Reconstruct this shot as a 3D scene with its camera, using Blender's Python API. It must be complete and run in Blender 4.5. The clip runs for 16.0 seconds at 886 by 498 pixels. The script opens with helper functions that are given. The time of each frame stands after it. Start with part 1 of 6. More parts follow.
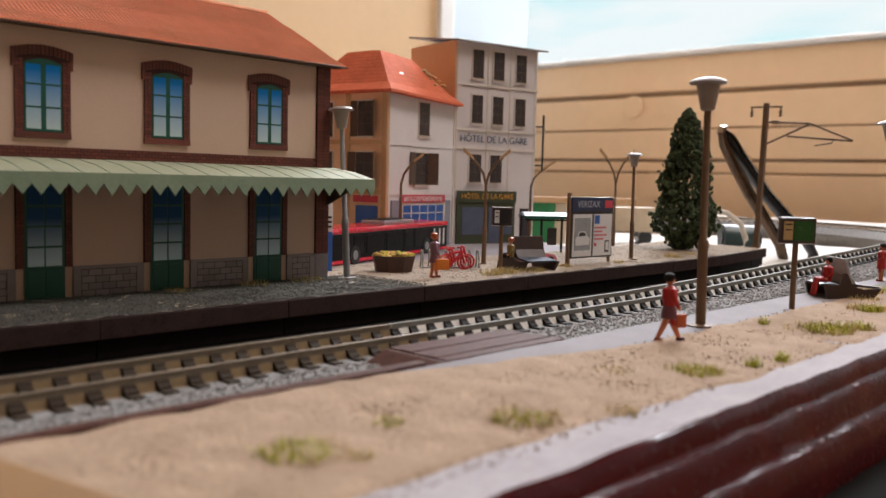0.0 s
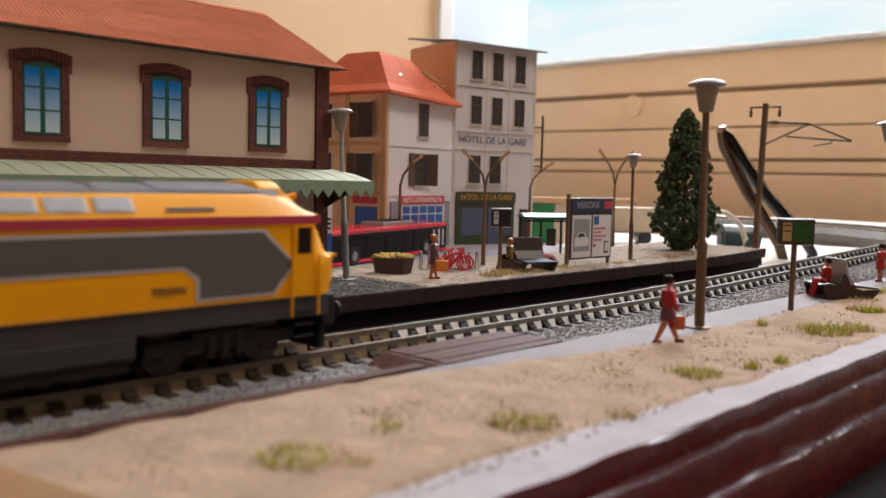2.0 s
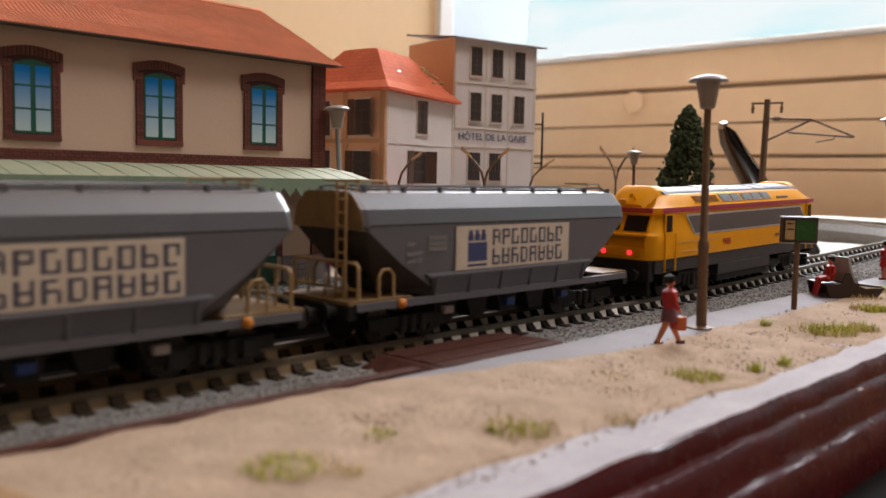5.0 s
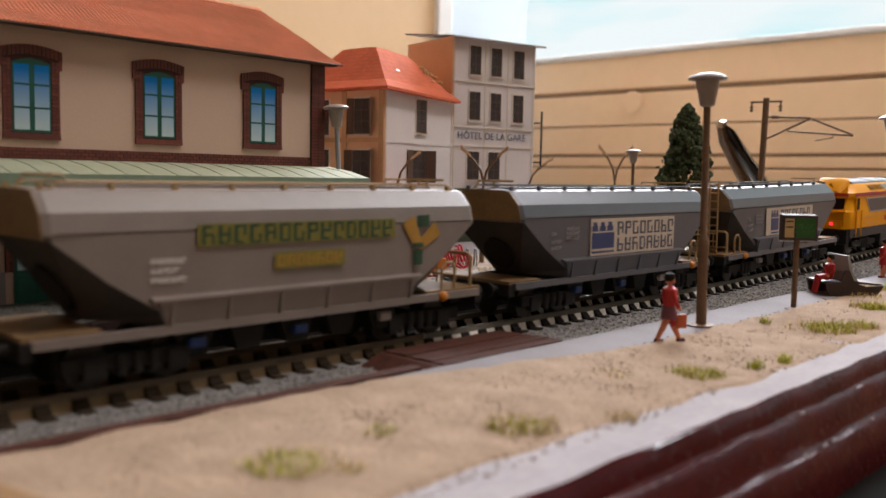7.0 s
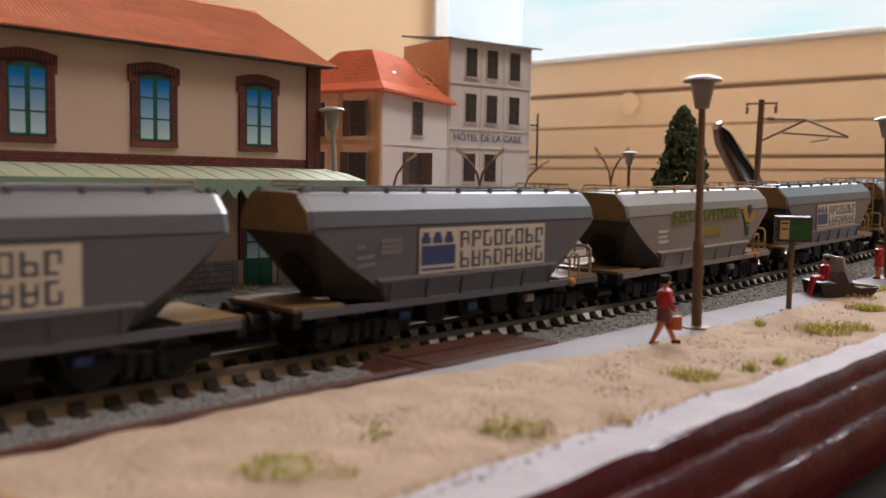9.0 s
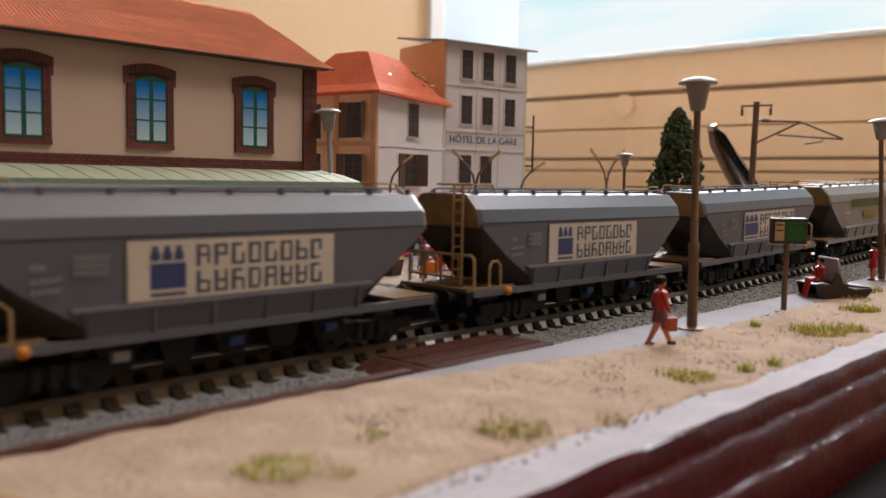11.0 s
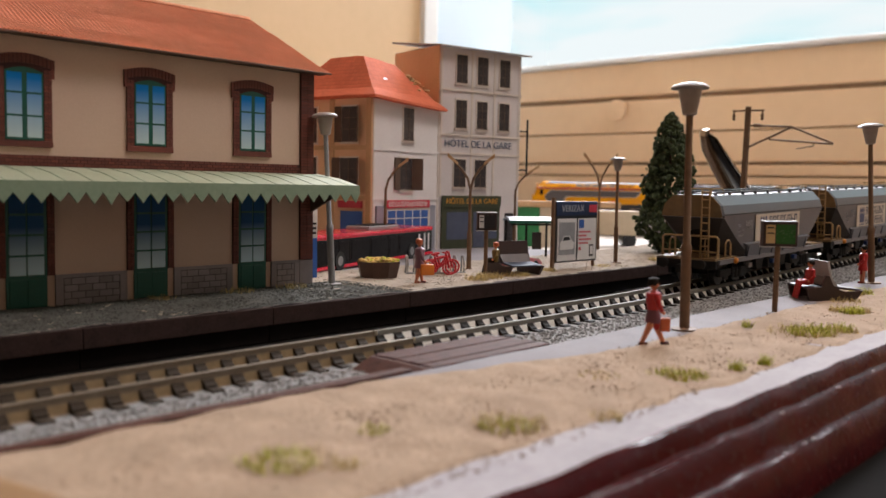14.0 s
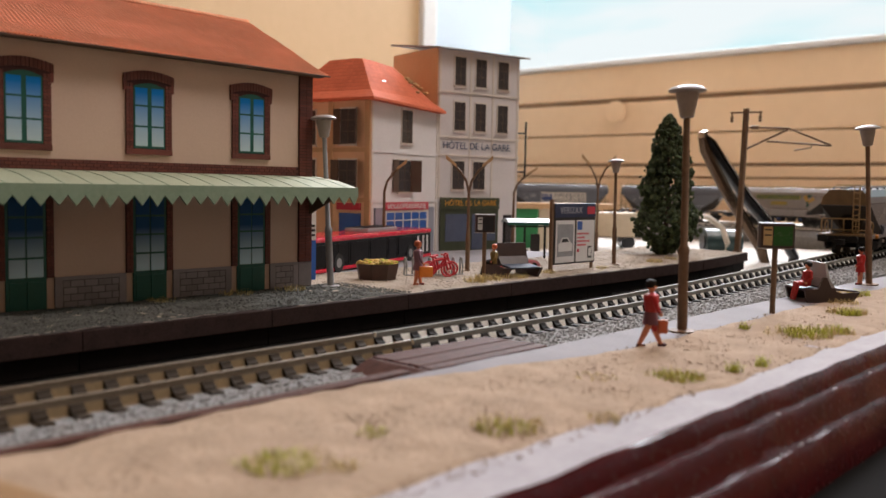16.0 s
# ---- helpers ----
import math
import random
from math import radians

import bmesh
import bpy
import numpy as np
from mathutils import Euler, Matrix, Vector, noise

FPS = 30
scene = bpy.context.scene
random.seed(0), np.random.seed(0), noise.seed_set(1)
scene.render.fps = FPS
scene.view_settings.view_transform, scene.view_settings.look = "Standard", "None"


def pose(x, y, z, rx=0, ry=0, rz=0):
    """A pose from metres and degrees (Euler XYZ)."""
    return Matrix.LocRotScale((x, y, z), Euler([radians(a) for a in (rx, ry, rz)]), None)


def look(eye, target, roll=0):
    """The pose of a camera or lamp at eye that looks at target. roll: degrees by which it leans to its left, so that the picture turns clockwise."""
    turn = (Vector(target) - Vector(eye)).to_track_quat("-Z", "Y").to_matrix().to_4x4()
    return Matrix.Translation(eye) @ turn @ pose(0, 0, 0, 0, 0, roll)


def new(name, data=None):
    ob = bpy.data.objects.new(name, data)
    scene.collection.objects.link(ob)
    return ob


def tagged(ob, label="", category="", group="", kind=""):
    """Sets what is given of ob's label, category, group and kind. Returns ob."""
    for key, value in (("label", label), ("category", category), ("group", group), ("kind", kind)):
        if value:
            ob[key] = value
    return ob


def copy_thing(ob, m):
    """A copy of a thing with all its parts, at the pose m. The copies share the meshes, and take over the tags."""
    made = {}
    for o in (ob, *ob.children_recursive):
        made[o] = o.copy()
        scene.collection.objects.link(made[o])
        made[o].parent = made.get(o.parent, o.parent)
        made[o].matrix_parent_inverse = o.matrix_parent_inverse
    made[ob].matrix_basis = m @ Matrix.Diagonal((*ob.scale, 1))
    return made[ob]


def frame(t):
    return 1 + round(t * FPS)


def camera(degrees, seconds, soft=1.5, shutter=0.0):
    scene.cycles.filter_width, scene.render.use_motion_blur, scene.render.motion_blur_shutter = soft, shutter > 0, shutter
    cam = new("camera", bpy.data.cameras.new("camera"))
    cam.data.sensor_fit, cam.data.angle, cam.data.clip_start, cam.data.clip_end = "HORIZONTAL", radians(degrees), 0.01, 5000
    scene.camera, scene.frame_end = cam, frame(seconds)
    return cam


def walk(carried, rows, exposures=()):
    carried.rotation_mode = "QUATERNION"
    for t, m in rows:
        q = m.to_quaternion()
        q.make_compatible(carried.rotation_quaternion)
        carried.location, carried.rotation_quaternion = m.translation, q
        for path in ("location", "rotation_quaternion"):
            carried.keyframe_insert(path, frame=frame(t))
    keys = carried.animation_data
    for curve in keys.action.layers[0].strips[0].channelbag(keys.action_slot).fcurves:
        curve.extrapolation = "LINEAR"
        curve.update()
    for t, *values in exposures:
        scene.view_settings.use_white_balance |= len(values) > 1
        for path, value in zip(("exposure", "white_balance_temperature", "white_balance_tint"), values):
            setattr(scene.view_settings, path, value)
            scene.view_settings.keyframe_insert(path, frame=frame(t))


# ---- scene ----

cam = camera(54.05, 16.0, soft=1.5, shutter=0.25)
cam.data.dof.use_dof = True
cam.data.dof.focus_distance = 0.235
cam.data.dof.aperture_fstop = 32
PATH = [
    (0.0, pose(-0.00000, -0.00000, 0.02670, 85.470, -1.456, -46.246)),
    (0.5, pose(-0.00008, -0.00015, 0.02706, 85.464, -1.423, -46.266)),
    (1.0, pose(-0.00013, -0.00012, 0.02713, 85.454, -1.388, -46.264)),
    (1.5, pose(-0.00003, -0.00008, 0.02720, 85.446, -1.392, -46.287)),
    (2.0, pose(0.00001, -0.00019, 0.02719, 85.453, -1.338, -46.266)),
    (2.5, pose(0.00005, -0.00010, 0.02727, 85.437, -1.275, -46.261)),
    (3.0, pose(0.00166, 0.00079, 0.02755, 85.351, -1.279, -46.207)),
    (3.5, pose(0.00240, 0.00128, 0.02747, 85.308, -1.287, -46.193)),
    (4.0, pose(0.00250, 0.00107, 0.02759, 85.230, -1.234, -46.138)),
    (6.5, pose(0.00259, 0.00141, 0.02737, 85.247, -1.091, -46.271)),
    (7.0, pose(0.00247, 0.00134, 0.02726, 85.227, -1.077, -46.281)),
    (7.5, pose(0.00243, 0.00140, 0.02766, 85.230, -1.082, -46.371)),
    (8.0, pose(0.00233, 0.00135, 0.02746, 85.324, -1.017, -46.429)),
    (8.5, pose(0.00235, 0.00113, 0.02756, 85.337, -0.998, -46.492)),
    (9.0, pose(0.00248, 0.00109, 0.02747, 85.323, -1.011, -46.499)),
    (11.5, pose(0.00208, 0.00098, 0.02733, 85.496, -1.052, -46.864)),
    (12.0, pose(0.00197, 0.00107, 0.02722, 85.536, -1.066, -46.903)),
    (12.5, pose(0.00195, 0.00097, 0.02711, 85.627, -1.069, -46.959)),
    (13.0, pose(-0.00023, -0.00072, 0.02735, 85.687, -1.146, -47.145)),
    (13.5, pose(-0.00008, -0.00066, 0.02730, 85.713, -1.140, -47.142)),
    (14.0, pose(0.00001, -0.00020, 0.02707, 85.765, -1.098, -47.232)),
    (14.5, pose(-0.00012, -0.00037, 0.02726, 85.785, -1.076, -47.246)),
    (15.0, pose(-0.00018, -0.00032, 0.02726, 85.810, -1.051, -47.293)),
    (15.5, pose(-0.00023, -0.00025, 0.02723, 85.800, -1.056, -47.292)),
    (16.0, pose(-0.00027, -0.00062, 0.02725, 85.867, -1.049, -47.305)),
]

walk(cam, PATH)

MM = 0.001  # a model railway at 1:160: all lengths below are in millimetres


def at(x, y, z, turn=0.0, rx=0.0, ry=0.0):
    return pose(x * MM, y * MM, z * MM, rx, ry, turn)


# ---- light ----
world = bpy.data.worlds.new("world")
scene.world = world
world.use_nodes = True
sky = world.node_tree.nodes.new("ShaderNodeTexSky")
sky.sky_type = "NISHITA"
sky.sun_disc = False
sky.sun_elevation = radians(38)
sky.sun_rotation = radians(60)
world.node_tree.links.new(sky.outputs["Color"], world.node_tree.nodes["Background"].inputs["Color"])
world.node_tree.nodes["Background"].inputs["Strength"].default_value = 0.1


def area_light(name, m, w, h, watts, colour):
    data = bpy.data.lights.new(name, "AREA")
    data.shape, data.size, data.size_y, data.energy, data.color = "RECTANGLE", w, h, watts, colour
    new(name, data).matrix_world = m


# daylight through the big window beyond the layout, plus added fill behind the viewer and overhead
area_light("window_daylight", look((1.62, 1.0, 1.12), (0.3, 0.2, 0.0)), 1.3, 0.65, 87.0, (0.92, 0.93, 1.0))
# These two fill lamps are added for brightness; no such windows are known.
area_light("added_back_fill", look((-0.5, -1.5, 1.0), (0.2, 0.15, 0.0)), 1.2, 0.9, 0.4, (1.0, 0.89, 0.82))
area_light("added_overhead_fill", look((0.55, -0.34, 1.47), (0.35, 0.2, 0.0)), 1.0, 0.6, 26.0, (1.0, 0.89, 0.85))
scene.view_settings.exposure = 0.0


# ---- materials ----
def nodes_of(name):
    m = bpy.data.materials.new(name)
    m.use_nodes = True
    return m, m.node_tree, m.node_tree.nodes["Principled BSDF"]


def mat(name, a, b=None, rough=0.6, metal=0.0, scale=300.0, fine=2500.0, bump=0.15, depth=0.0002, spec=0.5, mix=0.6,
        island=0.0, obj=0.0, coat=0.0):
    """Two colours mixed by noise at two scales, with fine relief; optional variation per island or per object."""
    m, t, p = nodes_of(name)
    b = b or tuple(min(1.0, c * 0.78) for c in a)
    co = t.nodes.new("ShaderNodeTexCoord")
    n1 = t.nodes.new("ShaderNodeTexNoise")
    n1.inputs["Scale"].default_value, n1.inputs["Detail"].default_value = scale, 5
    n2 = t.nodes.new("ShaderNodeTexNoise")
    n2.inputs["Scale"].default_value, n2.inputs["Detail"].default_value = fine, 4
    for n in (n1, n2):
        t.links.new(co.outputs["Object"], n.inputs["Vector"])
    add = t.nodes.new("ShaderNodeMath")
    add.operation = "MULTIPLY_ADD"
    add.inputs[1].default_value, add.inputs[2].default_value = 0.45, 0.0
    t.links.new(n2.outputs["Fac"], add.inputs[0])
    add2 = t.nodes.new("ShaderNodeMath")
    add2.operation = "MULTIPLY_ADD"
    add2.inputs[1].default_value = 0.55
    t.links.new(n1.outputs["Fac"], add2.inputs[0])
    t.links.new(add.outputs[0], add2.inputs[2])
    ramp = t.nodes.new("ShaderNodeMapRange")
    ramp.inputs["From Min"].default_value, ramp.inputs["From Max"].default_value = 0.5 - 0.2 / max(mix, 0.01) * 0.6, 0.5 + 0.2 / max(mix, 0.01) * 0.6
    t.links.new(add2.outputs[0], ramp.inputs["Value"])
    mx = t.nodes.new("ShaderNodeMix")
    mx.data_type = "RGBA"
    mx.inputs[6].default_value, mx.inputs[7].default_value = (*a, 1), (*b, 1)
    t.links.new(ramp.outputs["Result"], mx.inputs[0])
    out = mx.outputs[2]
    for amount, kind in ((island, "island"), (obj, "obj")):
        if amount:
            if kind == "island":
                src = t.nodes.new("ShaderNodeNewGeometry").outputs["Random Per Island"]
            else:
                src = t.nodes.new("ShaderNodeObjectInfo").outputs["Random"]
            mr = t.nodes.new("ShaderNodeMapRange")
            mr.inputs["To Min"].default_value, mr.inputs["To Max"].default_value = 1 - amount, 1 + amount
            t.links.new(src, mr.inputs["Value"])
            hs = t.nodes.new("ShaderNodeHueSaturation")
            t.links.new(mr.outputs["Result"], hs.inputs["Value"])
            t.links.new(out, hs.inputs["Color"])
            out = hs.outputs["Color"]
    t.links.new(out, p.inputs["Base Color"])
    rr = t.nodes.new("ShaderNodeMapRange")
    rr.inputs["To Min"].default_value, rr.inputs["To Max"].default_value = max(0.03, rough - 0.1), min(1, rough + 0.1)
    t.links.new(n2.outputs["Fac"], rr.inputs["Value"])
    t.links.new(rr.outputs["Result"], p.inputs["Roughness"])
    p.inputs["Metallic"].default_value = metal
    p.inputs["Specular IOR Level"].default_value = spec
    p.inputs["Coat Weight"].default_value = coat
    if bump:
        bp = t.nodes.new("ShaderNodeBump")
        bp.inputs["Strength"].default_value, bp.inputs["Distance"].default_value = bump, depth
        t.links.new(add2.outputs[0], bp.inputs["Height"])
        t.links.new(bp.outputs["Normal"], p.inputs["Normal"])
    return m


def tile_mat(name, a, b, pitch, row, axis="X"):
    """Printed roof tiles: rows of rounded tiles pressed into card, pitch across and row down the slope (mm)."""
    m, t, p = nodes_of(name)
    co = t.nodes.new("ShaderNodeTexCoord")
    br = t.nodes.new("ShaderNodeTexBrick")
    br.offset = 0.0
    br.inputs["Color1"].default_value, br.inputs["Color2"].default_value = (*a, 1), (*b, 1)
    br.inputs["Mortar"].default_value = (*[c * 0.8 for c in a], 1)
    br.inputs["Scale"].default_value = 1000.0
    br.inputs["Mortar Size"].default_value, br.inputs["Mortar Smooth"].default_value = 0.12, 0.6
    br.inputs["Brick Width"].default_value, br.inputs["Row Height"].default_value = pitch, row
    t.links.new(co.outputs["Object"], br.inputs["Vector"])
    n = t.nodes.new("ShaderNodeTexNoise")
    n.inputs["Scale"].default_value = 90
    t.links.new(co.outputs["Object"], n.inputs["Vector"])
    hs = t.nodes.new("ShaderNodeHueSaturation")
    mr = t.nodes.new("ShaderNodeMapRange")
    mr.inputs["To Min"].default_value, mr.inputs["To Max"].default_value = 0.82, 1.18
    t.links.new(n.outputs["Fac"], mr.inputs["Value"])
    t.links.new(mr.outputs["Result"], hs.inputs["Value"])
    t.links.new(br.outputs["Color"], hs.inputs["Color"])
    t.links.new(hs.outputs["Color"], p.inputs["Base Color"])
    p.inputs["Roughness"].default_value = 0.85
    p.inputs["Specular IOR Level"].default_value = 0.2
    bp = t.nodes.new("ShaderNodeBump")
    bp.inputs["Strength"].default_value, bp.inputs["Distance"].default_value, bp.invert = 0.45, 0.0002, True
    t.links.new(br.outputs["Fac"], bp.inputs["Height"])
    t.links.new(bp.outputs["Normal"], p.inputs["Normal"])
    return m


def sheen_pane(name, top, bottom, z0, z1):
    """A printed window pane: blue fading to white downwards, as printed on the card, under a glossy film."""
    m, t, p = nodes_of(name)
    co = t.nodes.new("ShaderNodeTexCoord")
    sp = t.nodes.new("ShaderNodeSeparateXYZ")
    t.links.new(co.outputs["Object"], sp.inputs[0])
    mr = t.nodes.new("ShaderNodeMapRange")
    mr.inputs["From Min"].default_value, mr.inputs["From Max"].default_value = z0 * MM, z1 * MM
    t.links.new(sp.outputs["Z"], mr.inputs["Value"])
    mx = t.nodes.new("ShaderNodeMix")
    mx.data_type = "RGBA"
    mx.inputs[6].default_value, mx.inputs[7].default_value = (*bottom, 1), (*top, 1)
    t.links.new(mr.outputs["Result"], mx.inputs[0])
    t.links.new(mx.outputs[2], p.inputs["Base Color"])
    p.inputs["Roughness"].default_value = 0.4
    p.inputs["Specular IOR Level"].default_value = 0.2
    return m


def glow(name, colour, strength):
    m, t, p = nodes_of(name)
    p.inputs["Base Color"].default_value = (*colour, 1)
    p.inputs["Emission Color"].default_value = (*colour, 1)
    p.inputs["Emission Strength"].default_value = strength
    return m


def hazy_sky(name, a, b):
    """Bright haze: pale blue with soft white cloud."""
    m, t, p = nodes_of(name)
    co = t.nodes.new("ShaderNodeTexCoord")
    n = t.nodes.new("ShaderNodeTexNoise")
    n.inputs["Scale"].default_value, n.inputs["Detail"].default_value = 2.2, 3
    mp = t.nodes.new("ShaderNodeMapping")
    mp.inputs["Scale"].default_value = (0.6, 0.6, 3.0)
    t.links.new(co.outputs["Object"], mp.inputs["Vector"])
    t.links.new(mp.outputs["Vector"], n.inputs["Vector"])
    mr = t.nodes.new("ShaderNodeMapRange")
    mr.inputs["From Min"].default_value, mr.inputs["From Max"].default_value = 0.35, 0.65
    t.links.new(n.outputs["Fac"], mr.inputs["Value"])
    mx = t.nodes.new("ShaderNodeMix")
    mx.data_type = "RGBA"
    mx.inputs[6].default_value, mx.inputs[7].default_value = (*a, 1), (*b, 1)
    t.links.new(mr.outputs["Result"], mx.inputs[0])
    t.links.new(mx.outputs[2], p.inputs["Emission Color"])
    p.inputs["Emission Strength"].default_value = 1.0
    p.inputs["Base Color"].default_value = (0.02, 0.02, 0.02, 1)
    p.inputs["Roughness"].default_value = 1.0
    p.inputs["Specular IOR Level"].default_value = 0.0
    return m


PLASTER = mat("white_plaster_cloth", (0.62, 0.6, 0.56), (0.5, 0.47, 0.43), 0.85, scale=25, fine=600, bump=0.5, depth=0.001)
# Black paint that also carries the shade of the gap beside the track.
BLACK_BOARD = mat("black_paint_and_shade", (0.006, 0.0055, 0.005), (0.012, 0.01, 0.009), 0.95, scale=120, spec=0.05)
GREY_PATH = mat("grey_path_card", (0.27, 0.255, 0.27), (0.2, 0.185, 0.195), 0.75, scale=60, fine=1800, bump=0.2, spec=0.15)
SAND = mat("sandy_scatter", (0.42, 0.305, 0.215), (0.26, 0.185, 0.125), 0.95, scale=160, fine=1900, bump=0.9, depth=0.0006, spec=0.2)
GRIT = mat("platform_grit", (0.42, 0.345, 0.27), (0.25, 0.205, 0.16), 0.95, scale=140, fine=3000, bump=0.9, depth=0.0005)
WHITE_EDGE_AND_GLINT = mat("white_edge_paint_and_glint", (0.42, 0.4, 0.42), (0.32, 0.3, 0.32), 0.85, scale=120, fine=900, spec=0.15)
STONE_BALLAST = mat("ballast_stone", (0.34, 0.33, 0.32), (0.17, 0.165, 0.165), 0.9, scale=900, fine=5000, island=0.6)
GREY_GRAVEL = mat("grey_platform_gravel", (0.15, 0.15, 0.135), (0.08, 0.078, 0.07), 0.95, scale=140, fine=3000, bump=0.9, depth=0.0005, spec=0.1, island=0.5)
BALLAST_BED = mat("ballast_bed", (0.3, 0.295, 0.29), (0.14, 0.14, 0.14), 0.95, scale=700, fine=2500, bump=1.0, depth=0.0006)
COPING = mat("platform_coping_brown", (0.05, 0.03, 0.027), (0.025, 0.016, 0.014), 0.85, scale=300, fine=2500, bump=0.6, spec=0.1)
# Brown platform face, darkened to near-black for the shade on it.
PLAT_EDGE = mat("platform_edge_shade_brown", (0.012, 0.008, 0.007), (0.006, 0.0045, 0.004), 0.85, scale=300, fine=2500, bump=0.5, spec=0.12)
RAIL_SIDE = mat("rusty_rail", (0.25, 0.165, 0.095), (0.15, 0.1, 0.06), 0.55, metal=0.4, scale=500)
RAIL_TOP = mat("worn_rail_head", (0.19, 0.15, 0.105), (0.13, 0.1, 0.07), 0.5, metal=0.3, scale=800)
SLEEPER = mat("black_plastic_sleeper", (0.012, 0.01, 0.009), (0.02, 0.016, 0.013), 0.6, scale=700, spec=0.08)
SLEEPER_BROWN = mat("brown_sleeper", (0.05, 0.034, 0.02), (0.022, 0.016, 0.011), 0.6, scale=500, spec=0.1)
# Near-white diffuse colour painted in place of light glinting off the silver web.
RAIL_WEB_GLINT = mat("rail_web_glint", (0.92, 0.9, 0.85), (0.82, 0.8, 0.74), 0.35, scale=900)
RAIL_WEB_OLD = mat("ochre_rail_web", (0.27, 0.185, 0.09), (0.16, 0.11, 0.055), 0.6, scale=500)
RAIL_NEW = mat("grey_rail_head", (0.2, 0.19, 0.165), (0.15, 0.14, 0.12), 0.65, scale=800, spec=0.15)
MOULDING = mat("dark_red_brown_gloss_wood", (0.075, 0.008, 0.009), (0.035, 0.004, 0.005), 0.25, scale=90, fine=900, bump=0.4, depth=0.0006, spec=0.08)
PLANK = mat("red_brown_plank", (0.105, 0.042, 0.03), (0.045, 0.02, 0.015), 0.6, scale=500, bump=0.5, spec=0.08)
STRAW = mat("straw_fibre", (0.6, 0.47, 0.22), (0.5, 0.4, 0.15), 0.9, island=0.4)
GREEN_TUFT = mat("green_fibre", (0.5, 0.5, 0.05), (0.32, 0.36, 0.04), 0.9, island=0.4)
CREAM_WALL = mat("cream_wall_paint", (0.87, 0.64, 0.41), (0.81, 0.59, 0.375), 0.6, scale=4, fine=60, bump=0.05)
CEILING = mat("dark_low_bounce_ceiling", (0.36, 0.27, 0.19), (0.3, 0.22, 0.15), 0.7, scale=10)
NORTH_PAINT = mat("warm_cream_wall_paint", (0.66, 0.455, 0.265), (0.61, 0.42, 0.24), 0.6, scale=4, fine=60, bump=0.05)
DEEP_SEAM_SHADE = mat("deep_seam_shade", (0.36, 0.25, 0.16), (0.28, 0.19, 0.12), 0.8, scale=20)
DARK_ROOM = mat("dark_unseen_room", (0.3, 0.2, 0.12), (0.22, 0.15, 0.09), 0.7, scale=20)
SEAM_SHADE = mat("light_seam_shade", (0.46, 0.31, 0.18), (0.4, 0.27, 0.15), 0.7, scale=20)
WHITE_PAINT = mat("white_paint", (0.78, 0.78, 0.76), (0.7, 0.7, 0.69), 0.45, scale=8)
PALE_BLUE = mat("pale_blue_blind", (0.62, 0.72, 0.8), (0.55, 0.66, 0.75), 0.6, scale=5)
STATION_WALL = mat("beige_printed_card", (0.6, 0.44, 0.34), (0.55, 0.4, 0.31), 0.7, scale=60, fine=2500, bump=0.1)
BRICK_RED = mat("brick_print_brown", (0.17, 0.042, 0.026), (0.1, 0.026, 0.018), 0.6, scale=500, fine=4000, obj=0.25)
MORTAR_RED = mat("dark_brick_joint", (0.06, 0.018, 0.014), (0.04, 0.012, 0.01), 0.8)
STONE_LILAC = mat("lilac_grey_stone", (0.3, 0.265, 0.27), (0.23, 0.2, 0.21), 0.7, scale=300, fine=2500, obj=0.15)
STONE_JOINT = mat("dark_stone_joint", (0.09, 0.08, 0.085), (0.07, 0.06, 0.065), 0.8)
GREEN_FRAME = mat("dark_green_paint", (0.006, 0.1, 0.07), (0.005, 0.07, 0.05), 0.45, scale=300)
AWNING = mat("pale_green_awning", (0.43, 0.47, 0.34), (0.36, 0.4, 0.28), 0.65, scale=150, fine=1500)
AWNING_SIDE = mat("green_valance", (0.26, 0.34, 0.24), (0.2, 0.28, 0.19), 0.65, scale=150, fine=1500)
ROOF_TILE = tile_mat("orange_roof_tiles", (0.95, 0.46, 0.29), (0.9, 0.4, 0.24), 1.0, 1.7)
ROOF_TILE_FAR = tile_mat("red_orange_roof_tiles", (0.72, 0.19, 0.1), (0.64, 0.16, 0.085), 1.0, 1.6)
OCHRE = mat("ochre_facade", (0.78, 0.53, 0.32), (0.7, 0.46, 0.27), 0.75, scale=100, fine=1500)
OCHRE_TRIM = mat("ochre_quoin", (0.6, 0.38, 0.2), (0.5, 0.31, 0.16), 0.75)
PALE_FACADE = mat("pale_grey_facade", (0.74, 0.71, 0.7), (0.65, 0.61, 0.6), 0.75, scale=80, fine=1200)
HOTEL_WALL = mat("hotel_grey_beige_wall", (0.7, 0.655, 0.645), (0.6, 0.56, 0.555), 0.75, scale=80, fine=1200)
HOTEL_TRIM = mat("hotel_window_trim", (0.72, 0.65, 0.58), (0.6, 0.54, 0.48), 0.7)
DARK_PANE = mat("dark_window", (0.035, 0.03, 0.032), (0.06, 0.05, 0.05), 0.25, scale=200)
SHUTTER = mat("brown_shutter", (0.11, 0.065, 0.04), (0.07, 0.04, 0.025), 0.6)
DARK_GREEN_SHOP = mat("dark_green_shopfront", (0.06, 0.07, 0.035), (0.04, 0.05, 0.025), 0.5)
SHOP_PANE = mat("blue_grey_shop_pane", (0.1, 0.12, 0.18), (0.06, 0.075, 0.12), 0.3, scale=150)
SHOP_GREY = mat("blue_grey_shop_surround", (0.3, 0.3, 0.35), (0.22, 0.22, 0.26), 0.7, scale=200)
GOLD = mat("gold_letter", (0.75, 0.36, 0.05), None, 0.5)
BLUE_LETTER = mat("faded_blue_letter", (0.06, 0.09, 0.16), None, 0.6)
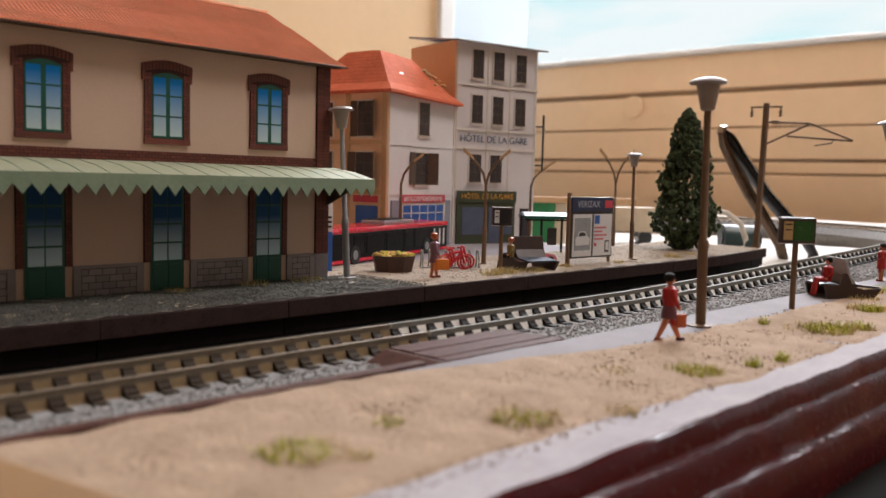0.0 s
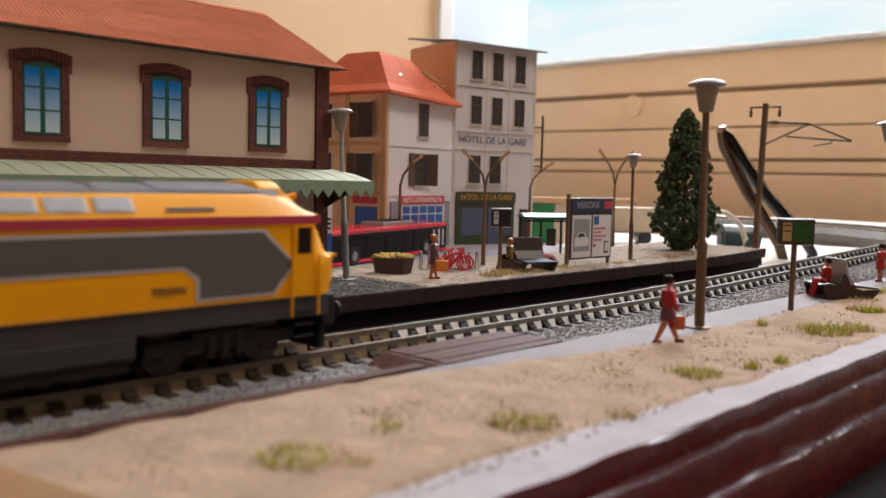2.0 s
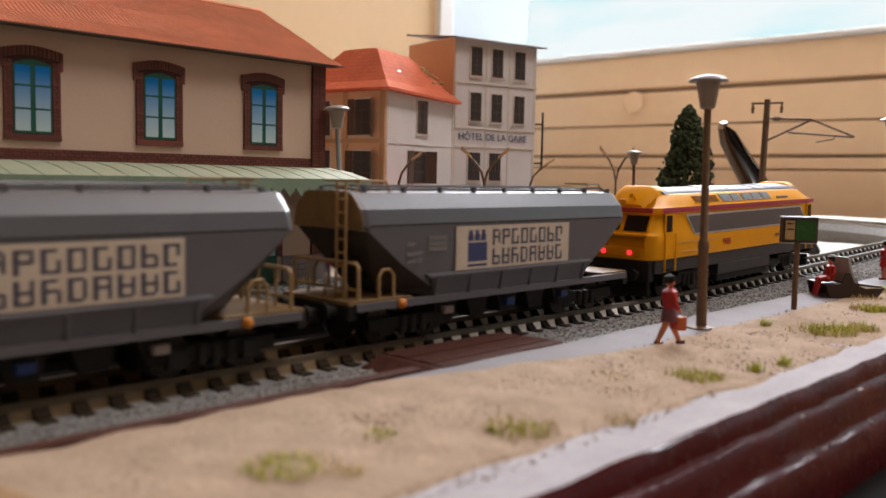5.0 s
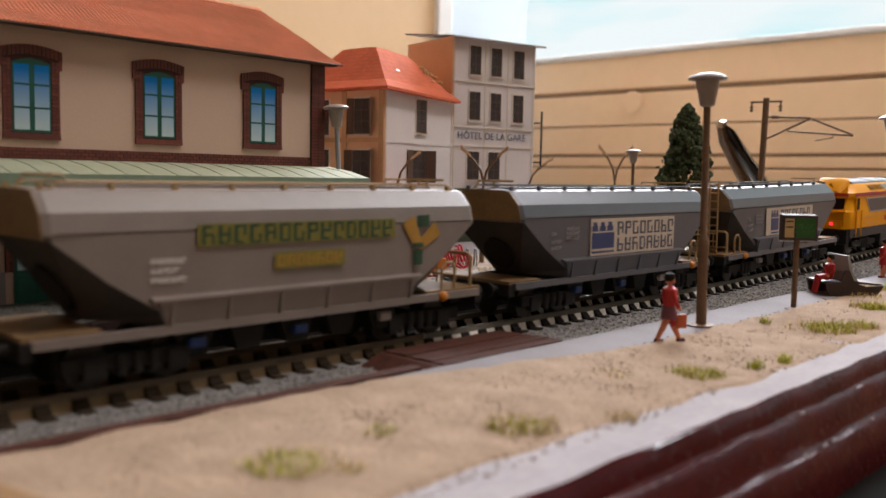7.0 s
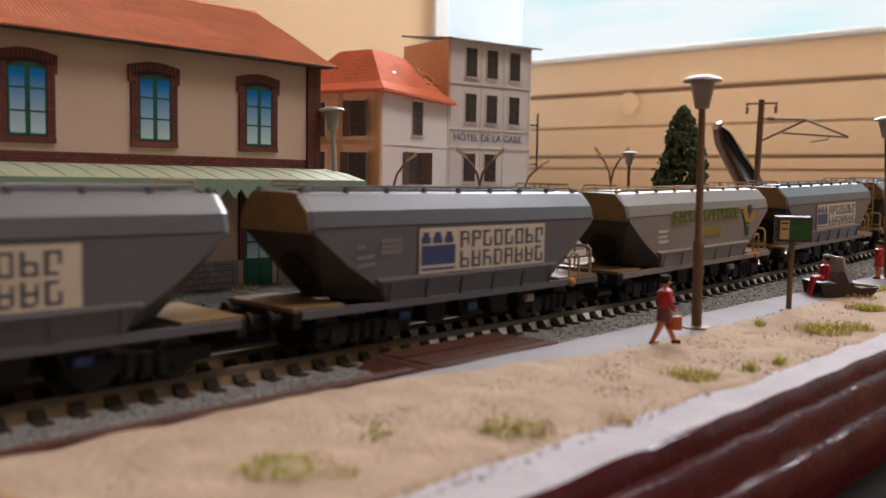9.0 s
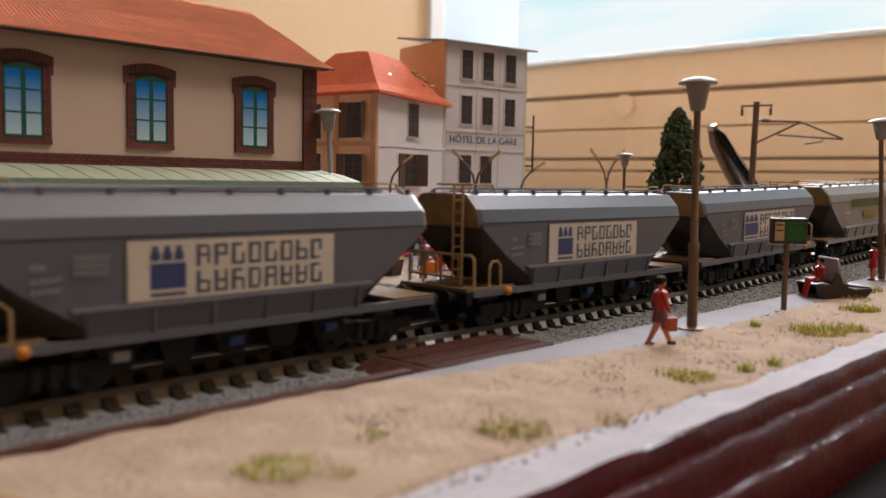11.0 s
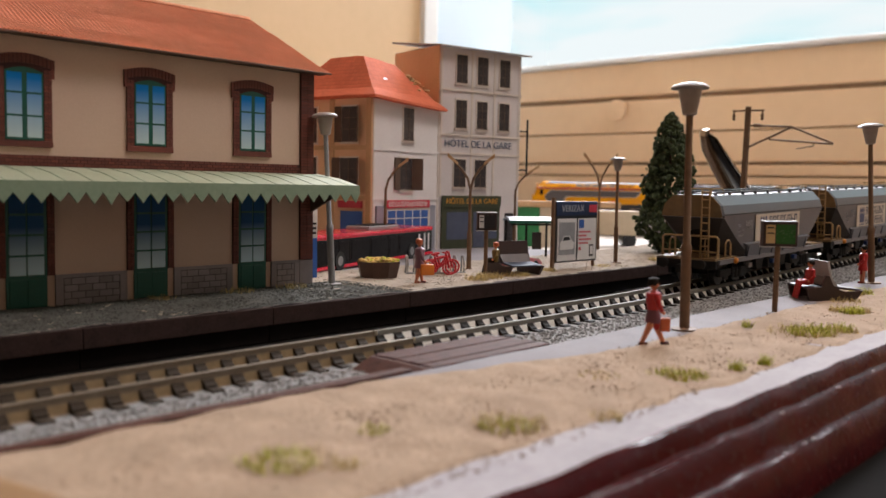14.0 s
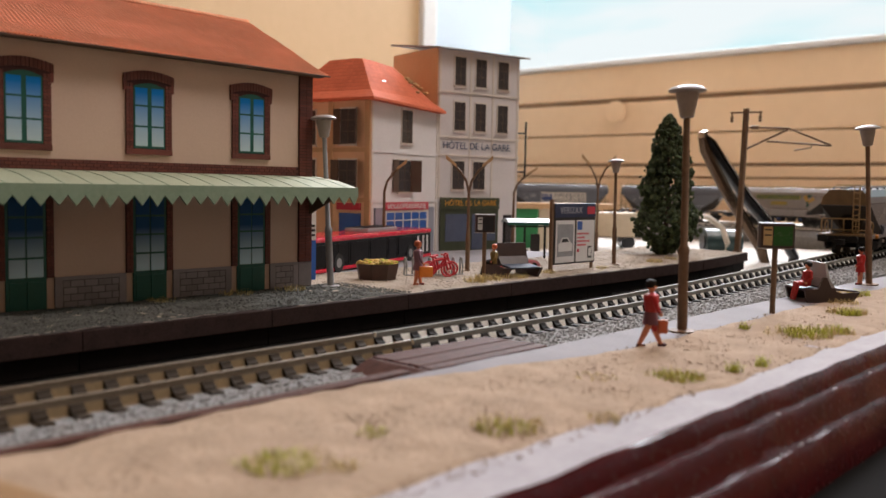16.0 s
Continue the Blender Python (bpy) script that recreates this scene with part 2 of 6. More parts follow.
SHOP_RED = mat("shop_sign_red", (0.6, 0.04, 0.07), None, 0.4)
SHOP_BLUE = mat("shop_blue", (0.03, 0.12, 0.42), (0.02, 0.08, 0.3), 0.35)
WHITE_LETTER = mat("white_print", (0.75, 0.74, 0.72), None, 0.5)
SLATE = mat("grey_sheet_roof", (0.42, 0.4, 0.4), (0.32, 0.3, 0.3), 0.5)
BUS_RED = mat("bus_red_gloss", (0.66, 0.014, 0.045), (0.56, 0.012, 0.035), 0.25, coat=0.4, bump=0)
BUS_BLACK = mat("bus_black_gloss", (0.006, 0.006, 0.007), (0.01, 0.01, 0.012), 0.3, bump=0, spec=0.1)
RUBBER = mat("black_rubber", (0.015, 0.015, 0.015), None, 0.7)
GREY_METAL = mat("grey_painted_metal", (0.3, 0.3, 0.31), (0.22, 0.22, 0.22), 0.45, scale=500)
BROWN_METAL = mat("brown_painted_post", (0.2, 0.12, 0.07), (0.13, 0.08, 0.05), 0.6, metal=0.1, scale=600, spec=0.25)
LAMP_GREY = mat("lamp_grey_plastic", (0.3, 0.26, 0.24), (0.23, 0.2, 0.185), 0.4, scale=400)
LAMP_SHADE = mat("lamp_translucent_shade", (0.34, 0.29, 0.26), (0.27, 0.23, 0.2), 0.4)
TREE_GREEN = mat("dark_conifer_green", (0.06, 0.085, 0.032), (0.028, 0.045, 0.016), 0.85, scale=500, island=0.5)
TREE_TRUNK = mat("brown_trunk", (0.06, 0.035, 0.02), None, 0.8)
PLANTER_BROWN = mat("dark_brown_planter", (0.07, 0.028, 0.018), (0.045, 0.02, 0.012), 0.5)
FLOWER = mat("yellow_flower_fibre", (0.55, 0.45, 0.12), (0.5, 0.25, 0.08), 0.8, island=0.5)
SKIN = mat("painted_skin", (0.6, 0.2, 0.09), (0.5, 0.16, 0.08), 0.5)
CLOTH_RED = mat("painted_red_cloth", (0.42, 0.012, 0.01), (0.33, 0.01, 0.01), 0.45)
BIKE_RED = mat("bike_red_plastic", (0.62, 0.02, 0.035), (0.5, 0.02, 0.03), 0.4)
PINK = mat("pink_red_paint", (0.62, 0.16, 0.18), None, 0.35)
BENCH_BROWN = mat("dark_brown_bench", (0.05, 0.025, 0.02), (0.03, 0.016, 0.014), 0.45)
BENCH_SLATE = mat("slate_blue_bench_seat", (0.07, 0.085, 0.12), (0.05, 0.06, 0.085), 0.6, spec=0.1)
BENCH_GREY = mat("grey_bench_seat", (0.42, 0.41, 0.42), (0.3, 0.3, 0.31), 0.35)
SIGN_BLUE = mat("sign_navy", (0.012, 0.03, 0.085), None, 0.3)
SIGN_WHITE = mat("poster_white", (0.68, 0.67, 0.66), (0.6, 0.59, 0.58), 0.35)
SIGN_GREY = mat("poster_grey", (0.33, 0.34, 0.35), (0.2, 0.2, 0.21), 0.35)
SIGN_BLACK = mat("black_sign_frame", (0.016, 0.015, 0.017), None, 0.35)
SIGN_TEXT = mat("sign_text_grey", (0.4, 0.42, 0.47), None, 0.5)
SCREEN_GREEN = mat("screen_green", (0.03, 0.12, 0.03), (0.025, 0.09, 0.025), 0.25)
SCREEN_CREAM = mat("screen_cream", (0.6, 0.42, 0.2), None, 0.4)
GLASS_BLUE = mat("pale_plastic_roof", (0.36, 0.46, 0.5), None, 0.4)
CHROME = mat("polished_metal", (0.45, 0.41, 0.38), (0.32, 0.29, 0.27), 0.18, metal=1.0, bump=0.05)
BROWN_REFLECTION = mat("brown_reflection_metal", (0.13, 0.085, 0.055), (0.07, 0.045, 0.03), 0.25, metal=0.9, bump=0.05)
BLACK_PLASTIC = mat("black_plastic", (0.012, 0.013, 0.016), (0.02, 0.021, 0.025), 0.3, bump=0.05)
CABLE = mat("cream_cable", (0.6, 0.52, 0.42), None, 0.4)
TEAL_DARK = mat("dark_teal_plastic", (0.02, 0.05, 0.05), (0.012, 0.03, 0.03), 0.35)
BATTEN = mat("golden_brown_wood", (0.3, 0.17, 0.07), (0.2, 0.11, 0.045), 0.6, scale=150)
BOX_GREEN = mat("green_card", (0.02, 0.2, 0.06), (0.015, 0.15, 0.045), 0.5)
BOX_CREAM = mat("cream_card", (0.6, 0.5, 0.36), (0.52, 0.43, 0.3), 0.6)
LOCO_YELLOW = mat("loco_yellow_paint", (0.82, 0.36, 0.003), (0.75, 0.32, 0.003), 0.5, scale=200, bump=0.05, spec=0.15)
LOCO_GREY = mat("loco_dark_grey", (0.095, 0.083, 0.085), (0.08, 0.07, 0.07), 0.45, scale=300)
LOCO_SKIRT = mat("loco_skirt_grey", (0.036, 0.032, 0.034), (0.024, 0.021, 0.023), 0.55, scale=300)
LOCO_ROOF = mat("loco_roof_silver", (0.15, 0.155, 0.175), (0.12, 0.125, 0.14), 0.55, scale=300, spec=0.25)
LOCO_STRIPE = mat("loco_violet_red_stripe", (0.42, 0.03, 0.07), None, 0.4)
LOCO_WHITE = mat("loco_pale_line", (0.5, 0.47, 0.45), None, 0.4)
LOCO_RED = mat("loco_red_mark", (0.5, 0.03, 0.02), None, 0.4)
FRAME_BLACK = mat("underframe_black", (0.01, 0.0095, 0.0095), (0.02, 0.018, 0.017), 0.65, scale=500, spec=0.25)
GLASS_GREY = mat("grey_moulded_pane", (0.2, 0.21, 0.24), (0.16, 0.17, 0.19), 0.3, bump=0.05)
CAB_GLASS = mat("dark_cab_glass", (0.018, 0.01, 0.01), None, 0.12, bump=0, spec=0.15)
TAIL_RED = glow("tail_light_red", (1.0, 0.03, 0.05), 1.6)
WAGON_GREY = mat("wagon_dark_grey", (0.1, 0.103, 0.12), (0.085, 0.088, 0.1), 0.33, scale=200, bump=0.08)
WAGON_BEIGE = mat("wagon_grey_beige", (0.22, 0.19, 0.175), (0.18, 0.155, 0.14), 0.4, scale=200, bump=0.08)
SLOPE_SHADE = mat("wagon_end_shade", (0.05, 0.042, 0.036), (0.03, 0.025, 0.022), 0.6, scale=300)
WAGON_BROWN = mat("wagon_ochre_brown", (0.24, 0.15, 0.065), (0.15, 0.095, 0.045), 0.5, scale=300)
RAILING = mat("ochre_railing_plastic", (0.42, 0.28, 0.13), (0.3, 0.2, 0.09), 0.45, scale=400)
LABEL_CREAM = mat("cream_label", (0.6, 0.52, 0.42), None, 0.4)
LABEL_BLUE = mat("label_navy", (0.03, 0.05, 0.15), None, 0.4)
LABEL_DARK = mat("label_dark_letter", (0.06, 0.065, 0.1), None, 0.5)
LETTER_OLIVE = mat("olive_letter_backing", (0.2, 0.18, 0.03), None, 0.5)
LETTER_GREEN = mat("dark_green_letter", (0.015, 0.06, 0.03), None, 0.5)
EMBLEM_OCHRE = mat("ochre_emblem", (0.4, 0.22, 0.03), None, 0.5)
BLUE_VALVE = mat("blue_valve_plastic", (0.01, 0.04, 0.16), None, 0.4)
LETTER_FAINT = mat("faint_grey_marking", (0.3, 0.3, 0.31), None, 0.5)
KNOB_ORANGE = mat("orange_lever", (0.62, 0.22, 0.02), None, 0.4)
WHEEL = mat("dark_wheel_metal", (0.06, 0.055, 0.05), None, 0.4, metal=0.7)
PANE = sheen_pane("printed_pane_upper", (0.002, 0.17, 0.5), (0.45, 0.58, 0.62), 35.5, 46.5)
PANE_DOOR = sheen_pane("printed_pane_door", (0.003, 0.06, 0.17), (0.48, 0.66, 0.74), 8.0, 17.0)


# ---- mesh helpers ----
def box(bm, x0, y0, z0, x1, y1, z1, bevel=0.0):
    r = bmesh.ops.create_cube(bm, size=1.0)
    vs = r["verts"]
    for v in vs:
        v.co = Vector(((x0 + x1) / 2 + v.co.x * (x1 - x0), (y0 + y1) / 2 + v.co.y * (y1 - y0), (z0 + z1) / 2 + v.co.z * (z1 - z0)))
    if bevel:
        es = {e for v in vs for e in v.link_edges}
        bmesh.ops.bevel(bm, geom=list(es), offset=bevel, segments=2, affect="EDGES", profile=0.6)
    return bm


def B(*a, bevel=0.0):
    return box(bmesh.new(), *a, bevel=bevel)


def rod(bm, p, q, r0, r1=None, seg=8):
    """A round bar from p to q, tapering from r0 to r1."""
    p, q = Vector(p), Vector(q)
    r1 = r0 if r1 is None else r1
    d = q - p
    m = Matrix.Translation((p + q) / 2) @ d.to_track_quat("Z", "Y").to_matrix().to_4x4()
    bmesh.ops.create_cone(bm, cap_ends=True, segments=seg, radius1=r0, radius2=max(r1, 0.001), depth=d.length, matrix=m)
    return bm


def tube(bm, pts, r, seg=8):
    """A bent round bar through the points, closed at its ends."""
    pts = [Vector(p) for p in pts]
    rings = []
    for i, p in enumerate(pts):
        d = (pts[min(i + 1, len(pts) - 1)] - pts[max(i - 1, 0)]).normalized()
        qm = d.to_track_quat("Z", "Y").to_matrix()
        rr = r[i] if isinstance(r, (list, tuple)) else r
        rings.append([bm.verts.new(p + qm @ Vector((rr * math.cos(k / seg * math.tau), rr * math.sin(k / seg * math.tau), 0))) for k in range(seg)])
    for a, b in zip(rings, rings[1:]):
        for k in range(seg):
            bm.faces.new((a[k], a[(k + 1) % seg], b[(k + 1) % seg], b[k]))
    bm.faces.new(rings[0][::-1])
    bm.faces.new(rings[-1])
    return bm


def lathe(bm, profile, cx=0.0, cy=0.0, seg=16):
    """A turned body: profile of (radius, z) from bottom to top."""
    rings = [[bm.verts.new((cx + r * math.cos(k / seg * math.tau), cy + r * math.sin(k / seg * math.tau), z)) for k in range(seg)] for r, z in profile]
    for a, b in zip(rings, rings[1:]):
        for k in range(seg):
            bm.faces.new((a[k], a[(k + 1) % seg], b[(k + 1) % seg], b[k]))
    bm.faces.new(rings[0][::-1])
    bm.faces.new(rings[-1])
    return bm


def prism(bm, outline, y0, y1, plane="XZ"):
    """An outline of (a, b) points given thickness: in XZ it runs along y, in YZ along x, in XY along z."""
    def put(a, b, c):
        return {"XZ": (a, c, b), "YZ": (c, a, b), "XY": (a, b, c)}[plane]
    lo = [bm.verts.new(put(a, b, y0)) for a, b in outline]
    hi = [bm.verts.new(put(a, b, y1)) for a, b in outline]
    bm.faces.new(lo)
    bm.faces.new(hi[::-1])
    n = len(outline)
    for k in range(n):
        bm.faces.new((lo[k], hi[k], hi[(k + 1) % n], lo[(k + 1) % n]))
    bmesh.ops.recalc_face_normals(bm, faces=bm.faces)
    return bm


def loft(bm, rings):
    """Closed rings of points, skinned and capped."""
    rs = [[bm.verts.new(p) for p in ring] for ring in rings]
    n = len(rs[0])
    for a, b in zip(rs, rs[1:]):
        for k in range(n):
            bm.faces.new((a[k], a[(k + 1) % n], b[(k + 1) % n], b[k]))
    bm.faces.new(rs[0][::-1])
    bm.faces.new(rs[-1])
    bmesh.ops.recalc_face_normals(bm, faces=bm.faces)
    return bm


def mesh_of(name, bm, material, smooth=False):
    bmesh.ops.scale(bm, vec=(MM, MM, MM), verts=bm.verts)
    me = bpy.data.meshes.new(name)
    bm.to_mesh(me)
    bm.free()
    me.materials.append(material)
    if smooth:
        for f in me.polygons:
            f.use_smooth = True
        me.set_sharp_from_angle(angle=radians(35))
    return me


def part(name, bm, material, parent=None, label="", smooth=False, m=None):
    ob = new(name, mesh_of(name, bm, material, smooth))
    if parent:
        ob.parent = parent
    if m:
        ob.matrix_basis = m
    return tagged(ob, label)


def thing(name, m, label, category, group="", kind=""):
    ob = new(name)
    ob.empty_display_size = 0.005
    ob.matrix_basis = m
    return tagged(ob, label, category, group, kind)


def setting(name, bm, material, label, category=""):
    return tagged(part(name, bm, material), label, category, "", "structure")


def words(name, text, size, material, parent, m, label=""):
    """Raised lettering in the built-in font; the text stands in the xz plane of the pose m, centred."""
    cu = bpy.data.curves.new(name, "FONT")
    cu.body, cu.size, cu.align_x, cu.align_y, cu.extrude = text, size * MM, "CENTER", "CENTER", 0.00005
    tmp = bpy.data.objects.new(name, cu)
    scene.collection.objects.link(tmp)
    me = bpy.data.meshes.new_from_object(tmp)
    bpy.data.objects.remove(tmp)
    me.materials.append(material)
    ob = new(name, me)
    ob.parent = parent
    ob.matrix_basis = m @ pose(0, 0, 0, 90, 0, 0)
    return tagged(ob, label)


# ---- the room around the layout ----
def build_room():
    # back wall of the room, cream, ending at the window's white frame
    setting("wall_north", B(-1500, 1000, -800, 1020, 1040, 1500), NORTH_PAINT, "cream painted room wall behind the layout", "wall")
    setting("trim", B(1020, 990, -800, 1052, 1042, 1500, bevel=3), WHITE_PAINT, "white painted upright of the window frame", "trim")
    # Unseen walls and ceiling, added in dark colours to cut bounced light.
    setting("wall_south", B(-1500, -2040, -800, 2600, -2000, 1500), DARK_ROOM, "unseen added room wall, coloured dark to cut bounced light", "wall")
    setting("wall_west", B(-1540, -2040, -800, -1500, 1040, 1500), DARK_ROOM, "unseen added room wall, coloured dark to cut bounced light", "wall")
    setting("floor", B(-1540, -2040, -840, 2600, 1900, -800), DARK_ROOM, "brown wooden floor of the room", "floor")
    setting("ceiling", B(-1540, -2040, 1500, 2600, 1900, 1540), CEILING, "unseen added ceiling, coloured dark to cut bounced light", "ceiling")
    # pale blind beside the window, and the bright day outside
    setting("window_blind", B(1064, 1004, -300, 1262, 1012, 1400), PALE_BLUE, "pale blue blind drawn in front of the window", "blind")
    sky_card = B(1000, 1898, -700, 2600, 1900, 1500)
    box(sky_card, 2598, -2000, -700, 2600, 1898, 1500)
    setting("backdrop", sky_card, DAY, "bright hazy day outside the window", "sky")
    # cream boarded cabinet across the end of the layout
    cab = thing("boarded_cabinet", at(1195, 0, -800), "cream painted cabinet front of horizontal boards with dark seams", "cabinet")
    z = 0.0
    for hgt, gap in ((845.0, 3.5), (18.0, 3.0), (48.0, 4.5), (51.5, 2.5), (57.5, 7.0)):
        part("board", B(0, -900, z + gap, 30, 1300, z + hgt, bevel=1.5), CREAM_WALL, cab)
        # The groove's shade is painted on as a darker strip.
        part("seam_strip", B(7, -900, z - 1.0, 20, 1300, z + gap + 1.0), DEEP_SEAM_SHADE if gap > 4 else SEAM_SHADE, cab, "strip with the seam's shade put in its colour")
        z += hgt
    part("backing", B(20.5, -900, 0, 34, 1300, z - 4), SEAM_SHADE, cab)
    part("top_rail", B(-6, -900, z + 1.0, 40, 1300, z + 9.0, bevel=3.0), WHITE_PAINT, cab, "white painted top rail")
    kn = part("knob", lathe(bmesh.new(), [(9, 0), (10, 3), (17, 5), (17, 8), (9, 10)], seg=16), CREAM_WALL, cab, "round cream knob", True)
    kn.matrix_basis = pose(-0.002, 0.731, 0.948, 0, -90, 0)


DAY = hazy_sky("hazy_daylight", (0.58, 0.88, 0.93), (0.86, 0.93, 0.95))
build_room()


# ---- the layout: ground, platforms, edge ----
def wavy_sheet(x0, x1, y0, y1, nx, ny, z, amp, scale):
    bm = bmesh.new()
    vs = [[bm.verts.new((x0 + (x1 - x0) * i / nx, y0 + (y1 - y0) * j / ny,
                         z + amp * noise.fractal(Vector(((x0 + (x1 - x0) * i / nx) * scale, (y0 + (y1 - y0) * j / ny) * scale, z)), 1, 2, 3)))
           for j in range(ny + 1)] for i in range(nx + 1)]
    for i in range(nx):
        for j in range(ny):
            bm.faces.new((vs[i][j], vs[i + 1][j], vs[i + 1][j + 1], vs[i][j + 1]))
    return bm


desk = thing("work_table", at(0, 0, -800), "plain brown wooden table under the layout", "table")
part("tabletop", box(bmesh.new(), -440, 10, 735, 1040, 920, 760, bevel=3), BATTEN, desk)
for lx in (-400, 960):
    for ly in (50, 840):
        part("leg", box(bmesh.new(), lx, ly, 0, lx + 50, ly + 50, 735, bevel=3), BATTEN, desk)
table = setting("baseboard", B(-420, 20, -40, 1020, 900, -12), BLACK_BOARD, "black painted baseboard carrying the model railway", "baseboard")
setting("ground", wavy_sheet(-420, 1020, 128, 900, 120, 60, -8.5, 2.2, 0.02), PLASTER, "rumpled white plaster cloth ground of the layout", "ground")
setting("track_trough", B(-420, 86, -12, 390, 151, -7.2), BLACK_BOARD, "black painted board between track and platform, its colour also carrying the shade", "ground")

# far platform: a brown coping slab over a recessed near-black face; its end is bent to fit the camera's view
def bend(x):
    u = max(0.0, x - 262.0) / 110.0
    return 10.0 * u * u


def bent(bm, cuts):
    """Cuts a bmesh across x at the given places and lays it along the platform's bend."""
    for c in cuts:
        bmesh.ops.bisect_plane(bm, geom=bm.verts[:] + bm.edges[:] + bm.faces[:], plane_co=(c, 0, 0), plane_no=(1, 0, 0))
    for v in bm.verts:
        v.co.y += bend(v.co.x)
    return bm


PLAT_END = 374.0
CUTS = [262 + 14 * k for k in range(8)]
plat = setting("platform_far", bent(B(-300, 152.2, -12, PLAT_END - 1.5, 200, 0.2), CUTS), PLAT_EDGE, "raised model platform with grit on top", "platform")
part("grit_top", bent(wavy_sheet(-300, PLAT_END - 0.4, 150.6, 200, 260, 24, 0.5, 0.35, 0.25), ()), GRIT, plat, "sandy grit surface")
part("gravel_top", bent(wavy_sheet(-300, 152, 150.7, 180, 180, 20, 0.6, 0.3, 0.25), ()), GREY_GRAVEL, plat, "grey gravel before the station")
setting("street", B(-300, 200.2, -12, 300, 330, 0.32), GREY_PATH, "pale grey model street behind the platform", "road")
x = -300.0
while x < PLAT_END - 1:
    w = min(41.0, PLAT_END - x)
    cuts = [c for c in CUTS if x < c < x + w]
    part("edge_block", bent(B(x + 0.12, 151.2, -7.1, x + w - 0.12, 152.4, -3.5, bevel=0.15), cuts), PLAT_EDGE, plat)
    part("coping", bent(B(x + 0.04, 149.8, -3.4, x + w - 0.04, 152.6, 0.45, bevel=0.25), cuts), COPING, plat)
    x += w
part("end_face", bent(B(PLAT_END, 149.9, -3.4, PLAT_END + 1.2, 200, 0.4, bevel=0.2), ()), COPING, plat)

# near platform
near = setting("platform_near", B(-300, 50.5, -12, 620, 86.2, -0.25), GREY_PATH, "foreground model platform", "platform")
part("path", wavy_sheet(-300, 620, 72, 86.3, 260, 6, 0.0, 0.1, 0.1), GREY_PATH, near, "smooth grey path")
sand_bm = wavy_sheet(-300, 620, 50.3, 74.5, 300, 14, 0.36, 0.32, 0.16)
for v in sand_bm.verts:  # the scatter spreads over the path towards the crossing
    u = max(0.0, min(1.0, (135 - v.co.x) / 70))
    v.co.y += (v.co.y - 50.3) / 24.2 * (11.6 * u * u * (3 - 2 * u) + 1.2 * noise.noise(Vector((v.co.x * 0.12, 0, 3))))
for v in sand_bm.verts:  # ragged front margin
    if v.co.y < 51:
        v.co.z = -0.1
    if v.co.y < 56:
        v.co.y += 2.5 * max(0.0, min(1.0, (118 - v.co.x) / 45)) * (56 - v.co.y) / 5.7
    if v.co.y < 58:
        v.co.y += 1.1 * noise.noise(Vector((v.co.x * 0.09, 1, 7))) + 0.5 * noise.noise(Vector((v.co.x * 0.4, 2, 7)))
part("sand", sand_bm, SAND, near, "sandy scatter")
part("white_strip", B(-300, 45.6, -6, 620, 57.5, 0.12, bevel=0.3), WHITE_EDGE_AND_GLINT, near, "white painted board edge")
edge = thing("edge_moulding", at(0, 0, 0), "glossy dark red-brown wooden moulding along the layout's front", "moulding")
prof = [(45.5, -30), (45.5, 0.25), (45.3, 0.45), (44.9, 0.2), (44.3, -0.8), (43.9, -2.0), (43.3, -2.3), (42.7, -2.15), (42.2, -2.7), (41.7, -4.8), (41.2, -5.8), (40.6, -6.05), (40.0, -5.95), (39.5, -6.6), (38.6, -9.5), (38.2, -14), (38, -30)]
mb = bmesh.new()
rings = []
for i in range(321):
    xx = -120 + i * 2.0
    rings.append([(xx, a + (0.25 * noise.noise(Vector((xx * 0.11, a * 0.3, 0))) if a < 45 else 0.0), b + 0.35 * noise.noise(Vector((xx * 0.13, a * 0.35, 5)))) for a, b in prof])
loft(mb, rings)
part("moulding_body", mb, MOULDING, edge, "", True)
# White blobs added on the ridges as painted streaks of reflected light.
wb = bmesh.new()
rng = random.Random(5)
for i in range(30):
    xx, (a, b) = rng.uniform(20, 320), rng.choice([(43.0, -2.1), (40.4, -5.9), (40.2, -5.9)])
    r = bmesh.ops.create_icosphere(wb, subdivisions=1, radius=1.0)
    for v in r["verts"]:
        v.co = Vector((xx + v.co.x * rng.uniform(0.3, 1.1), a + v.co.y * 0.3, b + v.co.z * 0.25))
tagged(part("glint_blobs", wb, WHITE_EDGE_AND_GLINT, edge, "white blobs standing in for streaks of reflected light", True), kind="stuff")
# Brown edge strip; its dark colour also stands for shade on the path's side.
part("path_edge", B(-300, 86.4, -6, 88.0, 88.6, 0.55, bevel=0.3), PLANK, near, "brown wooden edge strip, also standing in for the path side's shade")
bt = thing("wooden_batten", at(27.5, 75.5, 0.3, -78), "golden brown wooden batten lying across the near platform", "batten")
part("strip", box(bmesh.new(), -14, -6.5, 0, 14, 0, 1.6, bevel=0.4), BATTEN, bt)
board = thing("crossing_board", at(0, 0, 0), "red-brown wooden crossing boards beside the rail", "crossing")
for k in range(5):
    part("plank", B(94.2, 88.2 + k * 2.7, -0.9, 124 - 0.3 * k, 90.75 + k * 2.7, -0.35 + 0.1 * (k % 2), bevel=0.15), PLANK, board)
part("ramp", prism(bmesh.new(), [(88.5, -2.4), (94.0, -2.4), (94.0, -0.5), (93.2, -0.5)], 87.2, 101.2), PLANK, board, "sloping end plank")


# ---- track ----
SPEED = 63.0
path_pts = []
px, py, ph = -1200.0, 111.5, 0.0
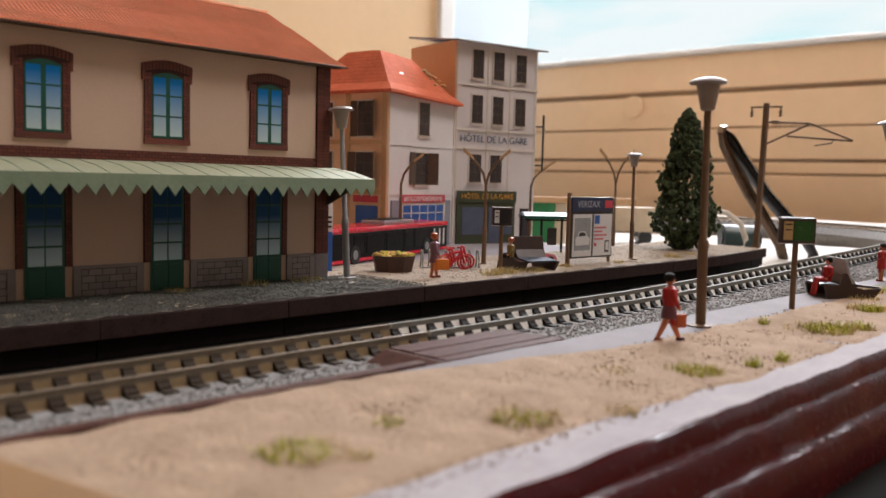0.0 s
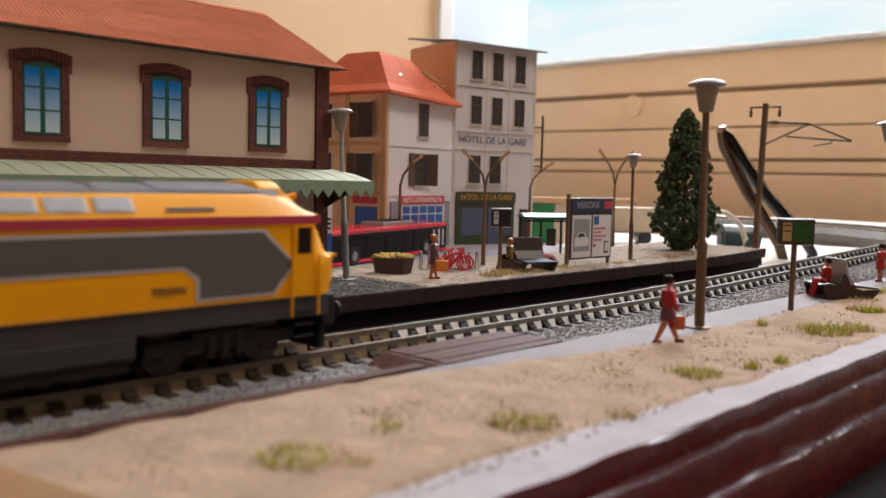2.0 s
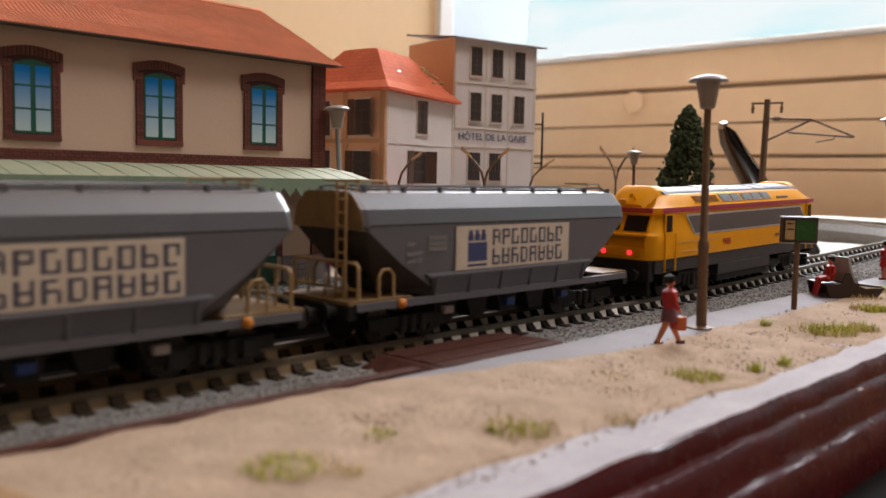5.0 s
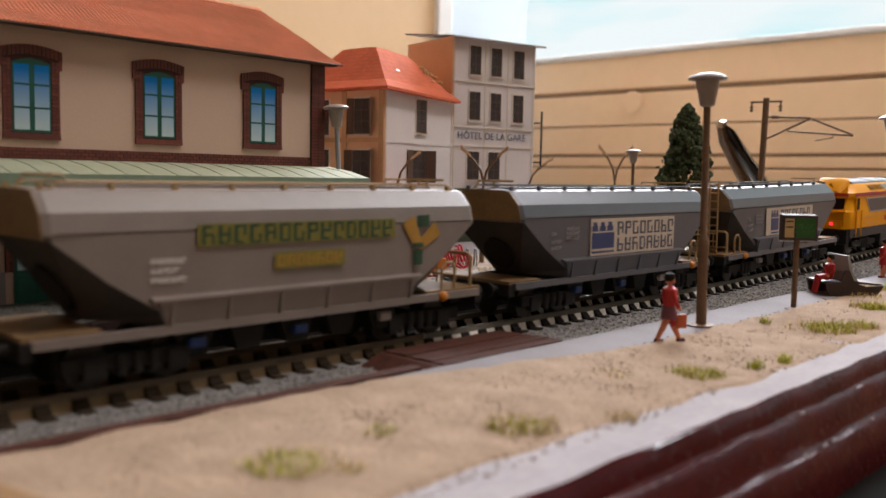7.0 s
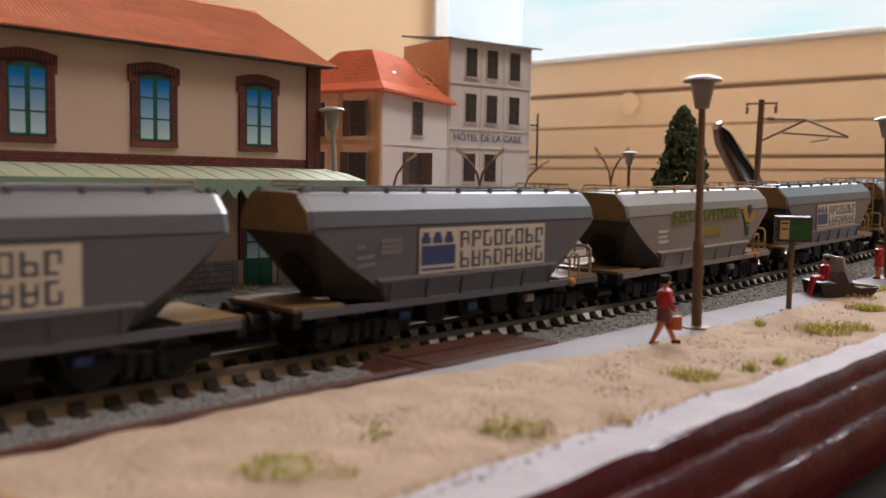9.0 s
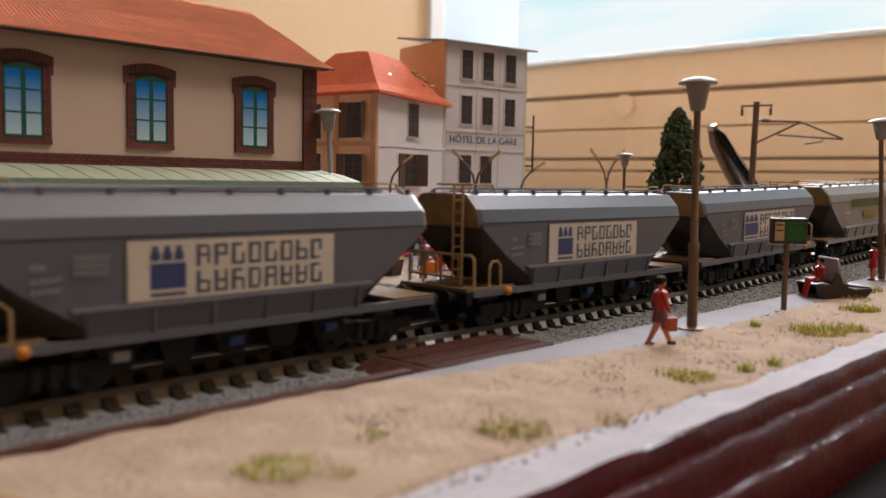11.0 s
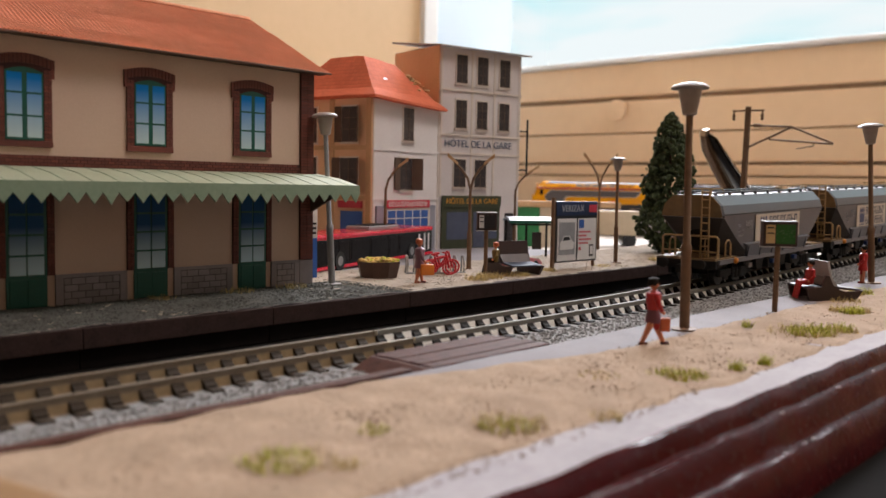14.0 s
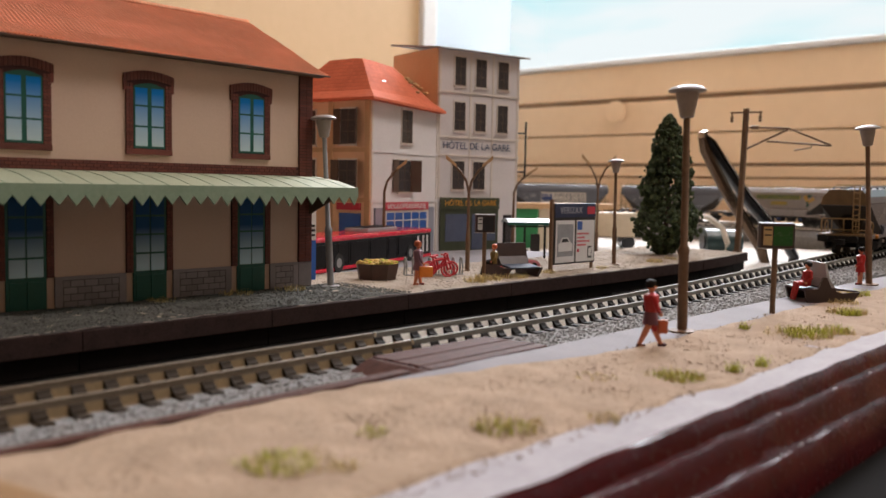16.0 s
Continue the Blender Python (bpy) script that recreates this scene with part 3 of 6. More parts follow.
for i in range(5200):
    path_pts.append((px, py, ph))
    s = -1200 + i * 0.5
    if 440 <= s < 440 + 160 * 3.3:
        ph += 0.5 / 160
    px += 0.5 * math.cos(ph)
    py += 0.5 * math.sin(ph)


def on_track(s):
    i = (s + 1200) / 0.5
    i = max(0, min(len(path_pts) - 2, i))
    a, b, f = path_pts[int(i)], path_pts[int(i) + 1], i - int(i)
    return a[0] + (b[0] - a[0]) * f, a[1] + (b[1] - a[1]) * f, a[2] + (b[2] - a[2]) * f


def grade(s):
    """Height of the rail head: level in the station, then a gentle climb, level again on the far loop."""
    u = max(0.0, min(s, 400.0) - 180.0)
    return 0.026 * u * u / (u + 25.0)


track = thing("railway_track", at(0, 0, 0), "nickel silver model track on black plastic sleepers", "track")
for off, begin, end in ((-4.95, -300.0, 108.0), (-4.95, 108.6, 1250.0), (4.95, -300.0, 108.0), (4.95, 108.6, 1250.0)):
    bm = bmesh.new()
    rings = []
    s = begin
    while s <= end:
        x, y, h = on_track(s)
        nx, ny = -math.sin(h), math.cos(h)
        g = grade(s)
        rings.append([(x + nx * (off + a), y + ny * (off + a), b + g) for a, b in ((-1.25, -2.75), (-1.25, -2.5), (-0.85, -2.1), (-0.53, -0.95), (-0.5, -0.8), (-0.5, 0.0), (0.5, 0.0), (0.5, -0.8), (0.53, -0.95), (0.85, -2.1), (1.25, -2.5), (1.25, -2.75))])
        s += 6.0
    loft(bm, rings)
    rail = part("rail", bm, RAIL_SIDE, track)
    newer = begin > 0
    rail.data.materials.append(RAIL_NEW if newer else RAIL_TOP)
    rail.data.materials.append(RAIL_WEB_GLINT if newer else RAIL_WEB_OLD)
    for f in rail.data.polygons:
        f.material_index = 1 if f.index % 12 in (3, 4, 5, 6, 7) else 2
slb = B(-1.0, -8.5, -3.4, 1.0, 8.5, -1.95, bevel=0.12)
for off in (-4.95, 4.95):  # rail chairs
    for q in (-1, 1):
        prism(slb, [(off + q * 0.25, -2.0), (off + q * 0.25, -0.85), (off + q * 0.85, -0.9), (off + q * 1.2, -1.35), (off + q * 1.7, -1.7), (off + q * 1.7, -2.0)], -0.95, 0.95, "YZ")
sl = mesh_of("sleeper", slb, SLEEPER)
sl_brown = sl.copy()
sl_brown.materials[0] = SLEEPER_BROWN
rest = bmesh.new()
s = -300.0
while s < 1250:
    x, y, h = on_track(s)
    if 20 < s < 440:
        ob = new("sleeper", sl if s > 108 else sl_brown)
        ob.parent = track
        ob.matrix_basis = at(x, y, grade(s), math.degrees(h))
    else:
        n0 = len(rest.verts)
        box(rest, -1.0, -8.2, -3.4, 1.0, 8.2, -1.95)
        rest.verts.ensure_lookup_table()
        bmesh.ops.transform(rest, matrix=Matrix.Translation((x, y, grade(s))) @ Matrix.Rotation(h, 4, "Z"), verts=rest.verts[n0:])
    s += 4.7
tagged(part("sleepers_far", rest, SLEEPER, track), kind="stuff")
bb = bmesh.new()
rings = []
s = -300.0
while s < 1250:
    x, y, h = on_track(s)
    nx, ny = -math.sin(h), math.cos(h)
    lo = -24.5 if s < 430 else -14
    rings.append([(x + nx * a, y + ny * a, b + (grade(s) if b > -10 else 0.0)) for a, b in ((lo, -11), (lo, -2.3), (-12.5, -2.1), (-9, -2.25), (10.5, -2.45), (15, -6.5), (15, -11))])
    s += 10.0
loft(bb, rings)
part("ballast_bed", bb, BALLAST_BED, track, "grey granite ballast")


def scatter(name, n, place, size, material, parent, seed, label="", flat=0.7):
    """Loose grains: small uneven octahedra."""
    rg = random.Random(seed)
    verts, faces = [], []
    for _ in range(n):
        x, y, z = place(rg)
        r = size * rg.uniform(0.5, 1.3)
        a = rg.uniform(0, math.tau)
        c, s_ = math.cos(a), math.sin(a)
        k = len(verts)
        for dx, dy, dz in ((1, 0, 0), (-1, 0, 0), (0, 1, 0), (0, -1, 0), (0, 0, 1), (0, 0, -1)):
            j = rg.uniform(0.6, 1.25) * r
            verts.append(((x + (dx * c - dy * s_) * j) * MM, (y + (dx * s_ + dy * c) * j) * MM, (z + dz * j * flat) * MM))
        for f in ((0, 2, 4), (2, 1, 4), (1, 3, 4), (3, 0, 4), (2, 0, 5), (1, 2, 5), (3, 1, 5), (0, 3, 5)):
            faces.append((k + f[0], k + f[1], k + f[2]))
    me = bpy.data.meshes.new(name)
    me.from_pydata(verts, [], faces)
    me.materials.append(material)
    ob = new(name, me)
    ob.parent = parent
    return tagged(ob, label, kind="stuff")


def ballast_place(rg):
    s = 15 + 420 * rg.random() ** 1.3
    x, y, h = on_track(s)
    a = rg.uniform(-24.3, -8.0) if rg.random() < 0.72 else rg.uniform(-8, 12)
    return x - math.sin(h) * a, y + math.cos(h) * a, grade(s) + (-2.3 + 0.35 * rg.random() if a < -12.5 else (-2.2 - (a + 12.5) / 3.5 * 0.15 + 0.3 * rg.random() if a < -9 else -2.45 + 0.12 * rg.random()))


scatter("ballast_stone_layer", 26000, ballast_place, 0.3, STONE_BALLAST, track, 3, "loose grey ballast stones")
scatter("sand_grain_layer", 9000, lambda r: (10 + 330 * r.random() ** 1.4, r.uniform(51, 75 + r.uniform(-2, 2)), 0.1 + 0.3 * r.random()), 0.18, SAND, near, 4, "sand grains")
scatter("gravel_grain_layer", 9000, lambda r: (20 + 134 * r.random() ** 0.9, r.uniform(150.9, 178.5), 0.62 + 0.2 * r.random()), 0.2, GREY_GRAVEL, plat, 8, "grey gravel grains")
scatter("grit_grain_layer", 10000, lambda r: (lambda gx: (gx, r.uniform(150.8, 199) + bend(gx), 0.45 + 0.2 * r.random()))(146 + 226 * r.random()), 0.19, GRIT, plat, 6, "grit grains")


def tuft(x, y, z, radius, height, n, material, seed, name="grass_tuft", label="dry straw grass tuft on the sand"):
    """A clump of thin bent blades."""
    rg = random.Random(seed)
    verts, faces = [], []
    for _ in range(n):
        a, r = rg.uniform(0, math.tau), radius * math.sqrt(rg.random())
        bx, by = r * math.cos(a), r * math.sin(a)
        ln, lean, d = height * rg.uniform(0.5, 1.1), rg.uniform(0.1, 0.9), rg.uniform(0, math.tau)
        w = 0.09
        k = len(verts)
        for u in (0.0, 0.55, 1.0):
            ox, oy, oz = bx + math.cos(d) * lean * ln * u * u, by + math.sin(d) * lean * ln * u * u, ln * u * (1 - 0.25 * lean * u)
            ww = w * (1 - 0.8 * u)
            verts += [((ox - math.sin(d) * ww) * MM, (oy + math.cos(d) * ww) * MM, oz * MM), ((ox + math.sin(d) * ww) * MM, (oy - math.cos(d) * ww) * MM, oz * MM)]
        faces += [(k, k + 1, k + 3, k + 2), (k + 2, k + 3, k + 5, k + 4)]
    me = bpy.data.meshes.new(name)
    me.from_pydata(verts, [], faces)
    me.materials.append(material)
    ob = new(name, me)
    ob.matrix_basis = at(x, y, z)
    return tagged(ob, label, "grass", "grass tufts", "stuff")


for i, (x, y, r, h, n, m) in enumerate([
        (49, 65.5, 3.8, 1.5, 260, GREEN_TUFT), (50, 65, 4.4, 1.3, 150, STRAW), (52.5, 60.4, 1.6, 1.3, 70, STRAW), (63, 67.8, 2, 1.0, 60, GREEN_TUFT),
        (75, 58.5, 3.4, 1.3, 140, GREEN_TUFT), (76, 59, 4.2, 1.2, 130, STRAW), (86.5, 53, 2, 1.2, 60, STRAW),
        (113.5, 57.6, 3.6, 1.5, 200, GREEN_TUFT), (114, 58.5, 4.4, 1.3, 150, STRAW), (125, 54.5, 1.3, 1.7, 60, GREEN_TUFT), (132, 53, 1.2, 1.8, 60, GREEN_TUFT), (105, 66, 3, 0.9, 70, STRAW),
        (164, 70, 1.1, 2.0, 60, GREEN_TUFT), (167, 59, 4.6, 2.0, 300, GREEN_TUFT), (166, 60, 6.5, 1.6, 280, STRAW), (173, 55.5, 3.2, 1.7, 160, STRAW), (174, 56, 2.4, 2.0, 110, GREEN_TUFT),
        (202, 62.5, 2.6, 2.2, 170, GREEN_TUFT), (205, 64, 4.5, 1.8, 200, STRAW), (238, 75, 4.2, 2.2, 240, STRAW), (243, 73, 3.5, 2.4, 160, GREEN_TUFT), (222, 70, 4, 1.6, 130, STRAW)]):
    tuft(x, y, 0.1, r, h, n, m, 40 + i)
for i, (x, y, r, h, n) in enumerate([(186, 158, 3.5, 2.0, 160), (193, 159, 4, 2.2, 200), (203, 157, 4, 1.8, 180), (224, 161, 3, 1.6, 120), (118, 175, 4, 1.6, 110), (133, 174, 4, 1.6, 110), (98, 174, 3, 1.4, 80), (291, 160, 3, 1.8, 120), (251, 158, 3, 1.3, 80), (310, 163, 3, 1.3, 80)]):
    tuft(x, y, 0.4, r, h, n, STRAW, 70 + i, label="dry straw grass tuft on the platform grit")


# ---- train ----
def wheelset(parent, x, r=3.0):
    ob = None
    for y in (-4.6, 4.6):
        bm = bmesh.new()
        rod(bm, (x, y - 0.8, r), (x, y + 0.8, r), r, seg=18)
        rod(bm, (x, y * 0.8, r), (x, y * 0.85, r), r + 0.5, seg=18)
        ob = part("wheel", bm, WHEEL, parent)
    return ob


def bogie(parent, x, span, r=3.0, heavy=False):
    bm = bmesh.new()
    for y in (-7.2, 7.2):
        s = 1 if y > 0 else -1
        box(bm, x - span / 2 - 4, y - 0.6, r - 0.4, x + span / 2 + 4, y + 0.6, r + 1.6, bevel=0.2)
        for dx in (-span / 2, span / 2):
            box(bm, x + dx - 1.5, y - 0.5, r - 1.4, x + dx + 1.5, y + 0.5 + 0.5 * s, r + 1.4, bevel=0.25)
        for dx in (-2.2, 0, 2.2):
            rod(bm, (x + dx, y + 0.5 * s, r - 1.2), (x + dx, y + 0.5 * s, r + 1.8), 0.7)
        if heavy:
            box(bm, x - 5, y - 0.8, r + 1.0, x + 5, y + 0.8, r + 2.4, bevel=0.2)
    box(bm, x - 3, -7, r - 0.6, x + 3, 7, r + 1.0)
    b = part("bogie", bm, FRAME_BLACK, parent)
    for dx in (-span / 2, span / 2):
        wheelset(b, x + dx, r)


def buffers(parent, x, d):
    for y in (-5.5, 5.5):
        bm = bmesh.new()
        rod(bm, (x, y, 6.4), (x + d * 2.4, y, 6.4), 0.7)
        rod(bm, (x + d * 2.3, y, 6.4), (x + d * 2.9, y, 6.4), 1.4, seg=12)
        part("buffer", bm, FRAME_BLACK, parent)
    part("coupler", box(bmesh.new(), min(x, x + d * 3.4), -1.6, 4.0, max(x, x + d * 3.4), 1.6, 6.2, bevel=0.3), FRAME_BLACK, parent)


def lettering_bars(bm, x0, x1, z0, z1, y, n, seed):
    """A row of bars as wide as a line of letters: a broad stem each, with a thin second stroke and short cross bars."""
    rg = random.Random(seed)
    w = (x1 - x0) / n
    h = z1 - z0
    for i in range(n):
        a = x0 + i * w
        box(bm, a + 0.08 * w, y - 0.06, z0, a + 0.3 * w, y, z1)
        lo, hi = rg.choice(((0.0, 1.0), (0.0, 0.55), (0.12, 0.9), (0.45, 1.0)))
        box(bm, a + 0.68 * w, y - 0.06, z0 + lo * h, a + 0.84 * w, y, z0 + hi * h)
        for zz in rg.sample((0.0, 0.45, 0.86), 2):
            box(bm, a + 0.28 * w, y - 0.05, z0 + zz * h, a + 0.7 * w, y, z0 + (zz + 0.14) * h)


def build_loco():
    th = thing("diesel_locomotive", at(0, 0, 0), "yellow model diesel locomotive with grey side panel, red tail lights lit", "locomotive")
    half = [(9.25, 9.6), (9.3, 12.5), (9.35, 15.2), (9.2, 15.8), (9.2, 20.0), (9.3, 20.3), (9.25, 21.5), (8.6, 22.2), (7.0, 24.1), (6.2, 24.6), (3.2, 25.3), (0, 25.6)]

    def ring(x_of, scale_y):
        pts = [(x_of(z), -y * scale_y(z), z) for y, z in half] + [(x_of(z), y * scale_y(z), z) for y, z in half[-2::-1]]
        return pts

    def nose(z):
        table_ = ((9.6, 47.8), (12.5, 48.4), (15.2, 48.4), (15.8, 47.0), (20.0, 45.0), (20.3, 45.7), (21.5, 45.5), (22.2, 43.4), (24.1, 40.6), (25.6, 38.0))
        for (a, b), (c, d) in zip(table_, table_[1:]):
            if z <= c:
                return b + (d - b) * (z - a) / (c - a)
        return table_[-1][1]

    rings = [ring(lambda z: -nose(z), lambda z: 0.78), ring(lambda z: -nose(z) + 1.3, lambda z: 0.93), ring(lambda z: -nose(z) + 3.6, lambda z: 1.0)]
    rings += [ring(lambda z, q=q: q * 33.0, lambda z: 1.0) for q in (-1, 0, 1)]
    rings += [ring(lambda z: nose(z) - 3.6, lambda z: 1.0), ring(lambda z: nose(z) - 1.3, lambda z: 0.93), ring(lambda z: nose(z), lambda z: 0.78)]
    body = part("body", loft(bmesh.new(), rings), LOCO_YELLOW, th, "", True)
    # silver roof skin, with hatches
    roof = bmesh.new()
    prism(roof, [(-6.4, 24.45), (-5.6, 25.1), (-3.3, 25.6), (0, 25.9), (3.3, 25.6), (5.6, 25.1), (6.4, 24.45), (4, 24.0), (-4, 24.0)], -38.5, 39, "YZ")
    rf = part("roof", roof, LOCO_ROOF, th, "silver grey roof")
    for x0, x1 in ((-16, -5.5), (-4.6, -3.9), (11.5, 12.2), (20, 36)):
        part("hatch", prism(bmesh.new(), [(-6.0, 24.9), (-5.4, 25.3), (-2.6, 25.85), (0, 26.1), (2.6, 25.85), (5.4, 25.3), (6.0, 24.9), (3, 24.6), (-3, 24.6)], x0, x1, "YZ"), LOCO_GREY if x0 != -5.5 and x1 != 36 else LOCO_ROOF, rf)
    for q in (-1, 1):
        dm = bmesh.new()
        loft(dm, [[(q * a, y * w, z) for y, z in ((-6.0, zl), (6.0, zl), (5.2, (zl + 2 * zh) / 3), (3.4, zh), (-3.4, zh), (-5.2, (zl + 2 * zh) / 3))] for a, w, zl, zh in ((44.6, 0.72, 21.4, 22.2), (42.6, 0.92, 22.0, 24.4), (40.4, 1.0, 23.0, 26.1), (39.6, 1, 23.4, 26.5), (36.4, 0.98, 23.4, 26.4), (35.8, 0.9, 23.4, 25.9))])
        part("roof_dome", dm, LOCO_YELLOW, th, "yellow cab roof dome", True)
        part("horn", tube(bmesh.new(), [(q * 43.4, -1.6, 23.3), (q * 44.2, -1.6, 24.1), (q * 45.4, -1.6, 24.2)], [0.3, 0.35, 0.6], 8), LOCO_YELLOW, th)
        part("marker_lamp", box(bmesh.new(), q * 44.5 - 0.6, 0.2, 22.0, q * 44.5 + 0.6, 2.2, 23.4, bevel=0.3), LOCO_YELLOW, th)
    skirt = bmesh.new()
    box(skirt, -46.5, -9.0, 6.4, 46.5, 9.0, 9.7, bevel=0.3)
    box(skirt, -15.5, -9.05, 3.6, 15.5, 9.05, 6.6, bevel=0.3)
    part("skirt", skirt, LOCO_SKIRT, th, "dark grey lower skirt")
    part("fuel_tank", box(bmesh.new(), -15, -8.6, 1.8, 15, 8.6, 4.9, bevel=0.5), FRAME_BLACK, th)
    for x in (-29, 29):
        bogie(th, x, 15.5, 3.4, True)
    for sy in (-1, 1):
        y = sy * 9.36
        a, b = (y, y + 0.1 * sy) if sy > 0 else (y - 0.1, y)
        part("stripe", B(-44.4, min(a, b) + 0.05, 20.35, 44.4, max(a, b) - 0.05 + 0.05 * sy, 21.55), LOCO_STRIPE, th, "violet-red stripe along the body")
        # grey panel with arrow ends and a pale outline
        for grow, m_, lab, dy in ((0.55, LOCO_WHITE, "pale outline", 0.0), (0.0, LOCO_GREY, "dark grey side panel", 0.07)):
            g = grow
            out = [(-32.6 - g * 1.8, 19.3 + g * 0.8), (34.2 + g * 0.5, 19.3 + g * 0.8), (39.4 + g, 14.6), (36.0 + g * 0.5, 10.7 - g * 0.8), (24.3 - g, 10.7 - g * 0.8), (24.3 - g, 13.4 - g * 0.6), (22.0 - g * 0.3, 15.1 - g * 0.8), (-28.6 - g * 0.8, 15.1 - g * 0.8)]
            part("side_panel", prism(bmesh.new(), out, min(a, b) - (dy if sy < 0 else 0), max(a, b) + (dy if sy > 0 else 0)), m_, th, lab)
        part("body_line", B(-44, min(a, b), 9.75, 43, max(a, b), 9.95), GOLD, th, "pale yellow rubbing line")
        for k in range(2):
            x0 = -27.6 + k * 6.4
            lv = part("louvre_panel", prism(bmesh.new(), [(sy * 8.3, 22.2), (sy * 8.75, 22.3), (sy * 7.3, 24.0), (sy * 6.9, 23.9)], x0, x0 + 6.0, "YZ"), LOCO_YELLOW, th)
            for q in range(5):
                z = 22.45 + q * 0.31
                yy = sy * (8.62 - (z - 22.4) * 0.85)
                part("slat", B(x0 + 0.3, yy - 0.2, z, x0 + 5.7, yy + 0.2, z + 0.13), SHUTTER, lv)
        for k in range(5):
            x0 = -13.1 + k * 5.9 + (0.5 if k > 1 else 0.0)
            fr_ = part("roof_window", prism(bmesh.new(), [(sy * 8.3, 22.2), (sy * 8.78, 22.3), (sy * 7.25, 24.1), (sy * 6.9, 23.9)], x0 - 0.35, x0 + 4.75, "YZ"), LOCO_WHITE, th, "pale framed engine-room window")
            part("pane", prism(bmesh.new(), [(sy * 8.3, 22.5), (sy * 8.72, 22.55), (sy * 7.42, 24.05), (sy * 7.0, 23.7)], x0, x0 + 4.4, "YZ"), GLASS_GREY, fr_, "grey pane")
        part("roof_slot", prism(bmesh.new(), [(sy * 8.5, 22.2), (sy * 8.75, 22.35), (sy * 8.4, 22.8), (sy * 8.2, 22.7)], 20, 27, "YZ"), SHUTTER, th)
        for sx in (-1, 1):
            dr = part("cab_door", box(bmesh.new(), sx * 41.4 - 1.9, min(a, b) - 0.02, 9.9, sx * 41.4 + 1.9, max(a, b) + 0.02, 20.2, bevel=0.05), LOCO_YELLOW, th)
            part("door_window", B(sx * 41.4 - 1.2, min(a, b) - 0.12, 16.0, sx * 41.4 + 1.2, max(a, b) + 0.12, 19.8), CAB_GLASS, dr, "dark window")
            for dx in (-2.4, 2.4):
                rb = bmesh.new()
                rod(rb, (sx * 41.4 + dx, sy * 9.9, 6.8), (sx * 41.4 + dx, sy * 9.9, 15.6), 0.22)
                part("grab_rail", rb, LOCO_YELLOW, th)
            for zz in (3.6, 5.4, 7.2):
                part("step", B(sx * 41.4 - 1.8, sy * 9.2 - 0.5, zz, sx * 41.4 + 1.8, sy * 9.2 + 0.5, zz + 0.3), FRAME_BLACK, th)
        lg = bmesh.new()
        lettering_bars(lg, -14.0, -9.6, 11.3, 12.9, sy * 9.42 + (0.06 if sy > 0 else 0), 4, 9)
        part("marking", lg, LOCO_RED, th, "small red mark")
        nb = bmesh.new()
        lettering_bars(nb, 17.6, 22.4, 11.6, 12.5, sy * 9.42 + (0.06 if sy > 0 else 0), 6, 10)
        part("marking", nb, SHUTTER, th, "dark numbering bars")
        for x0, x1, zz in ((-36.5, -16.5, 13.1), (-35.5, -25.5, 10.9), (-24.5, -19, 10.9)):
            part("panel_line", B(x0, min(a, b) - 0.02, zz, x1, max(a, b) + 0.02, zz + 0.14), OCHRE_TRIM, th)
    for sx in (-1, 1):
        for y0, y1 in ((-6.7, -0.6), (0.6, 6.7)):
            z0, z1 = 16.1, 19.7
            bm = bmesh.new()
            vs = [bm.verts.new(p) for p in [(sx * (nose(z0) + 0.12), y0, z0), (sx * (nose(z0) + 0.12), y1, z0), (sx * (nose(z1) + 0.15), y1 * 0.98, z1), (sx * (nose(z1) + 0.15), y0 * 0.98, z1)]]
            vs2 = [bm.verts.new(v.co - Vector((sx * 0.5, 0, 0))) for v in vs]
            bm.faces.new(vs), bm.faces.new(vs2[::-1])
            for k in range(4):
                bm.faces.new((vs[k], vs2[k], vs2[(k + 1) % 4], vs[(k + 1) % 4]))
            bmesh.ops.recalc_face_normals(bm, faces=bm.faces)
            part("windscreen", bm, CAB_GLASS, th, "dark windscreen")
        for y in (-3.5, 3.5):
            bm = bmesh.new()
            rod(bm, (sx * 48.0, y, 11.3), (sx * 49.0, y, 11.3), 0.55, seg=14)
            part("headlight", bm, TAIL_RED if sx < 0 else LOCO_WHITE, th, "glowing red tail lamp" if sx < 0 else "white headlamp")
        lb = bmesh.new()
        lettering_bars(lb, -5.6, -2.2, 12.6, 14.2, 0, 3, 3)
        bmesh.ops.transform(lb, matrix=Matrix.Translation((sx * 48.5, 0, 0)) @ Matrix.Rotation(radians(90 * sx), 4, "Z"), verts=lb.verts)
        part("marking", lb, LOCO_RED, th)
        part("end_stripe", box(bmesh.new(), sx * 45.4 - 0.5, -7.6, 20.35, sx * 45.4 + 0.5, 7.6, 21.5, bevel=0.1), LOCO_RED, th, "red stripe across the cab end")
        part("nose_ledge", box(bmesh.new(), sx * 47.6 - 1.2, -8.0, 15.0, sx * 47.6 + 1.1, 8.0, 15.6, bevel=0.2), LOCO_YELLOW, th)
        part("lamp_box", box(bmesh.new(), sx * 47.6 - 1.0, -6.6, 10.0, sx * 47.6 + 1.0, 6.6, 12.4, bevel=0.5), LOCO_YELLOW, th)
        part("buffer_beam", box(bmesh.new(), sx * 47 - 1.2, -8.4, 4.6, sx * 47 + 1.2, 8.4, 9.4, bevel=0.4), FRAME_BLACK, th)
        buffers(th, sx * 48, sx)
        part("plough", box(bmesh.new(), sx * 46.5 - 0.6, -7.5, 1.0, sx * 46.5 + 0.6, 7.5, 4.4, bevel=0.3), FRAME_BLACK, th)
    return th


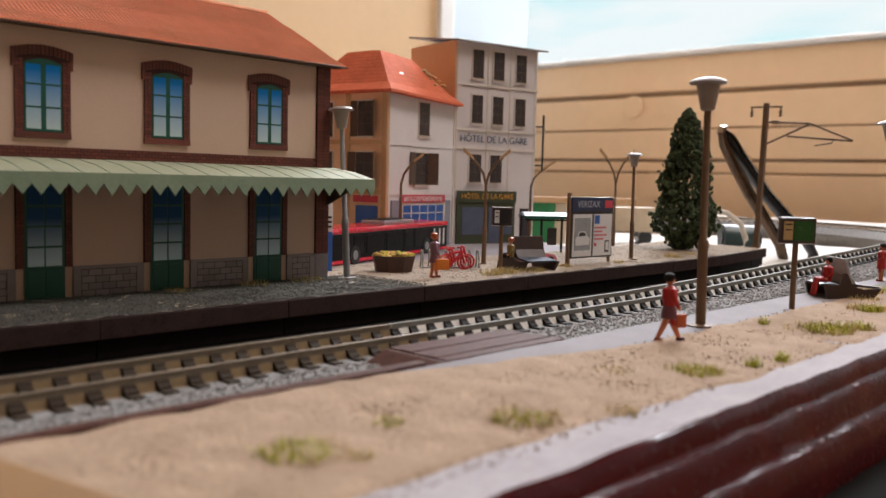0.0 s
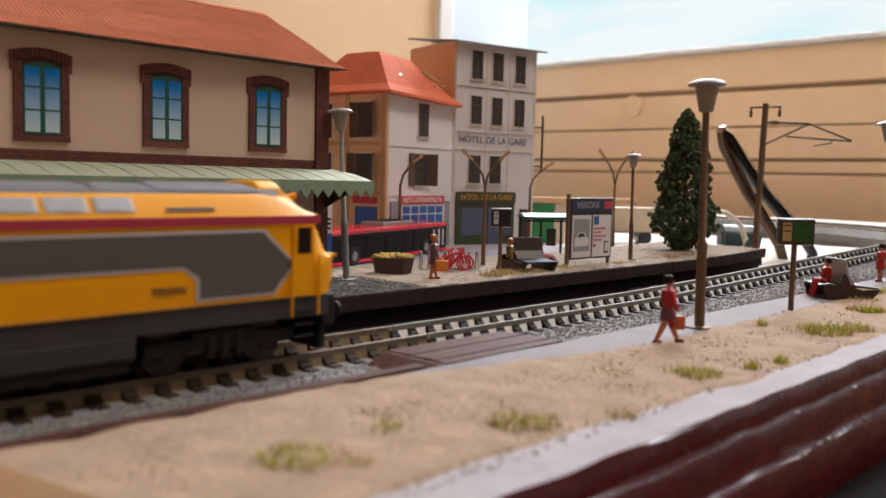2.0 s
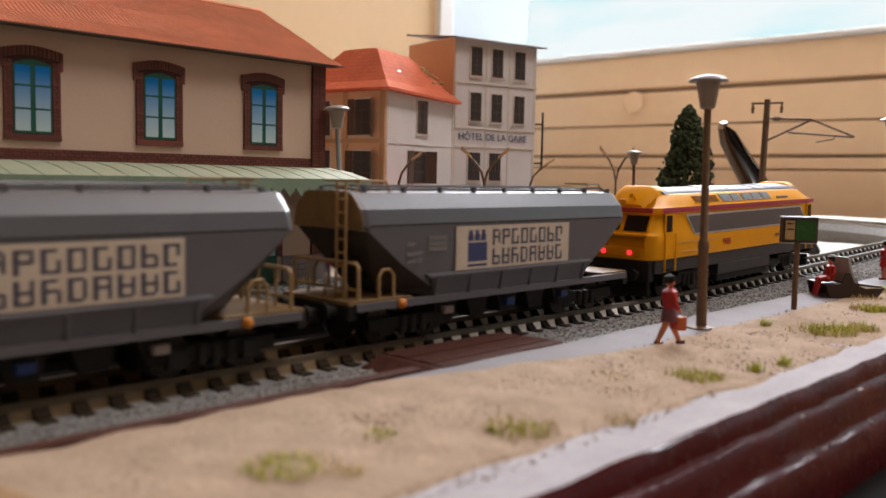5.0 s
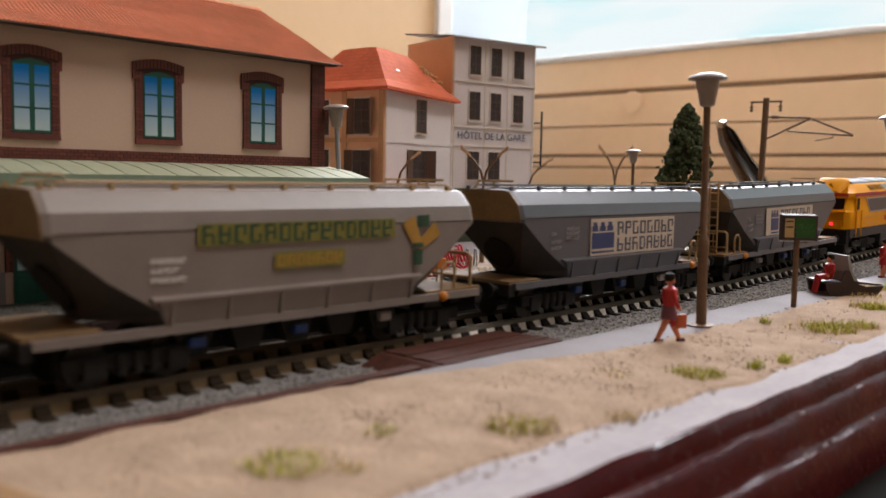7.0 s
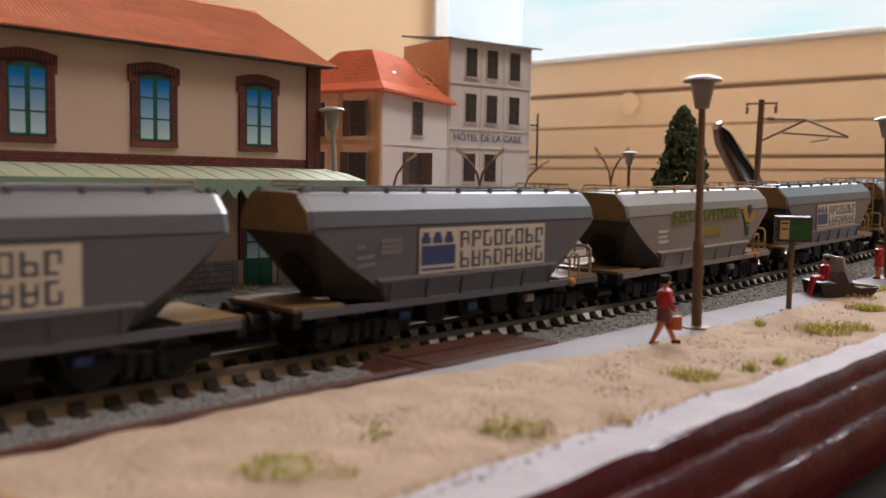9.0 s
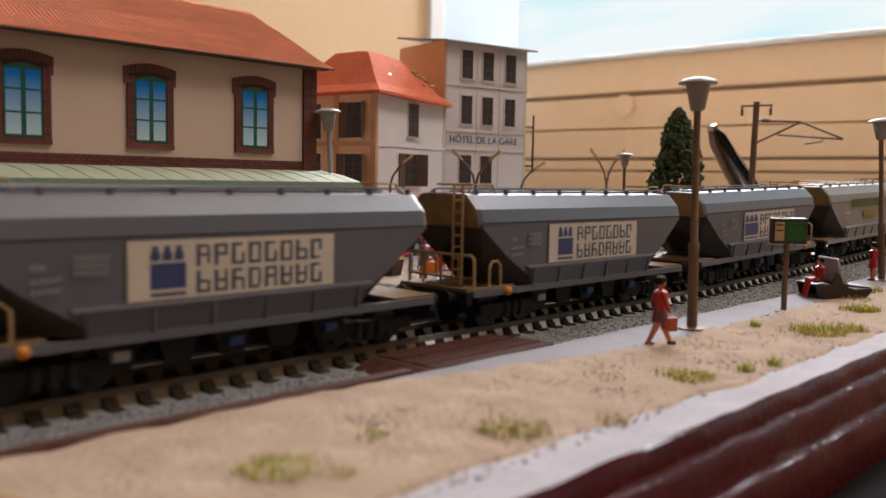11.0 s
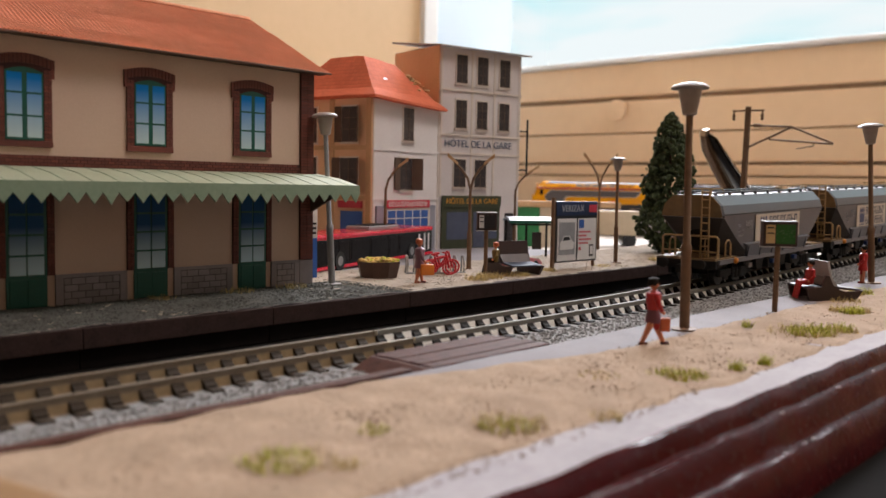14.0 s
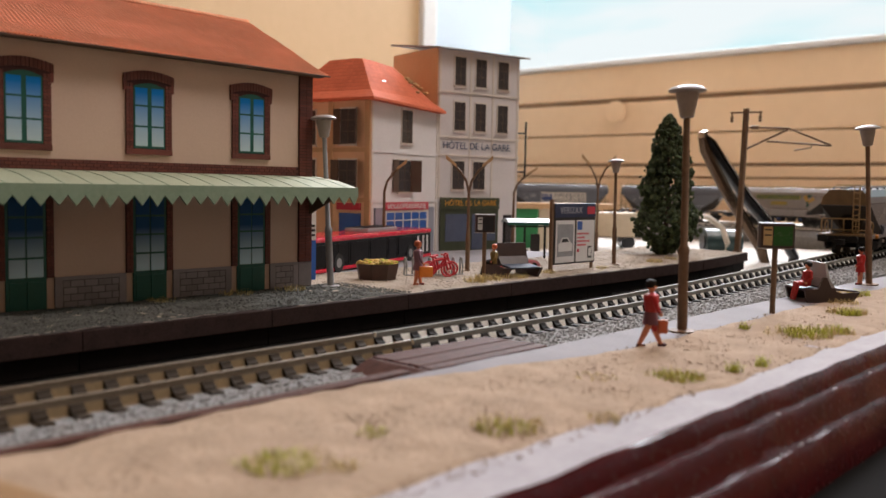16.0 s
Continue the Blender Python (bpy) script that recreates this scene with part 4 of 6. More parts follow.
def build_wagon(kind):
    grey = kind == "grey"
    paint = WAGON_GREY if grey else WAGON_BEIGE
    th = thing("hopper_wagon", at(0, 0, 0), "grey model grain hopper wagon with a cream lettered label" if grey else "beige model grain hopper wagon with olive lettering", "wagon", "wagons of the train")
    L = 36.8

    def ring(x, zb, squeeze=1.0, top=25.1):
        pts = []
        side = [(8.6, zb), (9.1, max(zb, 9.0)), (9.25, max(zb + 0.5, 19.4)), (9.2, 19.9), (8.55, 22.2), (6.1, 24.7), (5.2, 24.9), (0, top)]
        for y, z in side:
            pts.append((x, -y * squeeze, z))
        for y, z in side[-2::-1]:
            pts.append((x, y * squeeze, z))
        return pts

    def end_ring(x):
        side = [(3.2, 8.4), (9.15, 13.6), (9.25, 19.4), (9.2, 19.9), (8.55, 22.2), (6.1, 24.7), (5.2, 24.9), (0, 25.1)]
        return [(x, -y, z) for y, z in side] + [(x, y, z) for y, z in side[-2::-1]]

    rings = [ring(-L, 19.0, 0.96, 25.0), ring(-L + 0.8, 18.8), end_ring(-L + 7.5), ring(-L + 15, 7.6), ring(0, 7.6), ring(L - 15, 7.6), end_ring(L - 7.5), ring(L - 0.8, 18.8), ring(L, 19.0, 0.96, 25.0)]
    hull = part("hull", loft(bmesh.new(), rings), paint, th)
    hull.data.materials.append(SLOPE_SHADE)
    # Low faces turned towards the ends get a darker colour as their shade.
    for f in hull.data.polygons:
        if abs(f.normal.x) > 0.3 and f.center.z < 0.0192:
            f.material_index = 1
    for sx in (-1, 1):
        # ochre end cap and the sloping hopper end below it, its shade put in its colour
        cap = bmesh.new()
        out = [(-8.8, 19.0), (-8.8, 20.0), (-8.2, 22.2), (-5.9, 24.6), (-4.4, 24.9), (0, 25.0), (4.4, 24.9), (5.9, 24.6), (8.2, 22.2), (8.8, 20.0), (8.8, 19.0)]
        prism(cap, out, sx * (L + 0.02) - 0.15, sx * (L + 0.02) + 0.15, "YZ")
        part("end_cap", cap, WAGON_BROWN, th, "ochre brown end sheet")
        hc = bmesh.new()
        bmesh.ops.create_cone(hc, cap_ends=True, segments=20, radius1=3.6, radius2=3.6, depth=0.8, matrix=Matrix.Translation((sx * (L - 4.7), 0, 12.4)) @ Matrix.Rotation(sx * radians(124.8), 4, "Y"))
        part("opening", hc, FRAME_BLACK, hull, "round dark opening")
        # end platform, headstock, handrails
        part("end_platform", box(bmesh.new(), sx * L - (7 if sx > 0 else 2.6), -8.6, 7.2, sx * L + (2.6 if sx > 0 else 11), 8.6, 8.0, bevel=0.15), WAGON_BROWN, th)
        part("headstock", box(bmesh.new(), sx * (L + 2.0) - 0.8, -8.8, 5.0, sx * (L + 2.0) + 0.8, 8.8, 7.4, bevel=0.2), FRAME_BLACK, th)
        buffers(th, sx * (L + 2.4), sx)
        for y in (-8.3, 8.3) if sx < 0 else ():
            hb = bmesh.new()
            tube(hb, [(sx * (L - 7), y, 8), (sx * (L - 7), y, 11.6), (sx * (L - 6), y, 12.6), (sx * (L - 4.6), y, 12.6), (sx * (L - 3.8), y, 11.6), (sx * (L - 3.8), y, 8)], 0.28, 6)
            part("hand_loop", hb, RAILING, th)
    # ladder end
    hr = bmesh.new()
    tube(hr, [(-L - 0.4, -8.2, 7.8), (-L - 0.4, -8.2, 13.2), (-L - 0.4, -7.6, 13.8), (-L - 0.4, 7.6, 13.8), (-L - 0.4, 8.2, 13.2), (-L - 0.4, 8.2, 7.8)], 0.32, 6)
    for y in (-4.4, 0, 4.4):
        rod(hr, (-L - 0.4, y, 7.8), (-L - 0.4, y, 13.8), 0.22, seg=6)
    rod(hr, (-L - 0.4, -8.2, 9.6), (-L - 0.4, 8.2, 9.6), 0.22, seg=6)
    part("handrail", hr, RAILING, th, "ochre end handrail")
    ld = bmesh.new()
    for y in (-5.6, -3.4):
        rod(ld, (-L - 0.9, y, 7.6), (-L - 0.9, y, 26.6), 0.26, seg=6)
    z = 9.0
    while z < 26:
        rod(ld, (-L - 0.9, -5.6, z), (-L - 0.9, -3.4, z), 0.22, seg=6)
        z += 2.1
    part("ladder", ld, RAILING, th, "ochre ladder")
    # roof walkway with its rails
    wk = bmesh.new()
    box(wk, -L + 4, -2.2, 24.95, L - 4, 2.2, 25.4)
    part("walkway", wk, paint, th)
    for y in (-5.4, 5.4):
        rr = bmesh.new()
        tube(rr, [(-L + 2, y, 24.9), (-L + 3.5, y, 25.75), (L - 3.5, y, 25.75), (L - 2, y, 24.9)], 0.2, 6)
        for k in range(9):
            box(rr, -L + 2.6 + k * 8.7, y - 0.4, 24.6, -L + 3.2 + k * 8.7, y + 0.3, 25.6)
        part("roof_rail", rr, RAILING if not grey else paint, th)
    for sx in (-1, 1):
        hp = bmesh.new()
        tube(hp, [(sx * (L - 9), -5, 24.8), (sx * (L - 8), -5, 26.6), (sx * (L - 3), -4.4, 26.6), (sx * (L - 2), -4.4, 24.9)], 0.22, 6)
        tube(hp, [(sx * (L - 3), -4.4, 26.6), (sx * (L - 3), 4.4, 26.6)], 0.22, 6)
        part("roof_hoop", hp, RAILING, th)
    # roof edge seam
    for sy in (-1, 1):
        part("seam", B(-L + 1, sy * 9.22 - 0.08, 19.6, L - 1, sy * 9.22 + 0.08, 19.75), FRAME_BLACK, th)
        # ledge over the inward-sloping chute skirts with their ribs
        lg = bmesh.new()
        prism(lg, [(sy * 9.0, 11.5), (sy * 10.2, 11.1), (sy * 10.2, 10.8), (sy * 9.0, 10.8)], -23.4, 24, "YZ")
        part("ledge", lg, paint, th)
        sk = part("chute_skirt", loft(bmesh.new(), [[(-22.6, sy * 10.0, 10.9), (23.2, sy * 10.0, 10.9), (23.2, sy * 8.2, 10.9), (-22.6, sy * 8.2, 10.9)], [(-21.4, sy * 9.15, 7.4), (21.6, sy * 9.15, 7.4), (21.6, sy * 7.9, 7.4), (-21.4, sy * 7.9, 7.4)]]), paint, th)
        for k in range(6):
            x0 = -21.6 + k * 8.5
            part("rib", prism(bmesh.new(), [(sy * 10.15, 10.8), (sy * 9.6, 7.5), (sy * 8.6, 7.5), (sy * 8.6, 10.8)], x0, x0 + 0.5, "YZ"), paint, sk)
        part("sill", B(-L - 1.6, sy * 8.9 - 0.5, 6.4, L + 1.6, sy * 8.9 + 0.5, 7.6), paint, th)
        for k in range(5):
            x0 = -20 + k * 8.4
            ch = bmesh.new()
            prism(ch, [(x0, 7.0), (x0 + 6.4, 7.0), (x0 + 5.0, 2.8), (x0 + 1.4, 2.8)], sy * 6.0 - 1.6, sy * 6.0 + 1.6)
            part("chute", ch, FRAME_BLACK, th)
            if k % 2 == 0:
                part("valve", box(bmesh.new(), x0 + 2.0, sy * 8.0 - 0.6, 4.0, x0 + 4.4, sy * 8.0 + 0.6, 5.4, bevel=0.3), BLUE_VALVE if k else LAMP_GREY, th, "small coloured valve")
        kb = bmesh.new()
        bmesh.ops.create_icosphere(kb, subdivisions=2, radius=0.9, matrix=Matrix.Translation((-29, sy * 9.5, 7.0)))
        part("lever_knob", kb, KNOB_ORANGE, th, "orange lever knob", True)
        yy = sy * 9.42
        before = set(th.children_recursive)
        if grey:
            x0, x1, e0, e1, w0, w1 = (-16.4, 16.3, -13.4, -8.4, -7.1, 14.4) if sy < 0 else (-14.6, 19.5, -14.2, -5.9, -4.9, 19.3)
            lb = part("label_board", B(x0, yy - 0.1, 11.5, x1, yy + 0.1, 19.1), LABEL_CREAM, th, "cream company label")
            o = yy - 0.1 if sy < 0 else yy + 0.16
            sq = bmesh.new()
            box(sq, e0, o - 0.06, 12.9, e1, o, 16.2)
            ew = (e1 - e0) / 3
            for k in range(3):
                box(sq, e0 + k * ew, o - 0.06, 16.5, e0 + (k + 0.8) * ew, o, 17.6)
                box(sq, e0 + (k + 0.15) * ew, o - 0.06, 17.5, e0 + (k + 0.65) * ew, o, 18.4)
            box(sq, e0, o - 0.06, 12.0, e1, o, 12.4)
            part("logo_block", sq, LABEL_BLUE, lb, "navy block emblem")
            for z0, n in ((15.5, 8), (12.0, 8)):
                tb = bmesh.new()
                lettering_bars(tb, w0, w1, z0, z0 + 2.9, o, n, int(z0 * 10))
                part("lettering", tb, LABEL_DARK, lb, "dark blue lettering bars")
            for x0, n, z0 in ((-23, 5, 17.0), (-23, 5, 16.1), (-23, 5, 15.2), (-28, 2, 16.2), (-28, 4, 14.6), (-28, 4, 13.4)):
                fb = bmesh.new()
                lettering_bars(fb, x0, x0 + n * 0.9, z0, z0 + 0.7, yy + (0.02 if sy < 0 else 0.12) - 0.05, n, n)
                part("marking", fb, LETTER_FAINT, th)
        else:
            o = yy - 0.02 if sy < 0 else yy + 0.12
            tb = bmesh.new()
            lettering_bars(tb, -17, 17.2, 17.7, 20.3, o - 0.06 * (sy < 0) + 0.06 * (sy > 0), 14, 21)
            part("lettering", tb, LETTER_GREEN, th, "dark green lettering bars")
            part("lettering_backing", B(-17.4, o - 0.08, 17.5, 17.6, o, 20.5), LETTER_OLIVE, th, "olive band behind the lettering")
            part("lettering_backing", B(-5.4, o - 0.08, 13.8, 7.4, o, 16.2), LETTER_OLIVE, th)
            tb = bmesh.new()
            lettering_bars(tb, -5.0, 7.0, 14.2, 15.8, o - 0.06 * (sy < 0) + 0.06 * (sy > 0), 7, 23)
            part("lettering", tb, EMBLEM_OCHRE, th)
            em = bmesh.new()
            for ax, az, bx, bz, w_ in ((22.9, 16.0, 20.6, 20.2, 1.5), (22.9, 15.8, 27.4, 18.6, 1.3)):
                rod(em, (ax, o, az), (bx, o, bz), w_ * 0.6, w_)
            bmesh.ops.scale(em, vec=(1, 0.06, 1), verts=em.verts, space=Matrix.Translation((0, -o, 0)))
            part("emblem", em, EMBLEM_OCHRE, th, "ochre ear-of-grain emblem")
            em = bmesh.new()
            for ax, az, bx, bz, w_ in ((22.9, 12.8, 22.9, 15.2, 1.0), (22.9, 15.6, 22.9, 16.4, 1.3), (24.0, 19.0, 24.0, 20.9, 1.4)):
                rod(em, (ax, o, az), (bx, o, bz), w_, w_)
            bmesh.ops.scale(em, vec=(1, 0.09, 1), verts=em.verts, space=Matrix.Translation((0, -o, 0)))
            part("emblem", em, LETTER_GREEN, th, "dark green grain emblem")
            for x0, n, z0 in ((-24, 5, 15.6), (-24, 4, 14.4), (-24, 5, 13.2)):
                fb = bmesh.new()
                lettering_bars(fb, x0, x0 + n * 1.0, z0, z0 + 0.7, o, n, n)
                part("marking", fb, WHITE_LETTER, th)
        if sy > 0:  # the far side reads from its own end
            for ob in set(th.children_recursive) - before:
                for v in ob.data.vertices:
                    v.co.x = -v.co.x
                ob.data.flip_normals()
    for x in (-25, 25):
        bogie(th, x, 11.2)
    return th


loco = build_loco()
grey_wagon = build_wagon("grey")
beige_wagon = build_wagon("beige")
REAR = 54.5 - 100.7 - 1.5 * SPEED  # rear of the engine's body along the track at the start
TRAIN = [(loco, REAR + 51.1, 29, 0)]
for k in range(6):
    if k == 0:
        ob = grey_wagon
    elif k == 2:
        ob = beige_wagon
    else:
        ob = copy_thing(grey_wagon, at(0, 0, 0))
    TRAIN.append((ob, REAR - 87.2 * (k + 1) + 40.6, 25, 180 if k in (1, 2, 3) else 0))


def motions():
    for ob, s0, base, flip in TRAIN:
        rows = []
        for i in range(65):
            t = i * 0.25
            s = s0 + SPEED * t
            a, b = on_track(s - base), on_track(s + base)
            turn = math.degrees(math.atan2(b[1] - a[1], b[0] - a[0]))
            za, zb = grade(s - base), grade(s + base)
            pitch = math.degrees(math.atan2(zb - za, 2 * base))
            rows.append((t, at((a[0] + b[0]) / 2, (a[1] + b[1]) / 2, (za + zb) / 2, turn) @ at(0, 0, 0, 0, 0, -pitch) @ at(0, 0, 0, flip)))
        walk(ob, rows)


# ---- station ----
YS = 179.0


def arch_outline(x0, x1, z0, z1, rise, n=8):
    """A rectangle whose head is a flat arch."""
    pts = [(x0, z0), (x1, z0), (x1, z1 - rise)]
    for k in range(1, n):
        u = k / n
        pts.append((x1 + (x0 - x1) * u, z1 - rise + rise * math.sin(u * math.pi)))
    return pts + [(x0, z1 - rise)]


def brick_column(parent, x0, x1, z0, z1, y, row=0.75):
    """Courses of brown bricks, alternating one and two to a course."""
    k, z = 0, z0
    while z < z1 - 0.3:
        cuts = [x0, x1] if k % 2 else [x0, (x0 + x1) / 2, x1]
        for a, b in zip(cuts, cuts[1:]):
            key = (round(b - a, 2), row)
            if key not in BRICKS:
                BRICKS[key] = mesh_of("brick", B(-(b - a) / 2 + 0.06, -0.16, -row / 2 + 0.06, (b - a) / 2 - 0.06, 0.1, row / 2 - 0.06), BRICK_RED)
            ob = new("brick", BRICKS[key])
            ob.parent = parent
            ob.matrix_basis = at((a + b) / 2, y, z + row / 2)
        z += row
        k += 1


BRICKS = {}


def station_window(parent, x):
    """An upper window: brown brick surround, green frame, six printed panes."""
    w = part("window", prism(bmesh.new(), arch_outline(x + 0.4, x + 11.2, 33.1, 50.2, 1.0), YS - 0.35, YS + 0.2), MORTAR_RED, parent, "brown brick window surround")
    hd = bmesh.new()
    n = 15
    for k in range(n):
        u0, u1 = k / n, (k + 0.86) / n
        f = lambda u: (x - 0.3 + 12.2 * u, 48.5 + 1.0 * math.sin(u * math.pi))
        (ax, az), (bx, bz) = f(u0), f(u1)
        prism(hd, [(ax, az), (bx, bz), (bx, bz + 1.9), (ax, az + 1.9)], YS - 0.62, YS - 0.3)
    part("arch_bricks", hd, BRICK_RED, w, "brown brick arch")
    for a, b in ((x - 0.2, x + 0.5), (x + 11.1, x + 11.8)):
        part("ear", B(a, YS - 0.5, 46.8, b, YS - 0.05, 49.4), BRICK_RED, w)
    part("sill", B(x + 0.25, YS - 0.6, 33.0, x + 11.35, YS - 0.1, 34.2, bevel=0.1), BRICK_RED, w, "brown sill")
    brick_column(w, x + 0.3, x + 2.0, 34.2, 48.4, YS - 0.4)
    brick_column(w, x + 9.6, x + 11.3, 34.2, 48.4, YS - 0.4)
    fx0, fx1, fz0, fz1 = x + 2.1, x + 9.5, 34.4, 48.7
    part("frame", prism(bmesh.new(), arch_outline(fx0, fx1, fz0, fz1, 0.9), YS - 0.5, YS - 0.2), GREEN_FRAME, w, "dark green frame")
    pw = (fx1 - fx0 - 1.7) / 2
    for i in range(2):
        for j in range(3):
            px_ = fx0 + 0.35 + i * (pw + 1.0)
            pz = fz0 + 0.45 + j * 4.5
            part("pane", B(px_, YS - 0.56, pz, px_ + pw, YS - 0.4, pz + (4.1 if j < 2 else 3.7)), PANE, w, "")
    return w


def station_door(parent, x):
    """A tall glazed door with a green lower panel, between brick jambs."""
    d = part("door", B(x + 1.8, YS - 0.45, 0.3, x + 9.8, YS + 0.1, 24.6), GREEN_FRAME, parent, "dark green glazed door")
    for a, b in ((x + 0.2, x + 1.75), (x + 9.85, x + 11.4)):
        jm = part("jamb", B(a, YS - 0.42, 7.0, b, YS + 0.1, 25.5), MORTAR_RED, d, "brown brick jamb")
        brick_column(d, a, b, 7.0, 25.4, YS - 0.5)
    part("panel", B(x + 2.4, YS - 0.62, 0.9, x + 5.65, YS - 0.4, 6.4, bevel=0.08), GREEN_FRAME, d)
    part("panel", B(x + 5.95, YS - 0.62, 0.9, x + 9.2, YS - 0.4, 6.4, bevel=0.08), GREEN_FRAME, d)
    for i in range(2):
        for j in range(4):
            px_ = x + 2.4 + i * 3.55
            z0 = 7.3 + j * 4.15
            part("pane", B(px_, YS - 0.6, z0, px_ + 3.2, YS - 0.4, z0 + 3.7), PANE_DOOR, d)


def build_station():
    st = thing("station_building", at(0, 0, 0), "two-storey beige card station with orange tiled roof and green awning", "building")
    x0, x1, y1 = -38.0, 143.2, 243.0
    part("wall", B(x0, YS, 0.2, x1, y1, 55.6), STATION_WALL, st, "beige printed card walls")
    for x in (x0 + 0.4, x1 - 0.6):
        part("gable", prism(bmesh.new(), [(YS, 55.5), (y1, 55.5), (211, 71.0)], x, x + 0.6, "YZ"), STATION_WALL, st)
    # roof slopes, each in the xy plane of its own object so that the tiles run along it
    run, rise = 35.8, 17.6
    ln = math.hypot(run, rise)
    tilt = math.degrees(math.atan2(rise, run))
    for side in (0, 1):
        rb = bmesh.new()
        nx_, ny_ = int((x1 - x0 + 9.2) * 5), 14
        vs = [[rb.verts.new((x0 - 6 + (x1 + 3.2 - x0 + 6) * i / nx_, ln * j / ny_, 0.13 * math.cos(i * math.tau / 5) + 0.25 * noise.noise(Vector((i * 0.02, j * 0.5, side))) - (0.8 * math.sin(min(1, j / 5) * math.pi) * 0.4)))
               for j in range(ny_ + 1)] for i in range(nx_ + 1)]
        for i in range(nx_):
            for j in range(ny_):
                rb.faces.new((vs[i][j], vs[i + 1][j], vs[i + 1][j + 1], vs[i][j + 1]))
        bmesh.ops.solidify(rb, geom=rb.faces[:], thickness=0.6)
        m = at(0, 175.4, 55.2, 0, tilt) if side == 0 else at(x1 + x0 - 2.8, 247.0, 55.2, 180, tilt)
        part("roof", rb, ROOF_TILE, st, "orange tiled roof slope", False, m)
    part("ridge", rod(bmesh.new(), (x0 - 6, 211.2, 72.7), (x1 + 3.0, 211.2, 72.7), 0.8, seg=8), ROOF_TILE, st)
    part("gutter", rod(bmesh.new(), (x0 - 6, 175.3, 54.7), (x1 + 3.4, 175.3, 54.9), 0.2, seg=8), SHUTTER, st, "dark gutter")
    part("fascia", B(x0 - 5, 176.4, 54.7, x1 + 2.6, 179, 55.0), SHUTTER, st)
    part("chimney", box(bmesh.new(), 150.0, 226, 40, 153.5, 231, 70, bevel=0.2), PLANTER_BROWN, st)
    # string course, quoins and plinth
    sc = part("string_course", B(x0, YS - 0.35, 29.2, x1 - 3.8, YS + 0.1, 31.4), MORTAR_RED, st, "brown brick string course")
    x = 40.0
    while x < x1 - 4.5:
        for r in range(3):
            a = x + (0.75 if r % 2 else 0)
            key = (1.5, 0.72)
            if key not in BRICKS:
                BRICKS[key] = mesh_of("brick", B(-0.69, -0.16, -0.3, 0.69, 0.1, 0.3), BRICK_RED)
            ob = new("brick", BRICKS[key])
            ob.parent = sc
            ob.matrix_basis = at(a, YS - 0.36, 29.6 + r * 0.72)
        x += 1.5
    q = part("quoin", B(x1 - 3.9, YS - 0.45, 7.0, x1 + 0.3, YS + 3.6, 55.4), MORTAR_RED, st, "brown brick corner")
    brick_column(q, x1 - 3.9, x1 + 0.2, 7.0, 55.2, YS - 0.55)
    part("quoin_foot", B(x1 - 3.9, YS - 0.5, 0.2, x1 + 0.35, YS + 3.6, 6.95, bevel=0.1), STONE_LILAC, st, "lilac grey stone foot")
    xs = [65.1 + 26.93 * k for k in (-3, -2, -1, 0, 1, 2)]
    for x in xs:
        station_window(st, x)
        station_door(st, x)
    ends = [x + 11.5 for x in xs]
    for a, b in zip([x0] + ends, xs + [x1 - 4.0]):
        b = b + 0.1 if b < x1 - 5 else b
        pl = part("plinth", B(a, YS - 0.35, 0.2, b, YS + 0.1, 7.0), STONE_JOINT, st, "grey stone plinth")
        part("border", B(a, YS - 0.5, 6.3, b, YS - 0.1, 7.05), STONE_LILAC, pl)
        for e in (a, b - 1.6):
            part("border", B(e, YS - 0.5, 0.25, e + 1.6, YS - 0.1, 6.3), STONE_LILAC, pl)
        r, z = 0, 0.4
        while z < 6.0:
            w = 3.0
            xx = a + 1.75 - (1.5 if r % 2 else 0)
            while xx < b - 1.75:
                l_, r_ = max(xx + 0.1, a + 1.75), min(xx + w - 0.1, b - 1.75)
                if r_ - l_ > 0.4:
                    part("stone", B(l_, YS - 0.46, z + 0.08, r_, YS - 0.2, z + 1.36), STONE_LILAC, pl)
                xx += w
            z += 1.46
            r += 1
    # awning: sloping top with seams, zigzag valance, end bracket
    aw = part("awning", loft(bmesh.new(), [[(x, 179.0, 29.2), (x, 170.5, 28.1), (x, 163.2, 26.4), (x, 163.2, 26.1), (x, 170.5, 27.7), (x, 179, 28.7)] for x in (x0, 50, 100, 145.6)]), AWNING, st, "pale green awning")
    x = 45.0
    while x < 145:
        part("seam", loft(bmesh.new(), [[(x, 179, 29.32), (x + 0.25, 179, 29.32), (x + 0.25, 179, 29.1), (x, 179, 29.1)], [(x, 170.5, 28.2), (x + 0.25, 170.5, 28.2), (x + 0.25, 170.5, 28.0), (x, 170.5, 28.0)], [(x, 163.2, 26.5), (x + 0.25, 163.2, 26.5), (x + 0.25, 163.2, 26.3), (x, 163.2, 26.3)]]), AWNING_SIDE, aw)
        x += 5.4
    va = bmesh.new()
    x, pitch = -38.0, 3.35
    out = [(145.7, 26.45), (-38, 26.45)]
    k = 0
    rg = random.Random(8)
    while x < 145.7 - pitch * 0.5:
        out += [(x, 24.3), (x + pitch / 2, 22.2 + rg.uniform(-0.25, 0.25))]
        x += pitch
    out += [(145.7, 24.3)]
    prism(va, out[::-1], 162.9, 163.25)
    part("valance", va, AWNING_SIDE, aw, "green zigzag valance")
    vs_ = bmesh.new()
    out = [(179, 28.9), (163, 26.3)]
    y = 163.0
    while y < 178:
        out += [(y, 24.4), (y + 1.7, 22.6 + (y - 163) * 0.12)]
        y += 3.4
    out += [(179, 26.4)]
